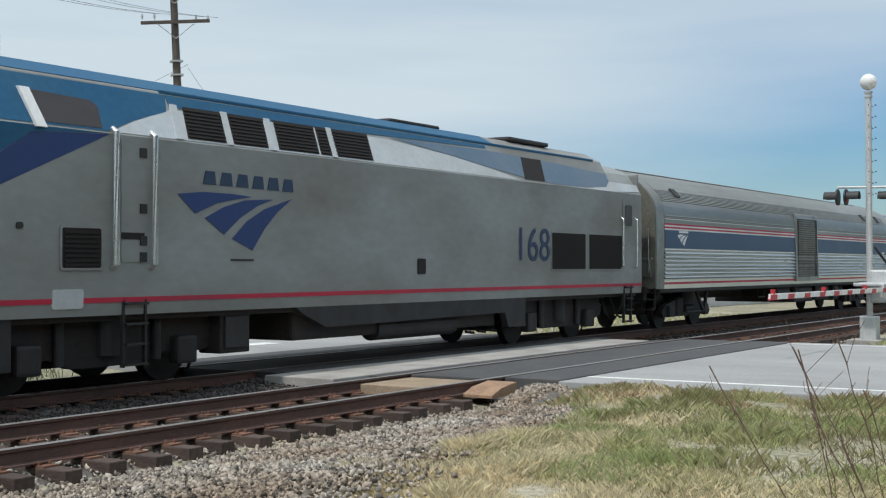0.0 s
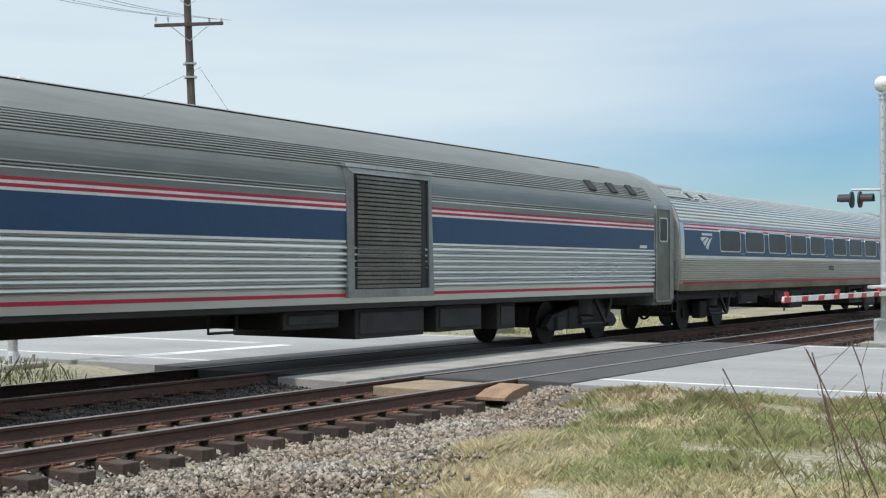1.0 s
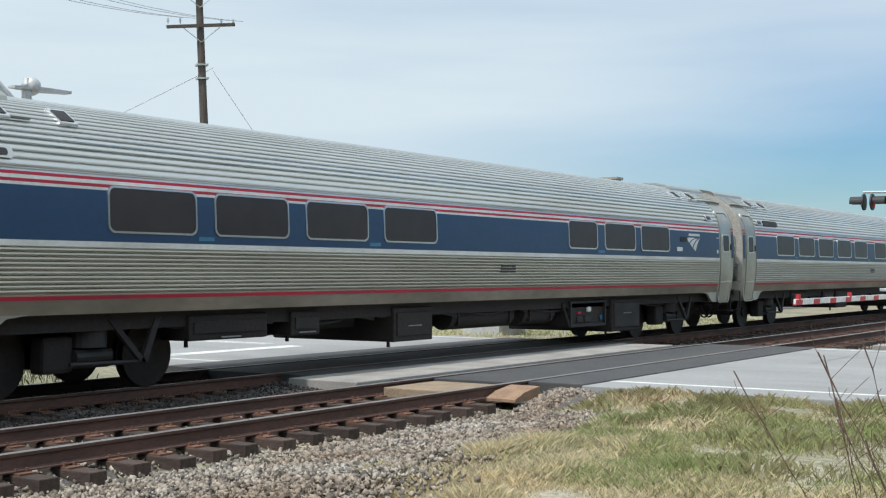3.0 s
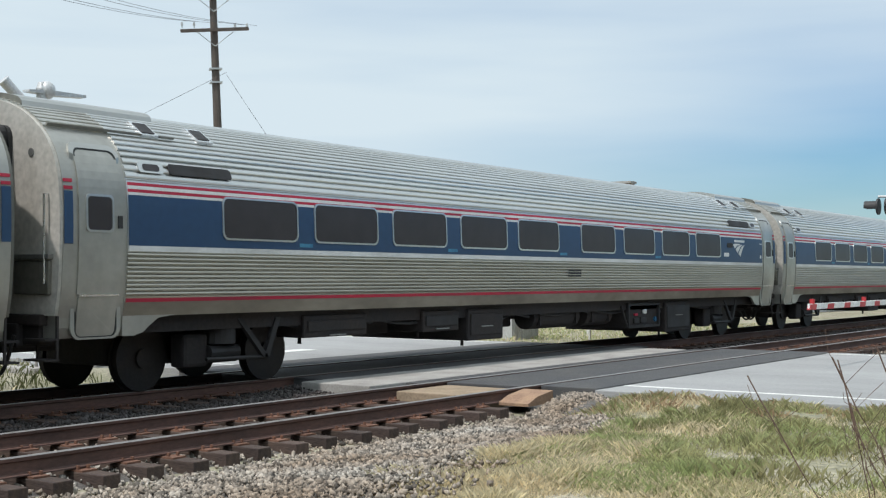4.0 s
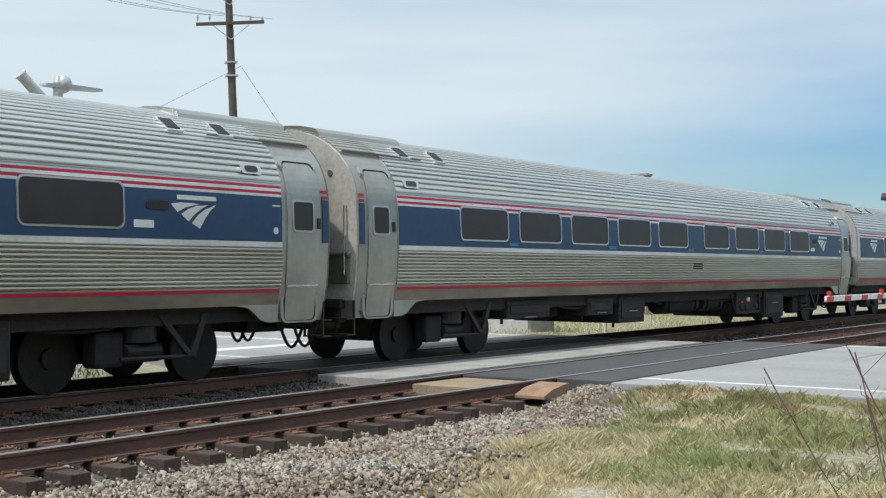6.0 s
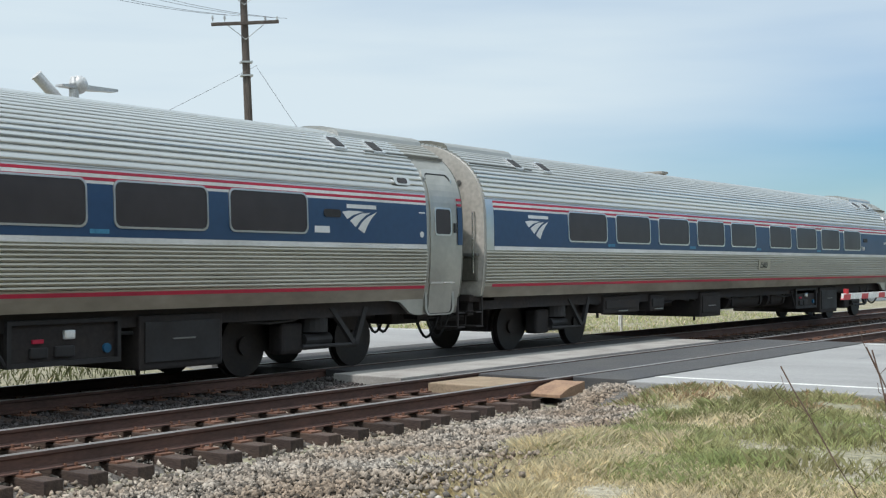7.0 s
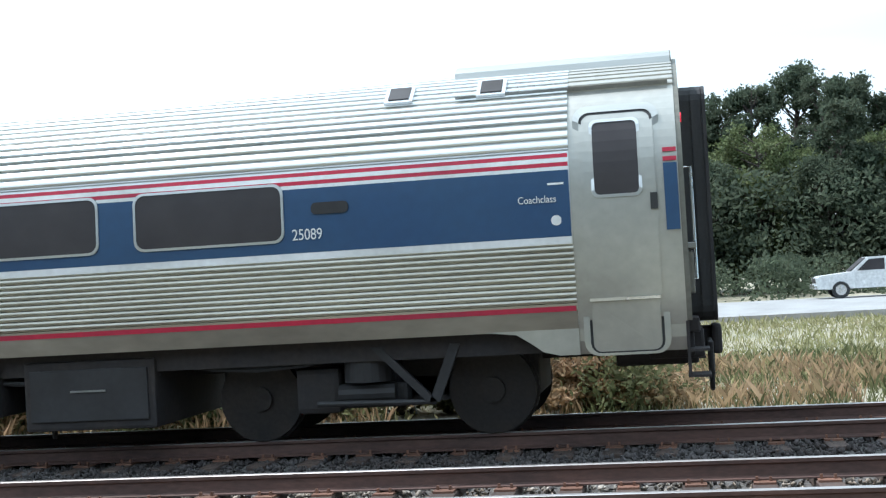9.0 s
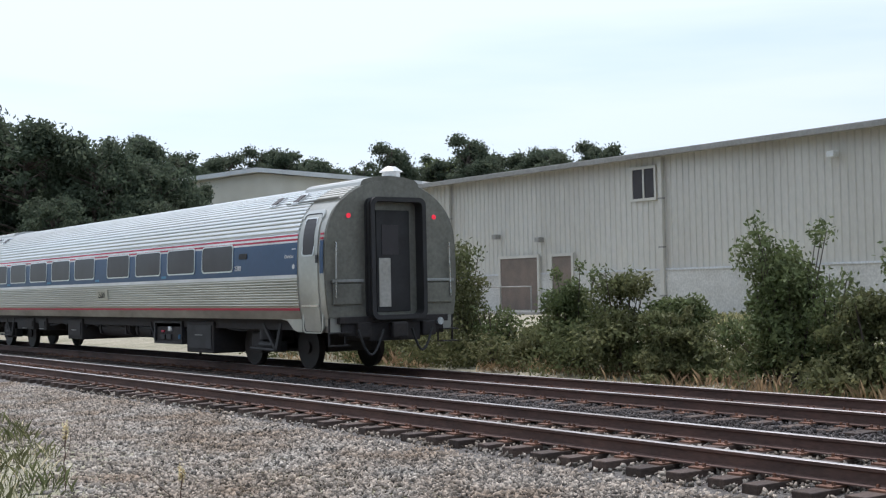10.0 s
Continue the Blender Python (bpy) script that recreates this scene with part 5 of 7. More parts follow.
    part("antenna", rod(bmesh.new(), (-17.8, 0, 4.3), (-17.8, 0, 4.75), 0.02, 6), UNDER, c)
    part("rear_face", box(bmesh.new(), -0.04, 0.03, -1.42, 1.42, 1.0, 3.9, 0.03), STEEL_DULL, c)
    part("rear_door", box(bmesh.new(), 0.02, 0.12, -0.5, 0.5, 1.3, 3.3, 0.03), UNDER_GREY, c)
    part("coupler", box(bmesh.new(), -0.3, 0.5, -0.14, 0.14, 0.7, 1.0, 0.05), UNDER, c)
    part("pilot", prism(bmesh.new(), [(-21.0, 0.9), (-21.15, 0.2), (-20.9, 0.12), (-20.6, 0.9)], "y", -1.35, 1.35), UNDER_GREY, c, "grey snow plough pilot")
    hose(c, 0.25, -0.9, -0.3, 0.55)
    hose(c, 0.3, 0.3, 0.85, 0.5)
    return c


loco = locomotive()
TRAIN = [(last, 0.0), (mid3, 26.01), (mid2, 52.02), (mid, 78.03), (cafe, 104.04), (first, 130.05), (bag, 155.83), (loco, 180.45)]


# ---- crossing signals ----
ALU = surface("weathered_aluminium", (0.62, 0.63, 0.63), (0.5, 0.5, 0.49), rough=0.45, metal=0.5, coarse=3, fine=30, bump=0.03)
BLACK = surface("flat_black_paint", (0.02, 0.02, 0.022), (0.035, 0.033, 0.033), rough=0.6, coarse=4, fine=30)
WOOD_POLE = surface("weathered_pole_wood", (0.075, 0.06, 0.05), (0.115, 0.095, 0.08), rough=0.85, coarse=3, fine=25, bump=0.3, stretch=(6, 6, 0.6))
WIRE = surface("wire", (0.05, 0.05, 0.055), rough=0.6, bump=0)
GREY_CAN = surface("grey_transformer_paint", (0.42, 0.45, 0.45), (0.33, 0.35, 0.35), rough=0.45, coarse=3, fine=25, bump=0.03)
GATE_WHITE = surface("gate_white", (0.78, 0.78, 0.76), (0.65, 0.65, 0.62), rough=0.5, coarse=4, fine=30)
GATE_RED = surface("gate_red", (0.5, 0.03, 0.035), (0.4, 0.03, 0.04), rough=0.5, coarse=4, fine=30)


def ball(bm, p, r, n=12, squash=1.0):
    m = Matrix.Translation(p) @ Matrix.Diagonal((r, r, r * squash, 1))
    bmesh.ops.create_uvsphere(bm, u_segments=n, v_segments=n // 2 + 2, radius=1.0, matrix=m)
    return bm


def gate_signal():
    g = root("crossing_gate", pose(31.9, 7.9, -0.2), "silver crossing mast with flashing lights, bell and lowered striped gate arm", "crossing gate")
    bm = rod(bmesh.new(), (0, 0, 0.55), (0, 0, 6.1), 0.075, 14)
    for z in (5.95, 6.05):
        rod(bm, (0, 0, z), (0, 0, z + 0.04), 0.1, 14)
    part("mast", bm, ALU, g)
    part("mast_base", box(bmesh.new(), -0.2, 0.2, -0.2, 0.2, -0.1, 0.62, 0.03), ALU, g, "square cast mast base")
    part("footing", box(bmesh.new(), -0.45, 0.45, -0.45, 0.45, -0.2, 0.06, 0.02), CONCRETE, g)
    part("bell", ball(bmesh.new(), (0, 0, 6.32), 0.2, 16, 1.0), GATE_WHITE, g, "round white bell cover", True)
    bm = bmesh.new()
    for k in range(9):
        z = 3.6 + k * 0.27
        rod(bm, (0.06, -0.14, z), (0.14, -0.14, z), 0.014, 6)
        rod(bm, (-0.1, -0.02, z), (0.35, -0.02, z), 0.012, 6)
    part("climbing_pegs", bm, BLACK, g)
    bm = bmesh.new()
    rod(bm, (-0.25, 0.7, 3.76), (0.25, -0.7, 3.76), 0.03, 8)
    part("crossarm", bm, ALU, g)
    for x, y in ((-0.2, 0.6), (0.2, -0.6)):
        for d in (-1, 1):
            bm = rod(bmesh.new(), (x, y + d * 0.08, 3.52), (x, y + d * 0.12, 3.52), 0.2, 22)
            part("target", bm, BLACK, g, "round black light target")
            bm = rod(bmesh.new(), (x, y + d * 0.12, 3.5), (x, y + d * 0.15, 3.5), 0.1, 16)
            part("lens", bm, GATE_RED, g, "dark red lens")
            bm = bmesh.new()
            o = [(0.14 * math.cos(radians(a)), 0.14 * math.sin(radians(a))) for a in range(-20, 201, 20)]
            o += [(0.125 * math.cos(radians(a)), 0.125 * math.sin(radians(a))) for a in range(200, -21, -20)]
            prism(bm, [(x + u, 3.52 + v) for u, v in o], "y", y + d * 0.1, y + d * 0.42)
            part("hood", bm, BLACK, g, "black light hood")
    bm = bmesh.new()
    for t in (45, -45):
        m = Matrix.Translation((0, -0.62, 4.75)) @ Matrix.Rotation(radians(t), 4, "Y")
        vs = set(bm.verts)
        box(bm, -0.62, 0.62, -0.012, 0.012, -0.11, 0.11)
        bmesh.ops.transform(bm, matrix=m, verts=[v for v in bm.verts if v not in vs])
    part("crossbuck", bm, GATE_WHITE, g, "white crossbuck boards")
    mech = part("gate_mechanism", box(bmesh.new(), -0.3, 0.3, -0.5, -0.08, 0.95, 1.75, 0.05), ALU, g, "silver gate motor housing")
    part("bracket", box(bmesh.new(), -0.75, 0.5, -0.62, 0.2, 1.36, 1.44, 0.02), ALU, mech)
    part("counterweight", box(bmesh.new(), 0.3, 0.9, -0.62, -0.5, 1.0, 1.4, 0.03), ALU, mech)
    bm = box(bmesh.new(), -1.35, -0.35, -0.66, -0.58, 1.1, 1.42, 0.01)
    part("arm_bracket", bm, ALU, mech)
    arm = part("gate_arm", box(bmesh.new(), -9.6, -0.4, -0.66, -0.62, 1.235, 1.34, 0.008), GATE_WHITE, g, "white gate arm with red stripes")
    for k in range(9):
        x = -9.61 + k * 1.02
        part("stripe", prism(bmesh.new(), [(x, 1.23), (x + 0.36, 1.23), (x + 0.4, 1.325), (x + 0.04, 1.325)], "y", -0.667, -0.613), GATE_RED, arm)
    for x in (-9.4, -6.2, -3.0):
        part("arm_lamp", rod(bmesh.new(), (x, -0.64, 1.33), (x, -0.64, 1.42), 0.045, 10), GATE_RED, arm, "red lamp on the gate arm")
    part("cable", pipe(bmesh.new(), [(0.1, -0.1, 2.3), (0.5, -0.3, 1.9), (0.75, -0.35, 1.5), (0.3, -0.3, 1.3)], 0.03, 6), BLACK, g)


def far_signal():
    g = root("crossing_signal", pose(15.09, 18.9, -0.25), "silver crossing mast seen over the train, with boards edge on", "crossing signal")
    part("mast", rod(bmesh.new(), (0, 0, 0.3), (0, 0, 5.22), 0.09, 14), ALU, g)
    part("cap", rod(bmesh.new(), (0, 0, 5.2), (0, 0, 5.32), 0.1, 14, 0.06), ALU, g)
    bm = box(bmesh.new(), -0.45, 0.45, -0.45, 0.45, -0.2, 0.22, 0.05)
    for sx in (-1, 1):
        for sy in (-1, 1):
            rod(bm, (sx * 0.25, sy * 0.25, 0.2), (sx * 0.25, sy * 0.25, 0.36), 0.03, 6)
    part("footing", bm, CONCRETE, g, "concrete footing with anchor bolts")
    part("base_flange", rod(bmesh.new(), (0, 0, 0.2), (0, 0, 0.42), 0.17, 14, 0.1), ALU, g)
    bm = rod(bmesh.new(), (-0.28, 0, 4.82), (-0.72, 0.1, 5.26), 0.1, 14)
    rod(bm, (-0.72, 0.1, 5.26), (-0.74, 0.105, 5.28), 0.112, 14)
    part("horn", bm, ALU, g, "tilted silver horn")
    part("bracket", rod(bmesh.new(), (-0.25, 0, 4.85), (0.1, 0, 4.95), 0.035, 8), ALU, g)
    part("bell", ball(bmesh.new(), (0.11, 0, 5.19), 0.165, 14, 1.05), ALU, g, "", True)
    bm = prism(bmesh.new(), [(-0.33, 5.11), (0.3, 5.1), (0.94, 5.14), (0.94, 5.19), (0.3, 5.19), (-0.33, 5.15)], "y", -0.1, 0.1)
    part("arm_board", bm, ALU, g, "flat silver arm")
    part("crossarm", rod(bmesh.new(), (-0.3, -0.4, 3.4), (0.3, 0.4, 3.4), 0.035, 8), ALU, g)


def utility_pole(name, x, y, top, r, label, arms, lean=0.0, yaw=0.0):
    p = root(name, pose(x, y, -0.3, 0, lean, yaw), label, "utility pole")
    part("pole", rod(bmesh.new(), (0, 0, 0), (0, 0, top), r * 1.25, 14, r * 0.85), WOOD_POLE, p)
    for z, w, tilt in arms:
        bm = bmesh.new()
        box(bm, -w, w, -r - 0.1, -r, z - 0.06, z + 0.06, 0.01)
        bmesh.ops.rotate(bm, verts=bm.verts, cent=(0, 0, z), matrix=Matrix.Rotation(radians(tilt), 3, "Y"))
        a = part("crossarm", bm, WOOD_POLE, p, "wooden crossarm")
        for k in (-0.95, -0.6, 0.6, 0.95):
            bm = rod(bmesh.new(), (k * w, -r - 0.05, z + 0.05), (k * w, -r - 0.05, z + 0.18), 0.018, 6)
            rod(bm, (k * w, -r - 0.05, z + 0.14), (k * w, -r - 0.05, z + 0.26), 0.05, 10, 0.03)
            part("insulator", bm, GREY_CAN, a)
        bm = bmesh.new()
        for k in (-1, 1):
            rod(bm, (k * w * 0.55, -r - 0.02, z - 0.05), (0, -r - 0.02, z - 0.6), 0.015, 6)
        part("brace", bm, GREY_CAN, a)
    return p


def wire(name, a, b, sag, r=0.007):
    a, b = Vector(a), Vector(b)
    pts = [a.lerp(b, i / 16) - Vector((0, 0, sag * 4 * (i / 16) * (1 - i / 16))) for i in range(17)]
    tagged(part(name, pipe(bmesh.new(), pts, r, 5), WIRE), "thin dark overhead wire", "wire", "overhead wires")


def poles():
    d = 48.0
    x, y = d * math.sin(radians(45.85)) + 0.34, d * math.cos(radians(45.85)) - 0.35
    p = utility_pole("utility_pole", x, y, 12.6, 0.15, "weathered wooden utility pole with two crossarms", ((10.92, 1.25, -3), (12.2, 1.25, 0)), -2.5, -38)
    for z in (9.5, 9.0):
        part("guy_clamp", box(bmesh.new(), -0.22, 0.22, -0.2, 0.2, z - 0.03, z + 0.03), GREY_CAN, p)
    wire("guy_wire", (x, y, 9.1), (x - 9.8, y + 10, 2.0), 0.15)
    wire("guy_wire", (x, y, 9.0), (x + 4.3, y - 4.4, 0.0), 0.05)
    for k in (-1.1, -0.6, 0.6, 1.1):
        ox, oy = k * math.cos(radians(-38)), k * math.sin(radians(-38))
        wire("overhead_wire", (x + ox, y + oy, 10.9), (8.7 + ox, 25.55 + oy, 10.4), 0.9)
        wire("overhead_wire", (x + ox, y + oy, 12.1), (8.7 + ox, 25.55 + oy, 12.0), 0.9)
    d = 27.0
    x, y = d * math.sin(radians(18.86)), d * math.cos(radians(18.86))
    p = utility_pole("utility_pole", x, y, 12.6, 0.15, "dark wooden pole carrying three grey transformers", ((10.4, 1.1, 0), (12.0, 1.1, 0)), -0.4, -18)
    for k, (dx, dy) in enumerate(((-0.62, -0.15), (-0.04, -0.45), (0.52, -0.1))):
        bm = rod(bmesh.new(), (dx, dy, 7.35), (dx, dy, 8.3), 0.24, 18)
        rod(bm, (dx, dy, 8.3), (dx, dy, 8.4), 0.25, 18, 0.12)
        rod(bm, (dx, dy, 7.28), (dx, dy, 7.35), 0.2, 18, 0.24)
        can = part("transformer", bm, GREY_CAN, p, "grey cylindrical transformer")
        part("bushing", rod(bmesh.new(), (dx, dy, 8.4), (dx, dy, 8.65), 0.05, 8, 0.03), WOOD_POLE, can)
        part("hanger", box(bmesh.new(), min(0, dx) - 0.03, max(0, dx) + 0.03, dy - 0.03, 0.1, 7.55, 7.65), BLACK, can)
    for a, b, c in ((-0.88, 7.75, 6.9), (0.75, 7.85, 6.9), (-0.45, 7.35, 7.0), (0.45, 7.35, 7.02), (0.6, 7.45, 6.85)):
        pts = [(a, -0.2, b), (a * 1.05, -0.22, (b + c) / 2), (a * 0.7, -0.2, c), (a * 0.3, -0.15, c + 0.06), (0, -0.1, c + 0.2)]
        part("cable", pipe(bmesh.new(), pts, 0.022, 6), BLACK, p, "looped black cable")
    part("conduit", rod(bmesh.new(), (-0.2, -0.12, 0), (-0.2, -0.12, 7.05), 0.06, 10), GREY_CAN, p, "grey conduit up the pole")
    d = 68.0
    utility_pole("utility_pole", d * math.sin(radians(31.83)), d * math.cos(radians(31.83)), 11.5, 0.15, "distant wooden utility pole with one crossarm", ((11.35, 1.2, 0),), 0, -32)


gate_signal()
far_signal()
poles()


# ---- buildings ----
BASE_TAN = surface("stained_block_paint", (0.6, 0.585, 0.55), (0.48, 0.46, 0.42), rough=0.8, coarse=0.7, fine=14, mix=0.5, bump=0.12)
CORR = surface("beige_metal_siding", (0.6, 0.575, 0.515), (0.53, 0.505, 0.45), rough=0.5, metal=0.1, coarse=0.4, fine=12, mix=0.4, bump=0.03, spread=0.05, stretch=(1, 1, 0.3))
BASE = surface("pale_painted_block", (0.64, 0.65, 0.66), (0.53, 0.53, 0.53), rough=0.75, coarse=0.8, fine=14, mix=0.45, bump=0.12)
BEIGE = surface("beige_painted_wall", (0.66, 0.63, 0.54), (0.57, 0.54, 0.45), rough=0.8, coarse=0.5, fine=14, mix=0.5, bump=0.08, spread=0.06)
BRICK = surface("red_tan_brick", (0.52, 0.31, 0.21), (0.45, 0.3, 0.22), rough=0.9, coarse=4, fine=30, mix=0.5, bump=0.2, piece=0.0, island=0.35)
MORTAR = surface("mortar", (0.42, 0.37, 0.31), rough=0.95, coarse=3, fine=40)
ROOF = surface("roof_trim", (0.3, 0.29, 0.27), (0.24, 0.23, 0.21), rough=0.5, coarse=1, fine=12)
PALE_ROOF = surface("pale_metal_roof", (0.72, 0.72, 0.7), (0.6, 0.6, 0.58), rough=0.45, metal=0.2, coarse=0.6, fine=10)
DOOR = surface("dull_brown_door", (0.2, 0.15, 0.12), (0.15, 0.12, 0.1), rough=0.6, coarse=2, fine=20)


def warehouse():
    x0, x1, y0, y1, g = -72.0, -7.7, 34.0, 94.0, -0.3
    w = root("warehouse", pose(0, 0, 0), "long beige corrugated metal warehouse with a pale block base", "warehouse")
    eave, ridge = 6.45, 7.7
    ym = (y0 + y1) / 2
    part("core", prism(bmesh.new(), [(y0 + 0.1, g), (y1, g), (y1, eave), (ym, ridge), (y0 + 0.1, eave)], "x", x0, x1 - 0.1), BEIGE, w, "inner wall behind the siding")
    bm = bmesh.new()
    pts = []
    x = x0
    while x < x1 - 0.3:
        pts += [(x, y0 + 0.06), (x + 0.17, y0 + 0.06), (x + 0.2, y0 + 0.02), (x + 0.27, y0 + 0.02), (x + 0.3, y0 + 0.06)]
        x += 0.3
    pts += [(x1, y0 + 0.06), (x1, y0 + 0.12), (x0, y0 + 0.12)]
    part("siding", prism(bm, pts, "z", 2.2, eave), CORR, w, "ribbed beige metal siding")
    part("base_wall", box(bmesh.new(), x0, x1, y0 - 0.02, y0 + 0.1, g, 2.2, 0.01), BASE_TAN, w, "pale painted block base")
    part("base_ledge", box(bmesh.new(), x0, x1, y0 - 0.06, y0 + 0.06, 2.17, 2.24), BASE, w)
    end = [(y0, g), (y1, g), (y1, eave), (ym, ridge), (y0, eave)]
    part("end_wall", prism(bmesh.new(), end, "x", x1 - 0.1, x1), CORR, w, "pale end wall")
    for a, b, za, zb in ((y0 - 0.45, ym, eave + 0.0, ridge + 0.05), (ym, y1 + 0.4, ridge + 0.05, eave)):
        part("roof", prism(bmesh.new(), [(a, za), (b, zb), (b, zb + 0.12), (a, za + 0.12)], "x", x0 - 0.3, x1 + 0.35), ROOF, w, "low-pitched metal roof")
    part("gutter", box(bmesh.new(), x0 - 0.3, x1 + 0.35, y0 - 0.55, y0 - 0.38, eave - 0.1, eave + 0.1, 0.02), ROOF, w, "grey eaves gutter")
    for x in (-34.0, -22.0, -8.15, -47.5, -60.0):
        p = part("downpipe", box(bmesh.new(), x - 0.09, x + 0.09, y0 - 0.16, y0 - 0.03, 0.3, eave - 0.1, 0.02), CORR if x < -9 else PALE_ROOF, w, "square downpipe")
        for z in (1.2, 3.0, 4.8):
            part("clip", box(bmesh.new(), x - 0.12, x + 0.12, y0 - 0.18, y0 - 0.02, z, z + 0.06), ROOF, p)
    for a, b, z0, z1 in ((-35.65, -34.3, 4.8, 6.1),):
        f = part("window", ring_frame(bmesh.new(), [(a, z0), (b, z0), (b, z1), (a, z1)], [(a + 0.1, z0 + 0.1), (b - 0.1, z0 + 0.1), (b - 0.1, z1 - 0.1), (a + 0.1, z1 - 0.1)], lambda u, v, q: (u, q, v), y0 + 0.05, y0 - 0.06), CORR, w, "high window")
        part("pane", box(bmesh.new(), a + 0.1, b - 0.1, y0 - 0.02, y0 + 0.02, z0 + 0.1, z1 - 0.1), GLASS, f)
        part("mullion", box(bmesh.new(), (a + b) / 2 - 0.04, (a + b) / 2 + 0.04, y0 - 0.05, y0, z0 + 0.1, z1 - 0.1), CORR, f)
    for a, b, m in ((-43.75, -41.25, DOOR), (-40.3, -39.1, DOOR)):
        d = part("door", box(bmesh.new(), a, b, y0 - 0.1, y0 - 0.04, 0.7, 2.88, 0.02), m, w, "loading door")
        part("door_frame", ring_frame(bmesh.new(), [(a - 0.12, 0.6), (b + 0.12, 0.6), (b + 0.12, 3.0), (a - 0.12, 3.0)], [(a, 0.7), (b, 0.7), (b, 2.88), (a, 2.88)], lambda u, v, q: (u, q, v), y0 - 0.03, y0 - 0.14), CORR, d)
    part("platform", box(bmesh.new(), -46, -39.5, y0 - 1.6, y0 - 0.05, -0.2, 0.66, 0.03), CONCRETE, w, "concrete loading platform")
    bm = bmesh.new()
    for x in (-46, -44, -42, -40):
        rod(bm, (x, y0 - 1.5, 0.66), (x, y0 - 1.5, 1.7), 0.03, 6)
    rod(bm, (-46, y0 - 1.5, 1.68), (-40, y0 - 1.5, 1.68), 0.03, 6)
    part("railing", bm, ROOF, w)
    for x, z in ((-43.9, 3.75), (-41.0, 3.5), (-26.2, 5.6)):
        bm = box(bmesh.new(), x - 0.14, x + 0.14, y0 - 0.35, y0 - 0.05, z, z + 0.2, 0.03)
        part("wall_lamp", bm, ROOF if z < 5 else PALE_ROOF, w, "small wall lamp")
    for s0, s1, z0, z1 in ((4.0, 15.0, 4.3, 5.95), (4.4, 16.0, 1.4, 3.0), (20.5, 23.0, 4.6, 5.9)):
        f = part("window", ring_frame(bmesh.new(), [(y0 + s0, z0), (y0 + s1, z0), (y0 + s1, z1), (y0 + s0, z1)], [(y0 + s0 + 0.12, z0 + 0.1), (y0 + s1 - 0.12, z0 + 0.1), (y0 + s1 - 0.12, z1 - 0.1), (y0 + s0 + 0.12, z1 - 0.1)], lambda u, v, q: (q, u, v), x1 - 0.02, x1 + 0.06), BASE, w, "long dark ribbon window")
        part("pane", box(bmesh.new(), x1 + 0.0, x1 + 0.03, y0 + s0 + 0.1, y0 + s1 - 0.1, z0 + 0.08, z1 - 0.08), GLASS, f)
    part("canopy", prism(bmesh.new(), [(y0 + 17.5, 3.75), (y0 + 25, 3.75), (y0 + 25, 4.25), (y0 + 17.5, 4.05)], "x", x1, x1 + 1.6), PALE_ROOF, w, "pale entrance canopy")
    part("meter_box", box(bmesh.new(), -9.3, -9.0, y0 - 0.2, y0 - 0.03, 3.0, 3.3, 0.02), ROOF, w)


def fence():
    f = root("yard_fence", pose(-9.48, 30.0, 0.3), "thin dark metal fence posts with a top rail", "fence")
    for x, z in ((0.0, 2.35), (1.2, 1.75), (2.35, 1.6), (3.3, 1.6)):
        part("post", rod(bmesh.new(), (x, 0, -0.5), (x, 0, z), 0.03, 8), UNDER_GREY, f)
    part("rail", rod(bmesh.new(), (2.3, 0, 1.55), (3.4, 0, 1.55), 0.025, 6), UNDER_GREY, f)
    part("stay", rod(bmesh.new(), (0, 0, 2.2), (2.4, 0, 1.55), 0.028, 6), UNDER_GREY, f)


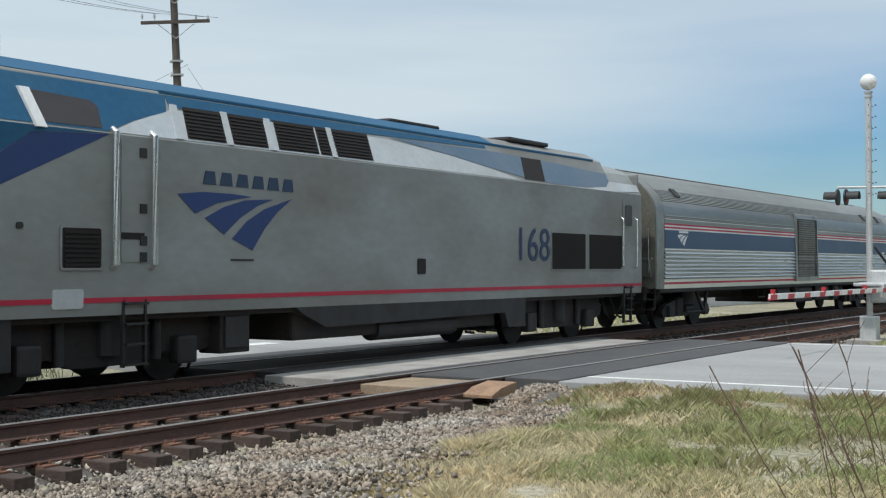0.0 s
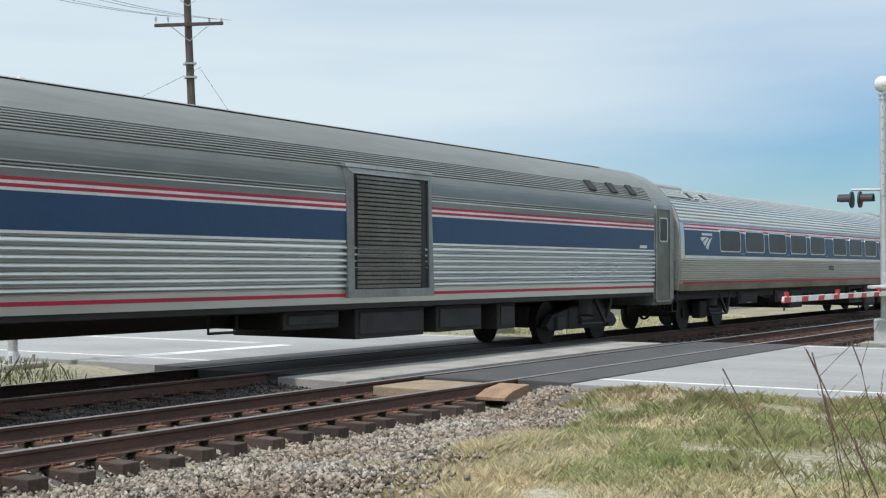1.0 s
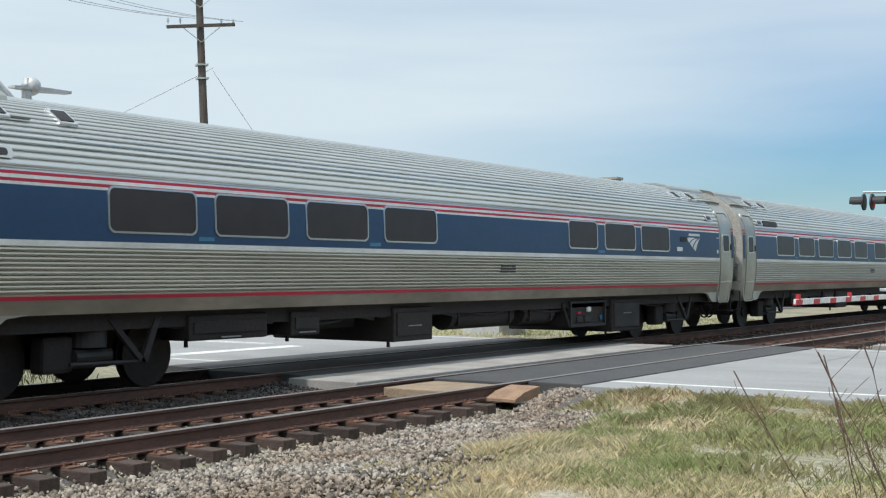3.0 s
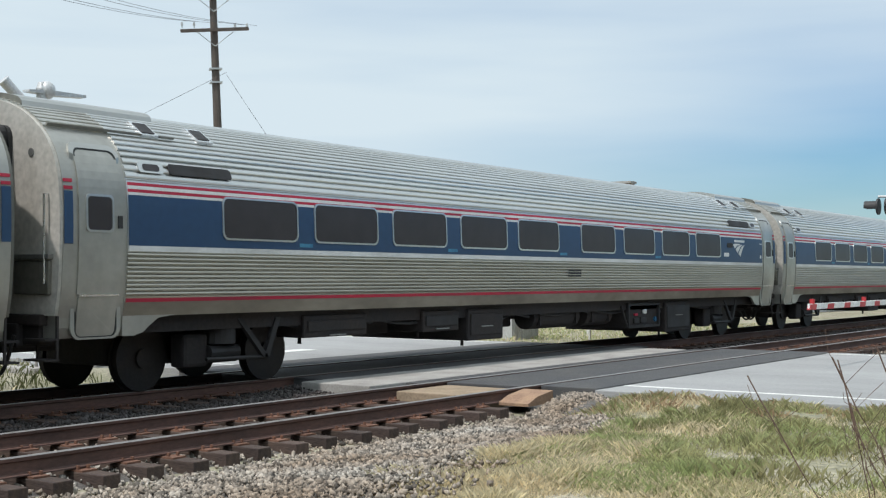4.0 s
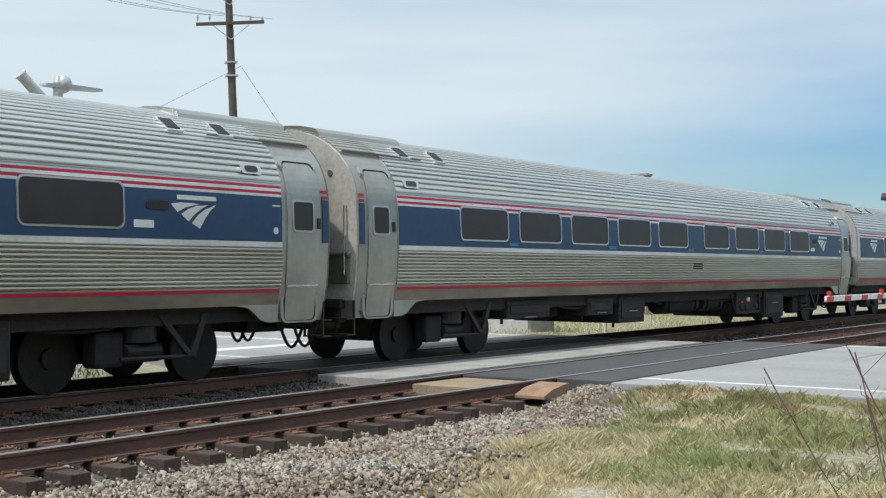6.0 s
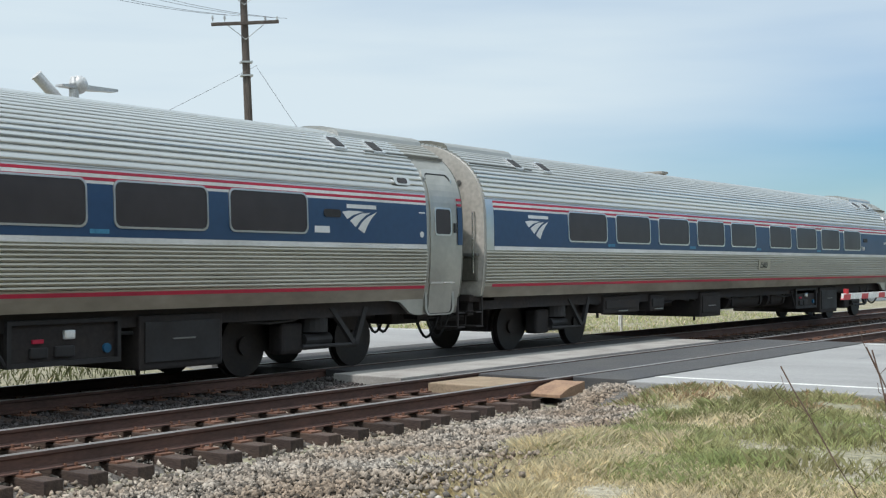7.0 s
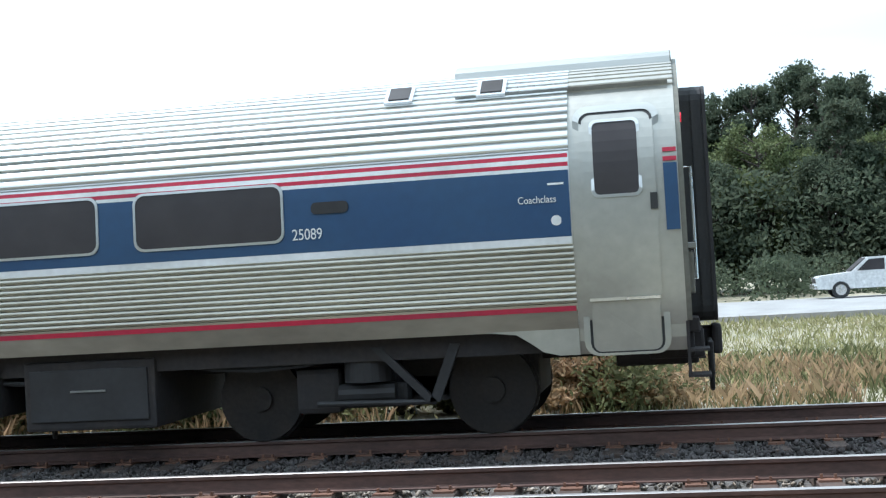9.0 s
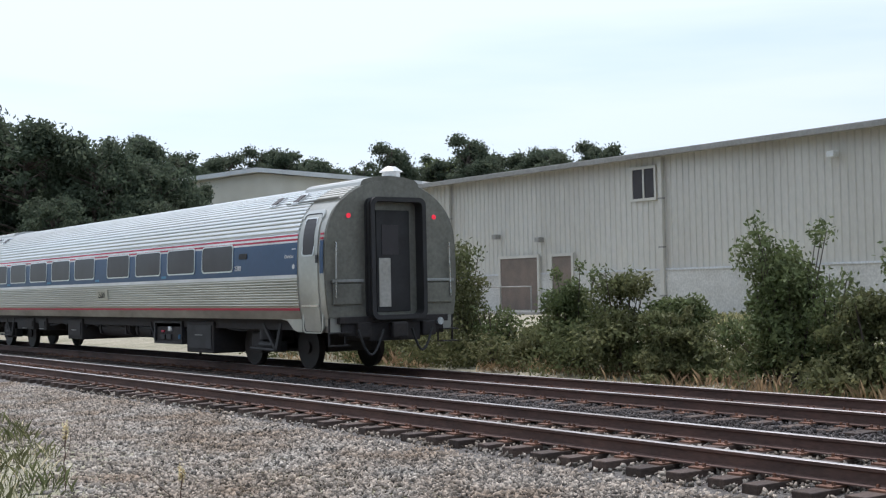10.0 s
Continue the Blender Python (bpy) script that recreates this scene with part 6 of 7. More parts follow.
def brick_building():
    b = root("brick_building", pose(0, 0, 0), "low building with a red brick side wall and beige painted front", "building")
    slope = -0.066
    xs, xe, yf = 48.0, 96.0, 23.2
    yb = 52.0
    front = [(xs + 0.4, yf), (xe, yf + slope * (xe - xs)), (xe, yb), (xs + 0.4, yb)]
    part("front_block", prism(bmesh.new(), front, "z", -0.4, 4.42), BEIGE, b, "beige painted front wall")
    ex = [(xs + 0.2, yf - 0.12), (xe, yf - 0.12 + slope * (xe - xs)), (xe, yf + 0.3 + slope * (xe - xs)), (xs + 0.2, yf + 0.3)]
    part("coping", prism(bmesh.new(), ex, "z", 4.42, 4.52), PALE_ROOF, b)
    part("brick_core", box(bmesh.new(), xs + 0.03, xs + 0.45, yf - 0.15, yb, -0.4, 5.42), MORTAR, b, "mortar behind the brick face")
    part("brick_coping", box(bmesh.new(), xs - 0.06, xs + 0.5, yf - 0.22, yb, 5.42, 5.52, 0.01), CONCRETE, b)
    rng = random.Random(8)
    vs, fs = [], []
    for r in range(76):
        z = -0.35 + r * 0.076
        y = yf - 0.15 + (0.11 if r % 2 else 0)
        while y < 44:
            d = rng.uniform(-0.006, 0.006)
            n = len(vs)
            vs += [(xs + d, y, z), (xs + d, y + 0.205, z), (xs + d, y + 0.205, z + 0.064), (xs + d, y, z + 0.064), (xs + 0.05, y, z), (xs + 0.05, y + 0.205, z), (xs + 0.05, y + 0.205, z + 0.064), (xs + 0.05, y, z + 0.064)]
            fs += [(n + 3, n + 2, n + 1, n), (n, n + 1, n + 5, n + 4), (n + 2, n + 3, n + 7, n + 6), (n + 1, n + 2, n + 6, n + 5), (n + 3, n, n + 4, n + 7)]
            y += 0.22
    tagged(part("bricks", (vs, fs), BRICK, b), "red and tan bricks of the side wall", kind="stuff")
    def on(u, v, q):
        return (u, yf + slope * (u - xs) - q, v)
    for x in (52.6, 55.8, 59.4, 70.0):
        bm = bmesh.new()
        prism(bm, [(x - 0.08, yf + slope * (x - xs)), (x + 0.08, yf + slope * (x - xs)), (x + 0.08, yf + slope * (x - xs) - 0.14), (x - 0.08, yf + slope * (x - xs) - 0.14)], "z", -0.3, 4.4)
        part("downpipe", bm, PALE_ROOF, b, "pale downpipe")
    for x0, x1, z0, z1 in ((51.3, 52.0, 1.35, 2.5), (57.5, 58.4, 1.3, 2.6), (62.5, 63.3, 1.2, 2.4), (70.5, 71.6, -0.2, 2.0), (66.5, 67.2, 1.2, 2.4)):
        f = part("window" if z0 > 0 else "door", ring_frame(bmesh.new(), [(x0, z0), (x1, z0), (x1, z1), (x0, z1)], [(x0 + 0.08, z0 + 0.08), (x1 - 0.08, z0 + 0.08), (x1 - 0.08, z1 - 0.08), (x0 + 0.08, z1 - 0.08)], on, -0.02, 0.07), BASE, b, "small dark window" if z0 > 0 else "dark door")
        bm = bmesh.new()
        vs4 = [bm.verts.new(on(u, v, 0.02)) for u, v in ((x0 + 0.06, z0 + 0.06), (x1 - 0.06, z0 + 0.06), (x1 - 0.06, z1 - 0.06), (x0 + 0.06, z1 - 0.06))]
        bm.faces.new(vs4)
        part("pane", bm, GLASS, f)
    base = [(58.9, yf + slope * 10.9 - 0.03), (xe, yf + slope * (xe - xs) - 0.03), (xe, yf + slope * (xe - xs) + 0.1), (58.9, yf + slope * 10.9 + 0.1)]
    part("painted_base", prism(bmesh.new(), base, "z", -0.3, 1.25), BASE, b, "pale blue-grey painted base")
    for x in (64, 69.5, 72, 80):
        bm = rod(bmesh.new(), (x, 24.5, 4.4), (x, 24.5, 4.95), 0.18, 12)
        rod(bm, (x, 24.5, 4.95), (x, 24.5, 5.15), 0.32, 12, 0.2)
        part("roof_vent", bm, ROOF, b, "round roof ventilator")
    part("roof_unit", box(bmesh.new(), 60, 61.8, 25, 26.5, 4.4, 4.95, 0.03), PALE_ROOF, b)
    w = root("white_shed", pose(0, 0, 0), "low white painted block building", "building")
    part("wall", box(bmesh.new(), 40.5, 47.6, 29.5, 40, -0.4, 2.7, 0.02), BASE, w)
    part("roof", box(bmesh.new(), 40.3, 47.8, 29.3, 40.2, 2.7, 2.86, 0.02), PALE_ROOF, w)


def bungalow():
    s = root("signal_cabinet", pose(31.2, 18.8, -0.3), "grey corrugated metal railway signal cabinet", "signal cabinet")
    pts = []
    for k in range(12):
        x = -0.72 + k * 0.12
        pts += [(x, -0.6), (x + 0.06, -0.6), (x + 0.075, -0.62), (x + 0.105, -0.62)]
    pts += [(0.72, -0.6), (0.72, 0.6), (-0.72, 0.6)]
    part("body", prism(bmesh.new(), pts, "z", 0.1, 2.25), ALU, s)
    part("roof", box(bmesh.new(), -0.85, 0.85, -0.75, 0.75, 2.25, 2.38, 0.03), ALU, s)
    part("base", box(bmesh.new(), -0.8, 0.8, -0.7, 0.7, -0.1, 0.1), CONCRETE, s)
    for k, (x, y) in enumerate(((32.2, 16.7), (36.5, 19.0))):
        m = root("marker_post", pose(x, y, -0.3), "slim white marker post in the grass", "post", "marker posts")
        part("post", box(bmesh.new(), -0.04, 0.04, -0.02, 0.02, 0, 1.15, 0.01), GATE_WHITE, m)
        part("reflector", box(bmesh.new(), -0.05, 0.05, -0.03, -0.02, 0.95, 1.1), GATE_RED, m)


def far_building():
    b = root("gabled_building", pose(-90.5, 46.5, 0.4, 0, 0, 28), "distant pale building with a white-edged low gable roof", "building")
    part("wall", prism(bmesh.new(), [(-14, 0), (14, 0), (14, 8.9), (0, 10.7), (-14, 10.0)], "y", 0, 30), BEIGE, b)
    part("roof", prism(bmesh.new(), [(-14.6, 9.95), (0, 10.75), (14.6, 8.85), (14.6, 9.2), (0, 11.1), (-14.6, 10.3)], "y", -0.6, 30), PALE_ROOF, b)
    bm = rod(bmesh.new(), (10, 3, 9.0), (10, 3, 10.4), 0.7, 14)
    rod(bm, (10, 3, 10.4), (10, 3, 10.8), 0.95, 14, 0.4)
    part("roof_vent", bm, PALE_ROOF, b, "round white roof vent")


warehouse()
fence()
brick_building()
bungalow()
far_building()
street = tagged(part("street", box(bmesh.new(), -30, 16.2, 43.5, 62, -0.5, -0.17), ROAD), "pale side street beyond the tracks", "road", kind="structure")
part("kerb", box(bmesh.new(), -30, 16.2, 43.3, 43.5, -0.5, -0.1), CONCRETE, street)


# ---- trees, bushes, grass, weeds ----
LEAF = surface("leaf_green", (0.12, 0.155, 0.065), (0.16, 0.18, 0.085), rough=0.6, coarse=0.4, fine=6, mix=0.5, bump=0, spread=0.15, island=0.4, through_light=0.35)
LEAF_DARK = surface("pine_green", (0.082, 0.108, 0.07), (0.11, 0.128, 0.085), rough=0.7, coarse=0.15, fine=4, mix=0.5, bump=0, spread=0.12, island=0.22, through_light=0.5)
LEAF_OLIVE = surface("olive_leaf", (0.12, 0.138, 0.062), (0.165, 0.162, 0.08), rough=0.65, coarse=0.6, fine=6, mix=0.5, bump=0, spread=0.15, island=0.4, through_light=0.4)
BARK = surface("bark", (0.1, 0.08, 0.065), (0.07, 0.055, 0.045), rough=0.9, coarse=3, fine=25, bump=0.4)
WEED = surface("weedy_green", (0.28, 0.275, 0.13), (0.37, 0.34, 0.185), rough=0.75, coarse=0.9, fine=5, mix=0.5, bump=0, spread=0.15, island=0.35, through_light=0.5)
GRASS = surface("green_grass", (0.38, 0.43, 0.19), (0.5, 0.49, 0.26), rough=0.7, coarse=0.7, fine=5, mix=0.5, bump=0, spread=0.15, island=0.35, through_light=0.5)
STRAW = surface("dry_grass", (0.74, 0.64, 0.45), (0.66, 0.58, 0.37), rough=0.8, coarse=0.8, fine=5, mix=0.5, bump=0, spread=0.15, island=0.35, through_light=0.45)
RUSSET = surface("russet_weed", (0.44, 0.3, 0.19), (0.36, 0.27, 0.15), rough=0.8, coarse=1.2, fine=5, mix=0.5, bump=0, spread=0.15, island=0.4, through_light=0.4)
TWIG = surface("dry_twig", (0.1, 0.06, 0.045), (0.15, 0.1, 0.075), rough=0.85, coarse=8, fine=40)


for leaf in (LEAF, LEAF_DARK, WEED, LEAF_OLIVE, RUSSET, GRASS, STRAW):
    leaf.node_tree.nodes["Principled BSDF"].inputs["Specular IOR Level"].default_value = 0.12


def quads(name, pts, material, parent=None, label=""):
    """Many four-cornered leaves in one mesh: pts is (n, 4, 3)."""
    n = len(pts)
    me = bpy.data.meshes.new(name)
    me.vertices.add(n * 4)
    me.vertices.foreach_set("co", np.ascontiguousarray(pts, dtype=np.float32).reshape(-1))
    me.loops.add(n * 4)
    me.loops.foreach_set("vertex_index", np.arange(n * 4, dtype=np.int32))
    me.polygons.add(n)
    me.polygons.foreach_set("loop_start", np.arange(0, n * 4, 4, dtype=np.int32))
    me.update(calc_edges=True)
    me.materials.append(material)
    ob = new(name, me)
    if parent:
        ob.parent = parent
    if label:
        ob["label"] = label
    return ob


def leaves(blobs, n, size, rng, loose=0.2):
    """Leaves strewn through balls (x, y, z, rx, rz), thicker towards their skins."""
    b = np.array(blobs, dtype=float)
    vol = b[:, 3] ** 2 * b[:, 4]
    pick = rng.choice(len(b), n, p=vol / vol.sum())
    d = rng.normal(size=(n, 3))
    d /= np.linalg.norm(d, axis=1, keepdims=True)
    r = rng.uniform(0.25, 1.0, n) ** 0.45 * rng.normal(1.0, loose, n)
    p = b[pick, :3] + d * r[:, None] * np.stack([b[pick, 3], b[pick, 3], b[pick, 4]], 1)
    u = rng.normal(size=(n, 3))
    u /= np.linalg.norm(u, axis=1, keepdims=True)
    v = np.cross(u, rng.normal(size=(n, 3)))
    v /= np.linalg.norm(v, axis=1, keepdims=True)
    s = size * rng.uniform(0.6, 1.4, (n, 1))
    return np.stack([p - u * s, p + v * s * 0.45, p + u * s, p - v * s * 0.45], 1)


def tree(seed, h, material, pine, n=17000, size=0.16):
    rng = np.random.default_rng(seed)
    t = root("tree", pose(0, 0, 0), "tall dark pine tree with a ragged crown" if pine else "broad leafy green tree with an uneven crown", "tree", "trees")
    top = h * (0.97 if pine else 0.8)
    bm = bmesh.new()
    pts = [(rng.normal(0, 0.03) * k, rng.normal(0, 0.03) * k, top * k / 6) for k in range(7)]
    for k in range(6):
        rod(bm, pts[k], pts[k + 1], h * 0.017 * (1 - k / 7.5), 8, h * 0.017 * (1 - (k + 1) / 7.5))
    blobs = []
    for k in range(84 if pine else 76):
        f = rng.uniform(0.16, 0.98) if pine else rng.uniform(0.12, 0.9)
        a = rng.uniform(0, 6.28)
        reach = h * (0.2 * (1.05 - f) + 0.05) if pine else h * 0.26 * math.sin(math.pi * min(1.0, f * 0.95)) * rng.uniform(0.6, 1.1)
        c = (reach * math.cos(a), reach * math.sin(a), f * h)
        rr = h * rng.uniform(0.03, 0.075) * (0.75 if pine else 1.05)
        blobs.append((*c, rr, rr * 0.72))
        rod(bm, (0, 0, max(0.1, f - 0.08) * h), c, h * 0.005, 5, h * 0.002)
    part("trunk", bm, BARK, t)
    quads("crown", leaves(blobs, n, size, rng, 0.36), material, t)
    return t


def plant_trees():
    kinds = [tree(1, 15.5, LEAF_DARK, True), tree(2, 16.5, LEAF_DARK, True), tree(3, 14.5, LEAF, False), tree(4, 13.0, LEAF_DARK, False), tree(5, 17.0, LEAF_DARK, True, 17000)]
    rng = random.Random(5)
    spots = []
    for k in range(34):                                    # the wood beyond the side street
        spots.append((-14 + k * 1.7 + rng.uniform(-1, 1), 84 + rng.uniform(-3, 5), rng.uniform(0.68, 0.86), (0, 1, 4, 2, 3)))
    for k in range(26):
        spots.append((-18 + k * 2.4 + rng.uniform(-1, 1), 92 + rng.uniform(-2, 6), rng.uniform(0.82, 0.97), (0, 1, 4)))
    for k in range(104):                                   # the far wood to the north-west
        a, d = radians(47.5 + k * 0.29), 142 + rng.uniform(-8, 10)
        spots.append((-d * math.sin(a), d * math.cos(a), rng.uniform(0.94, 1.07), (0, 1, 3, 4, 4, 0)))
    spots.append((-121, 86, 1.36, (2,)))
    for k in range(26):                                    # along the line to the west
        spots.append((-76 - k * 2.2 + rng.uniform(-2, 2), 29 + 0.25 * k + rng.uniform(-3, 5), rng.uniform(0.58, 0.88), (3, 4, 3, 0)))
    for x, y, s in ((-76, 19.6, 1.08), (-72.5, 22.5, 1.04), (-75, 24.5, 0.93), (-70, 25.6, 0.86), (-73, 28.2, 0.8), (-70, 29.4, 0.74), (-66, 21.8, 0.6), (-67, 27.6, 0.56), (-70.5, 30.8, 0.66), (-64, 24.5, 0.5)):
        spots.append((x, y, s, (3,)))
    spots.append((-72.5, 32.8, 0.56, (0,)))
    for k in range(60):                                    # unseen row behind the camera, added to darken reflections in the train
        spots.append((-95 + k * 3.4 + rng.uniform(-1.5, 1.5), -66 + rng.uniform(-6, 5), rng.uniform(1.5, 1.9), (2, 3, 0)))
    for x, y, s, which in spots:
        o = copy_thing(kinds[rng.choice(which)], pose(0, 0, 0))
        o.matrix_basis = pose(x, y, -0.35, 0, 0, rng.uniform(0, 360)) @ Matrix.Diagonal((s, s, s * rng.uniform(0.92, 1.08), 1))
    for k, o in enumerate(kinds):
        o.matrix_basis = pose(-112 - 6 * k, -70, -0.3)


def bush(x, y, w, h, seed, material, label, n=2200, size=0.07):
    rng = np.random.default_rng(seed)
    z = ground_z(x, y)
    b = root("bush", pose(x, y, z), label, "bush", "bushes on the bank")
    blobs = []
    for k in range(20):
        f = rng.uniform(0.08, 0.95)
        a, q = rng.uniform(0, 6.28), rng.uniform(0, 0.62) * w * (1.1 - 0.6 * f)
        blobs.append((q * math.cos(a), q * math.sin(a), f * h * 0.92, w * rng.uniform(0.14, 0.26), h * rng.uniform(0.09, 0.16)))
    for k in range(5):                                     # shoots that stand out of the top
        a = rng.uniform(0, 6.28)
        blobs.append((0.3 * w * math.cos(a), 0.3 * w * math.sin(a), h * rng.uniform(0.86, 0.98), w * 0.09, h * 0.08))
    bm = bmesh.new()
    for c in blobs:
        rod(bm, (0, 0, 0), c[:3], 0.022, 5, 0.008)
    part("woody_base", bm, BARK, b)
    quads("foliage", leaves(blobs, n, size, rng), material, b)


def bushes():
    for k, (x, y, w, h, m) in enumerate((
            (-15.2, 18.4, 2.1, 3.1, 0), (-13.4, 18.2, 1.5, 1.7, 1), (-12.5, 18.3, 1.8, 2.5, 0), (-10.9, 18.1, 1.7, 2.0, 0), (-9.1, 18.2, 1.9, 2.1, 0), (-7.2, 18.2, 1.9, 2.1, 0), (-18.3, 18.3, 1.5, 1.4, 1), (-5.6, 18.3, 1.5, 1.3, 2), (-4.1, 18.3, 1.6, 1.4, 1), (-2.7, 18.4, 1.8, 1.7, 1), (-1.2, 18.2, 1.5, 0.9, 2),
            (-18.6, 18.9, 1.7, 1.6, 0), (-20.0, 18.7, 1.8, 2.2, 1), (-21.6, 18.8, 1.5, 2.4, 0), (-26.0, 18.8, 1.8, 3.0, 1), (-24.6, 18.8, 1.4, 1.4, 0),
            (-23.3, 19.0, 1.5, 0.9, 1), (-28, 19.6, 2.6, 2.0, 1), (-31.5, 20.0, 2.8, 2.3, 0), (-11.9, 19.2, 2.2, 2.1, 0), (-9.6, 19.0, 2.0, 2.2, 1), (-7.4, 19.6, 1.8, 1.9, 0),
            (-35, 20, 3.0, 2.6, 1), (-13.2, 21.5, 2.0, 1.6, 1), (-18.0, 18.2, 1.6, 1.1, 1), (-4.9, 20.5, 1.5, 1.3, 2), (-1.8, 21.0, 1.6, 1.2, 2), (-6.1, 18.9, 1.4, 1.2, 2), (-41, 21, 3.5, 2.8, 0), (8.2, 19.5, 1.0, 0.9, 1), (-5.6, 47, 4.0, 3.4, 0), (11.4, 19.8, 0.9, 1.0, 1), (-15.8, 18.6, 1.5, 2.5, 0), (-14.5, 18.5, 1.3, 2.2, 0))):
        bush(x, y, w, h, 20 + k, (LEAF, LEAF_OLIVE, RUSSET)[m], ("dense green bush on the bank", "olive green bush overgrown with vine", "russet and green weed clump")[m], 7800 if w > 1.4 else 2600, 0.04 + 0.006 * w)


def blades(name, areas, material, label, seed):
    """Grass: areas of (count, x0, x1, y0, y1, height, width, keep)."""
    rng = np.random.default_rng(seed)
    out = []
    for n, x0, x1, y0, y1, h, w, keep in areas:
        x, y = rng.uniform(x0, x1, n), rng.uniform(y0, y1, n)
        ok = np.array([keep(a, b) for a, b in zip(x, y)])
        x, y = x[ok], y[ok]
        z = np.array([ground_z(a, b) for a, b in zip(x, y)]) - 0.02
        n = len(x)
        a, t = rng.uniform(0, 6.28, n), rng.normal(0, 0.36 if h < 0.18 else 0.28, (n, 2))
        hh = h * rng.uniform(0.35, 1.25, n) * np.array([0.75 + 0.9 * noise.noise(Vector((p * 1.3, q * 1.3, 7))) for p, q in zip(x, y)])
        p = np.stack([x, y, z], 1)
        side = np.stack([np.cos(a), np.sin(a), np.zeros(n)], 1) * w
        mid = p + np.stack([t[:, 0] * hh * 0.4, t[:, 1] * hh * 0.4, hh * 0.6], 1)
        tip = p + np.stack([t[:, 0] * hh * 1.2, t[:, 1] * hh * 1.2, hh], 1)
        out.append(np.stack([p - side, p + side, mid + side * 0.7, tip], 1))
    tagged(quads(name, np.concatenate(out), material), label, "grass", kind="stuff")


def clump(x, y, f, cut, seed):
    return noise.noise(Vector((x * f, y * f, seed))) > cut


def off_road(x, y):
    return not (15.3 < x < 28.2)


def grass():
    near = lambda x, y: y < ballast_edge(x) + 0.2 + 0.9 * noise.noise(Vector((x * 1.4, y * 1.4, 4))) and x < 16.62
    far = lambda x, y: off_road(x, y) and not (-30 < x < 16.3 and 43.2 < y < 62)
    blades("green_grass", (
        (48000, 10.0, 16.7, 2, 9.2, 0.12, 0.0042, lambda x, y: near(x, y) and clump(x, y, 0.7, -0.12, 0)),
        (15000, 10.0, 14.2, 4.6, 6.4, 0.14, 0.0042, lambda x, y: near(x, y) and clump(x, y, 0.5, -0.3, 8)),
        (9000, 28.2, 50, 16.5, 24, 0.12, 0.014, far), (5000, 28.2, 40, 4, 7.3, 0.15, 0.01, far)), GRASS, "short green grass in patches", 1)
    rough = lambda x, y: near(x, y) and clump(x, y, 1.1, 0.02, 11)
    blades("weed_tufts", ((14000, 12.6, 16.6, 5.6, 8.6, 0.15, 0.0042, rough), (6000, 8.6, 12.6, 5.8, 7.2, 0.14, 0.004, rough), (34000, -30, 16, 17.2, 43, 0.22, 0.01, lambda x, y: far(x, y) and clump(x, y, 0.25, -0.1, 2)), (40000, -30, 16, 19.5, 43, 0.22, 0.018, far), (12000, 9.4, 16.6, 1.5, 5.6, 0.14, 0.0042, near)), WEED, "rough olive weed tufts among the grass", 12)
    blades("bank_grass", ((17000, -1.5, 15, 16.9, 27, 0.24, 0.009, far), (9000, -24, -8, 2.5, 6.6, 0.2, 0.005, lambda x, y: y < ballast_edge(x) - 0.05)), LEAF_OLIVE, "rough olive grass and weeds on the bank", 6)
    blades("dry_grass", (
        (78000, 6, 16.7, 2, 9.2, 0.12, 0.0042, lambda x, y: near(x, y) and (y > 5.2 or clump(x, y, 0.9, 0.15, 13)) and (clump(x, y, 0.6, -0.15, 9) or x < 10.6)),
        (24000, 8.6, 12.0, 5.4, 7.1, 0.16, 0.0042, near),
        (46000, 7, 10.8, 2, 7.0, 0.13, 0.0042, near),
        (1200, -22, -8, 2.5, 6.6, 0.16, 0.006, lambda x, y: y < ballast_edge(x) - 0.1),
        (3000, -30, 16, 17.0, 43, 0.2, 0.009, lambda x, y: far(x, y) and clump(x, y, 0.3, -0.05, 7)),
        (3000, 28.2, 50, 15.8, 23, 0.14, 0.012, far)), STRAW, "dry straw-coloured grass", 2)
    blades("russet_weeds", (
        (13000, -10, 5, 17.2, 24, 0.36, 0.009, lambda x, y: clump(x, y, 0.45, -0.05, 3)),
        (6000, -32, -9, 17.0, 19.0, 0.32, 0.009, lambda x, y: clump(x, y, 0.5, 0.0, 5)),
        (5000, 14.8, 16.6, 2, 8.6, 0.14, 0.006, lambda x, y: near(x, y) and clump(x, y, 0.8, -0.1, 6))), RUSSET, "russet dead weeds", 3)


def stalk(parent, pts, r, rng, twigs=5):
    pts = [Vector(p) for p in pts]
    n = 9
    line = []
    for i in range(n):
        t = i / (n - 1) * (len(pts) - 1)
        k = min(int(t), len(pts) - 2)
        line.append(pts[k].lerp(pts[k + 1], t - k) + Vector((rng.uniform(-1, 1), rng.uniform(-1, 1), 0)) * 0.012)
    bm, side = pipe(bmesh.new(), line, r * 0.62, 6), []
    for k in range(twigs):
        i = rng.randrange(3, n - 1)
        d = Vector((rng.uniform(-1, 1), rng.uniform(-1, 1), rng.uniform(0.3, 1.1))).normalized() * rng.uniform(0.1, 0.3)
        side.append((line[i], line[i] + d, line[i] + d * 1.5 + Vector((0.03, -0.03, 0.03))))
    stem = part("stem", bm, TWIG, parent)
    for p, q, e in side:
        part("twig", pipe(bmesh.new(), [p, q, e], r * 0.25, 5), TWIG, stem)


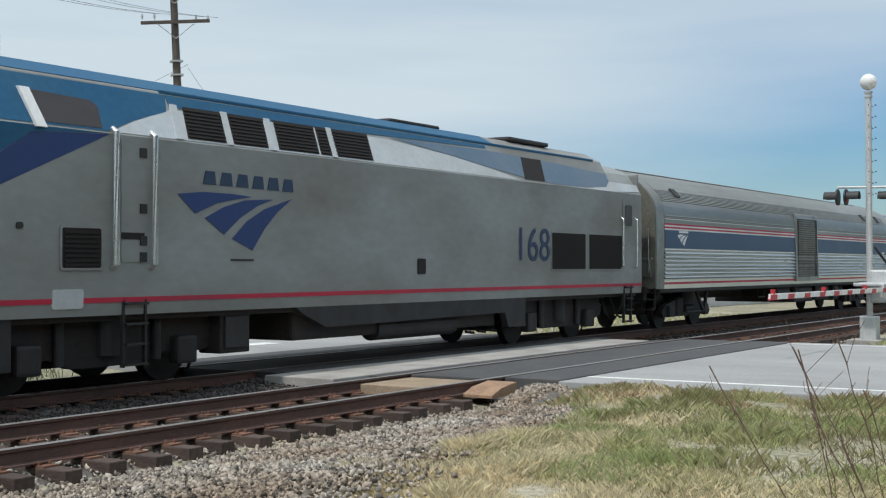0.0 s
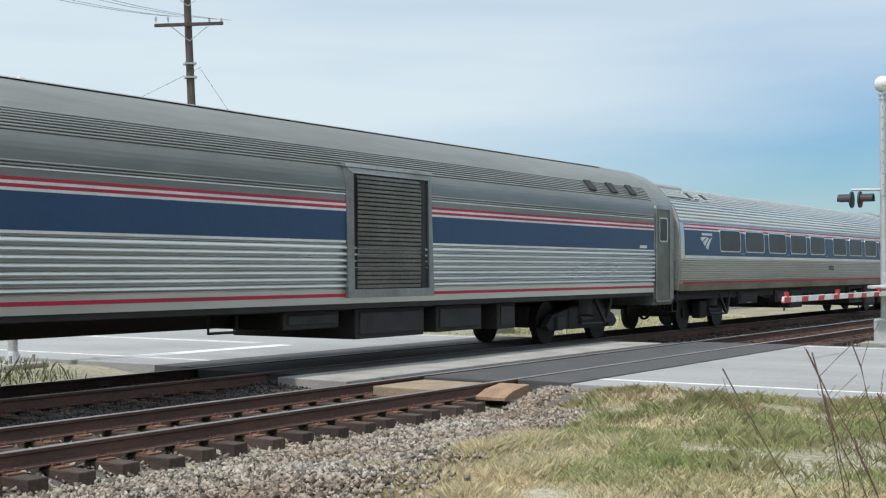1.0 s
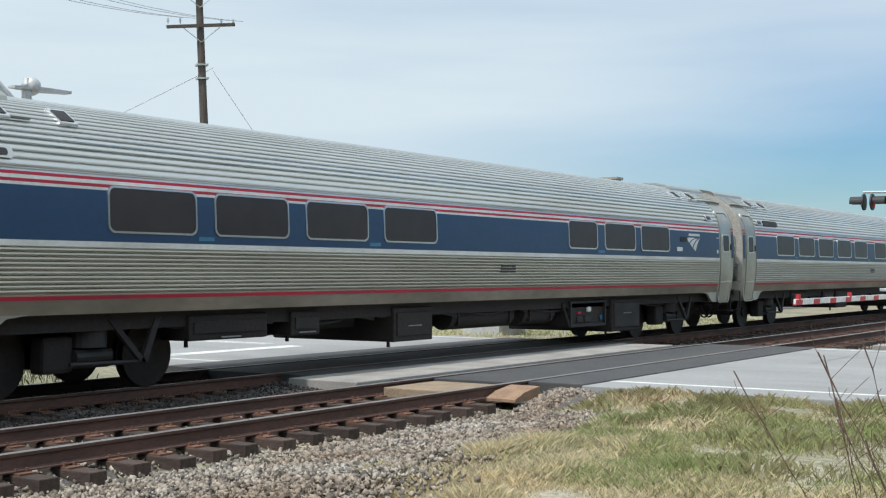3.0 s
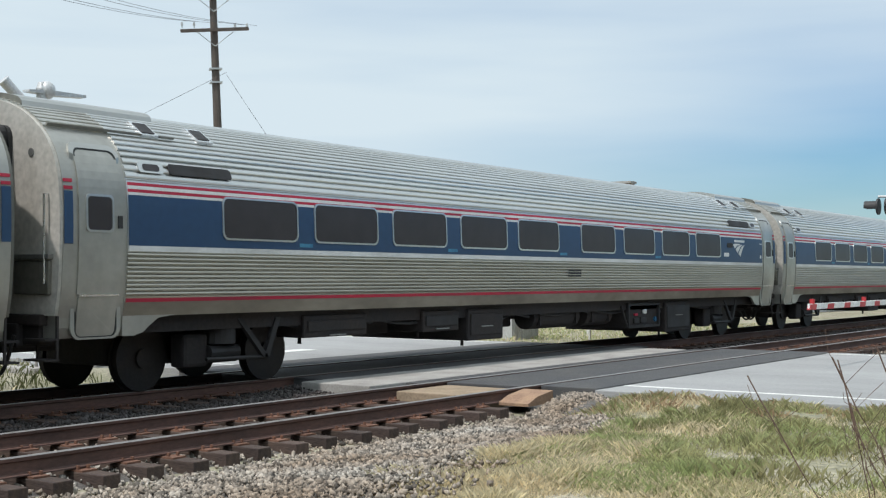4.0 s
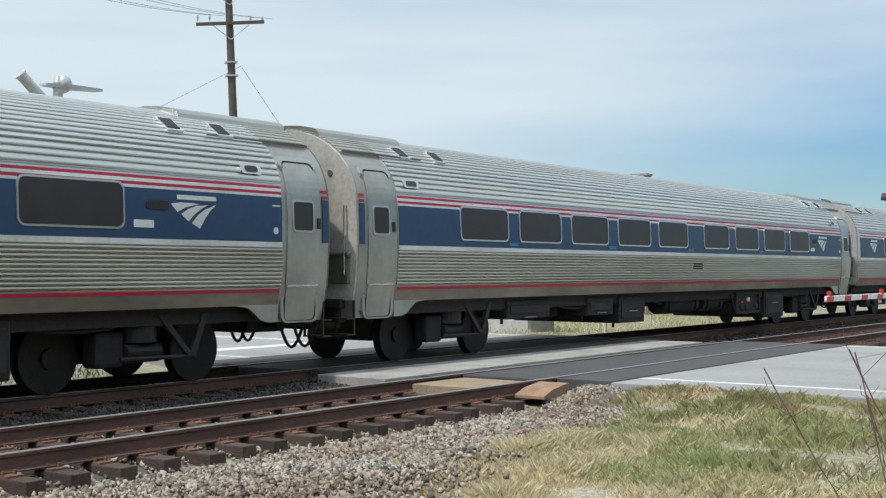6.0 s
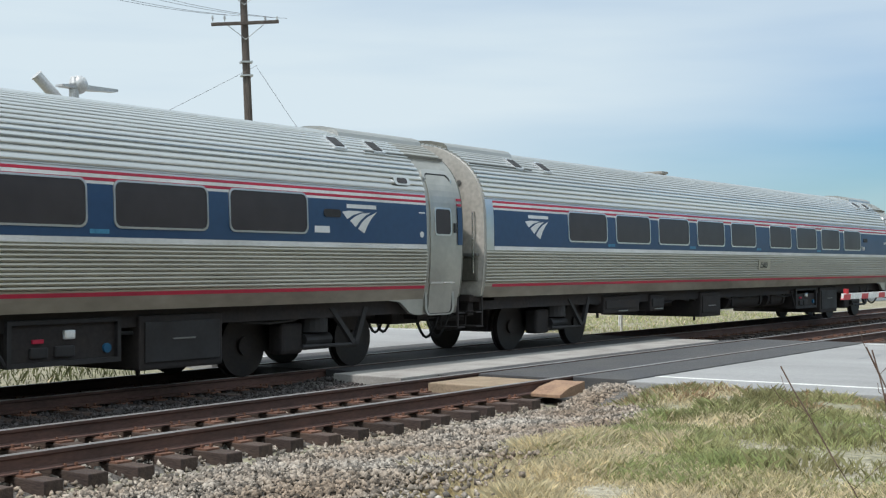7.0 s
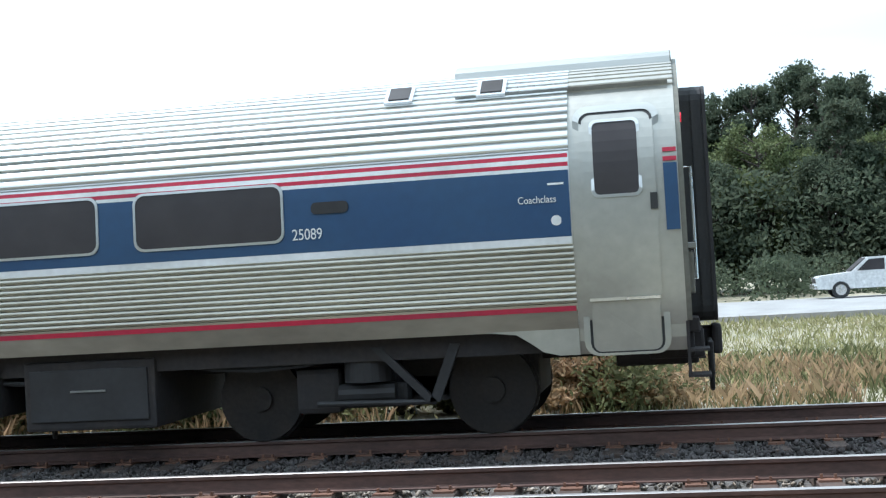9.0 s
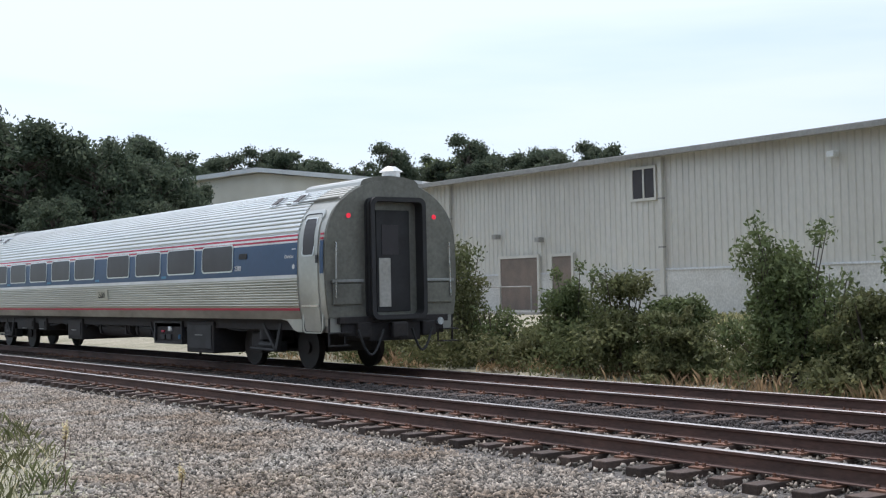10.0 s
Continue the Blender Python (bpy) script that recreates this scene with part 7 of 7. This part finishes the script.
def weeds():
    rng = random.Random(3)
    w = root("dry_weed", pose(0, 0, 0), "tall bare dark weed stalks with thin side twigs", "weed")
    g = -0.36
    for base, top in (((8.66, 2.5, g), (8.43, 3.17, 0.94)), ((8.78, 2.0, g), (8.6, 2.65, 1.08)), ((8.68, 2.35, g), (8.62, 2.6, 1.06)), ((8.78, 2.0, g), (8.68, 2.37, 1.16)), ((8.75, 2.1, g), (8.64, 2.52, 0.63)), ((8.7, 2.3, g), (8.63, 2.52, 0.78)), ((8.8, 1.95, g), (8.72, 2.2, 0.8)), ((8.76, 2.1, g), (8.7, 2.35, 0.5))):
        mid = tuple((a + b) / 2 for a, b in zip(base, top))
        stalk(w, (base, (mid[0] + rng.uniform(-0.03, 0.03), mid[1] - 0.03, mid[2]), top), 0.0085, rng)
    for x, y, h in ((-12.9, 4.35, 0.62), (-10.6, 4.6, 0.42)):
        s = root("weed", pose(x, y, ground_z(x, y)), "single dry weed stalk with a fuzzy seed head", "weed", "weeds by the ballast")
        stalk(s, ((0, 0, 0), (0.02, 0, h * 0.5), (0, 0.02, h)), 0.012, rng, 2)
        quads("seed_head", leaves([(0, 0.02, h, 0.03, 0.1)], 70, 0.022, np.random.default_rng(int(-x * 10))), STRAW, s)
    for k in range(5):
        x, y = -8.5 + 2.3 * k, 17.9 + 0.2 * k
        o = root("litter", pose(x, y, ground_z(x, y) + 0.05, 10 * k, 20, 50 * k), "scrap of pale litter in the grass", "litter", "litter")
        part("sheet", prism(bmesh.new(), [(-0.3, -0.04), (0.1, -0.09), (0.33, 0.02), (0.05, 0.05)], "z", 0, 0.03), WHITE, o)


def pickup():
    CAR = surface("silver_white_car_paint", (0.75, 0.76, 0.76), (0.7, 0.71, 0.71), rough=0.25, metal=0.1, coarse=1, fine=10, bump=0)
    p = root("pickup_truck", pose(8.9, 60.3, -0.17), "silver-white pickup truck on the side street", "pickup truck")
    o = [(-2.75, 0.45), (-2.8, 0.85), (-2.65, 1.02), (-1.35, 1.14), (-0.95, 1.18), (2.75, 1.16), (2.8, 0.5), (2.2, 0.42), (1.2, 0.42), (-1.2, 0.42), (-2.3, 0.42)]
    bm = prism(bmesh.new(), o, "y", -0.95, 0.95)
    part("body", bm, CAR, p)
    part("cab", prism(bmesh.new(), [(-1.3, 1.14), (-0.55, 1.78), (1.0, 1.8), (1.25, 1.16)], "y", -0.85, 0.85), CAR, p)
    for s in (-1, 1):
        for q in ([(-1.0, 1.2), (-0.48, 1.68), (0.18, 1.7), (0.18, 1.2)], [(0.28, 1.2), (0.28, 1.7), (0.9, 1.7), (1.05, 1.2)]):
            part("side_window", prism(bmesh.new(), q, "y", s * 0.845, s * 0.86), GLASS, p)
        for x in (-1.75, 1.75):
            w = part("wheel", rod(bmesh.new(), (x, s * 0.72, 0.38), (x, s * 0.98, 0.38), 0.38, 22), RUBBER, p)
            part("rim", rod(bmesh.new(), (x, s * 0.97, 0.38), (x, s * 0.99, 0.38), 0.24, 16), BRIGHT, w)
        part("headlight", box(bmesh.new(), -2.82, -2.7, s * 0.75 - 0.17, s * 0.75 + 0.17, 0.78, 0.95, 0.02), LAMP, p)
        part("mirror", box(bmesh.new(), -0.85, -0.7, s * 1.0 - 0.1, s * 1.0 + 0.1, 1.2, 1.36, 0.03), BLACK, p)
    part("windshield", prism(bmesh.new(), [(-1.26, 1.18), (-0.6, 1.74), (-0.62, 1.76), (-1.3, 1.2)], "y", -0.78, 0.78), GLASS, p)
    part("bumper", box(bmesh.new(), -2.92, -2.74, -0.95, 0.95, 0.45, 0.66, 0.04), BRIGHT, p)
    part("grille", box(bmesh.new(), -2.83, -2.76, -0.55, 0.55, 0.72, 0.95, 0.02), BLACK, p)


def undergrowth():
    rng = np.random.default_rng(77)
    blobs = [(rng.uniform(-30, 60), rng.uniform(77, 83), rng.uniform(0.4, 6.5), rng.uniform(1.2, 2.4), rng.uniform(0.9, 2.0)) for _ in range(330)]
    tagged(quads("undergrowth", leaves(blobs, 48000, 0.2, rng), LEAF_DARK), "dense dark undergrowth along the edge of the wood", "undergrowth", kind="stuff")
    blobs = [(rng.uniform(-30, 40), rng.uniform(66, 76), rng.uniform(-0.1, 1.4), rng.uniform(0.9, 1.8), rng.uniform(0.5, 1.1)) for _ in range(170)]
    tagged(quads("thicket", leaves(blobs, 26000, 0.16, rng), LEAF_DARK), "low dark thicket in front of the wood", "thicket", kind="stuff")
    far = [(radians(a), rng.uniform(146, 152), rng.uniform(2.0, 14.6)) for a in rng.uniform(46.5, 78, 420)]
    blobs = [(-d * math.sin(a), d * math.cos(a), z, rng.uniform(1.2, 2.4), rng.uniform(1.0, 1.9)) for a, d, z in far]
    tagged(quads("far_wood", leaves(blobs, 60000, 0.24, rng, 0.4), LEAF_DARK), "dense dark far wood behind the buildings", "wood", kind="stuff")
    # Out of view behind the camera: added so the coach windows reflect evenly.
    blobs = [(x, rng.uniform(-62, -57), rng.uniform(0.4, 4.6), rng.uniform(1.4, 2.6), rng.uniform(1.0, 2.0)) for x in rng.uniform(-110, 120, 420)]
    tagged(quads("hedge", leaves(blobs, 36000, 0.3, rng), LEAF), "unseen green hedge behind the camera, added for the window reflections", "hedge", kind="stuff")
    blobs = [(x, rng.uniform(17.4, 21.5), ground_z(x, 19) + rng.uniform(0.0, 0.95), rng.uniform(0.3, 0.75), rng.uniform(0.2, 0.5)) for x in rng.uniform(-36, 0, 330)]
    tagged(quads("bank_vines", leaves(blobs, 60000, 0.055, rng), LEAF_OLIVE), "low green vines that cover the bank", "vines", kind="stuff")

    blobs = [(x, rng.uniform(17.6, 22), ground_z(x, 19) + rng.uniform(0.1, 1.0), rng.uniform(0.2, 0.5), rng.uniform(0.15, 0.4)) for x in rng.uniform(-10, 0, 85)]
    tagged(quads("dead_weeds", leaves(blobs, 16000, 0.06, rng), RUSSET), "russet dead weeds among the vines", "weeds", kind="stuff")


plant_trees()
undergrowth()
bushes()
grass()
weeds()
pickup()


# ---- the pieces of the tracks, and the loose stones ----
ties(near_track, 1, (-42, 60), 1.2)
ties(far_track, 2, (-42, 60))
stones()


def motions():
    """The train: all its vehicles run down the far track and slow a little."""
    for vehicle, back in TRAIN:
        rows = []
        for t in sorted({i * 0.5 for i in range(21)} | {q[0] for q in SWAY}):
            x = REAR_0 - SPEED * (t - 8) + 0.5 * SLOWING * (t - 8) ** 2 - back + float(np.interp(t, [q[0] for q in SWAY], [q[1] for q in SWAY]))
            rows.append((t, pose(x, TRACK_Y, 0)))
        walk(vehicle, rows)


motions()
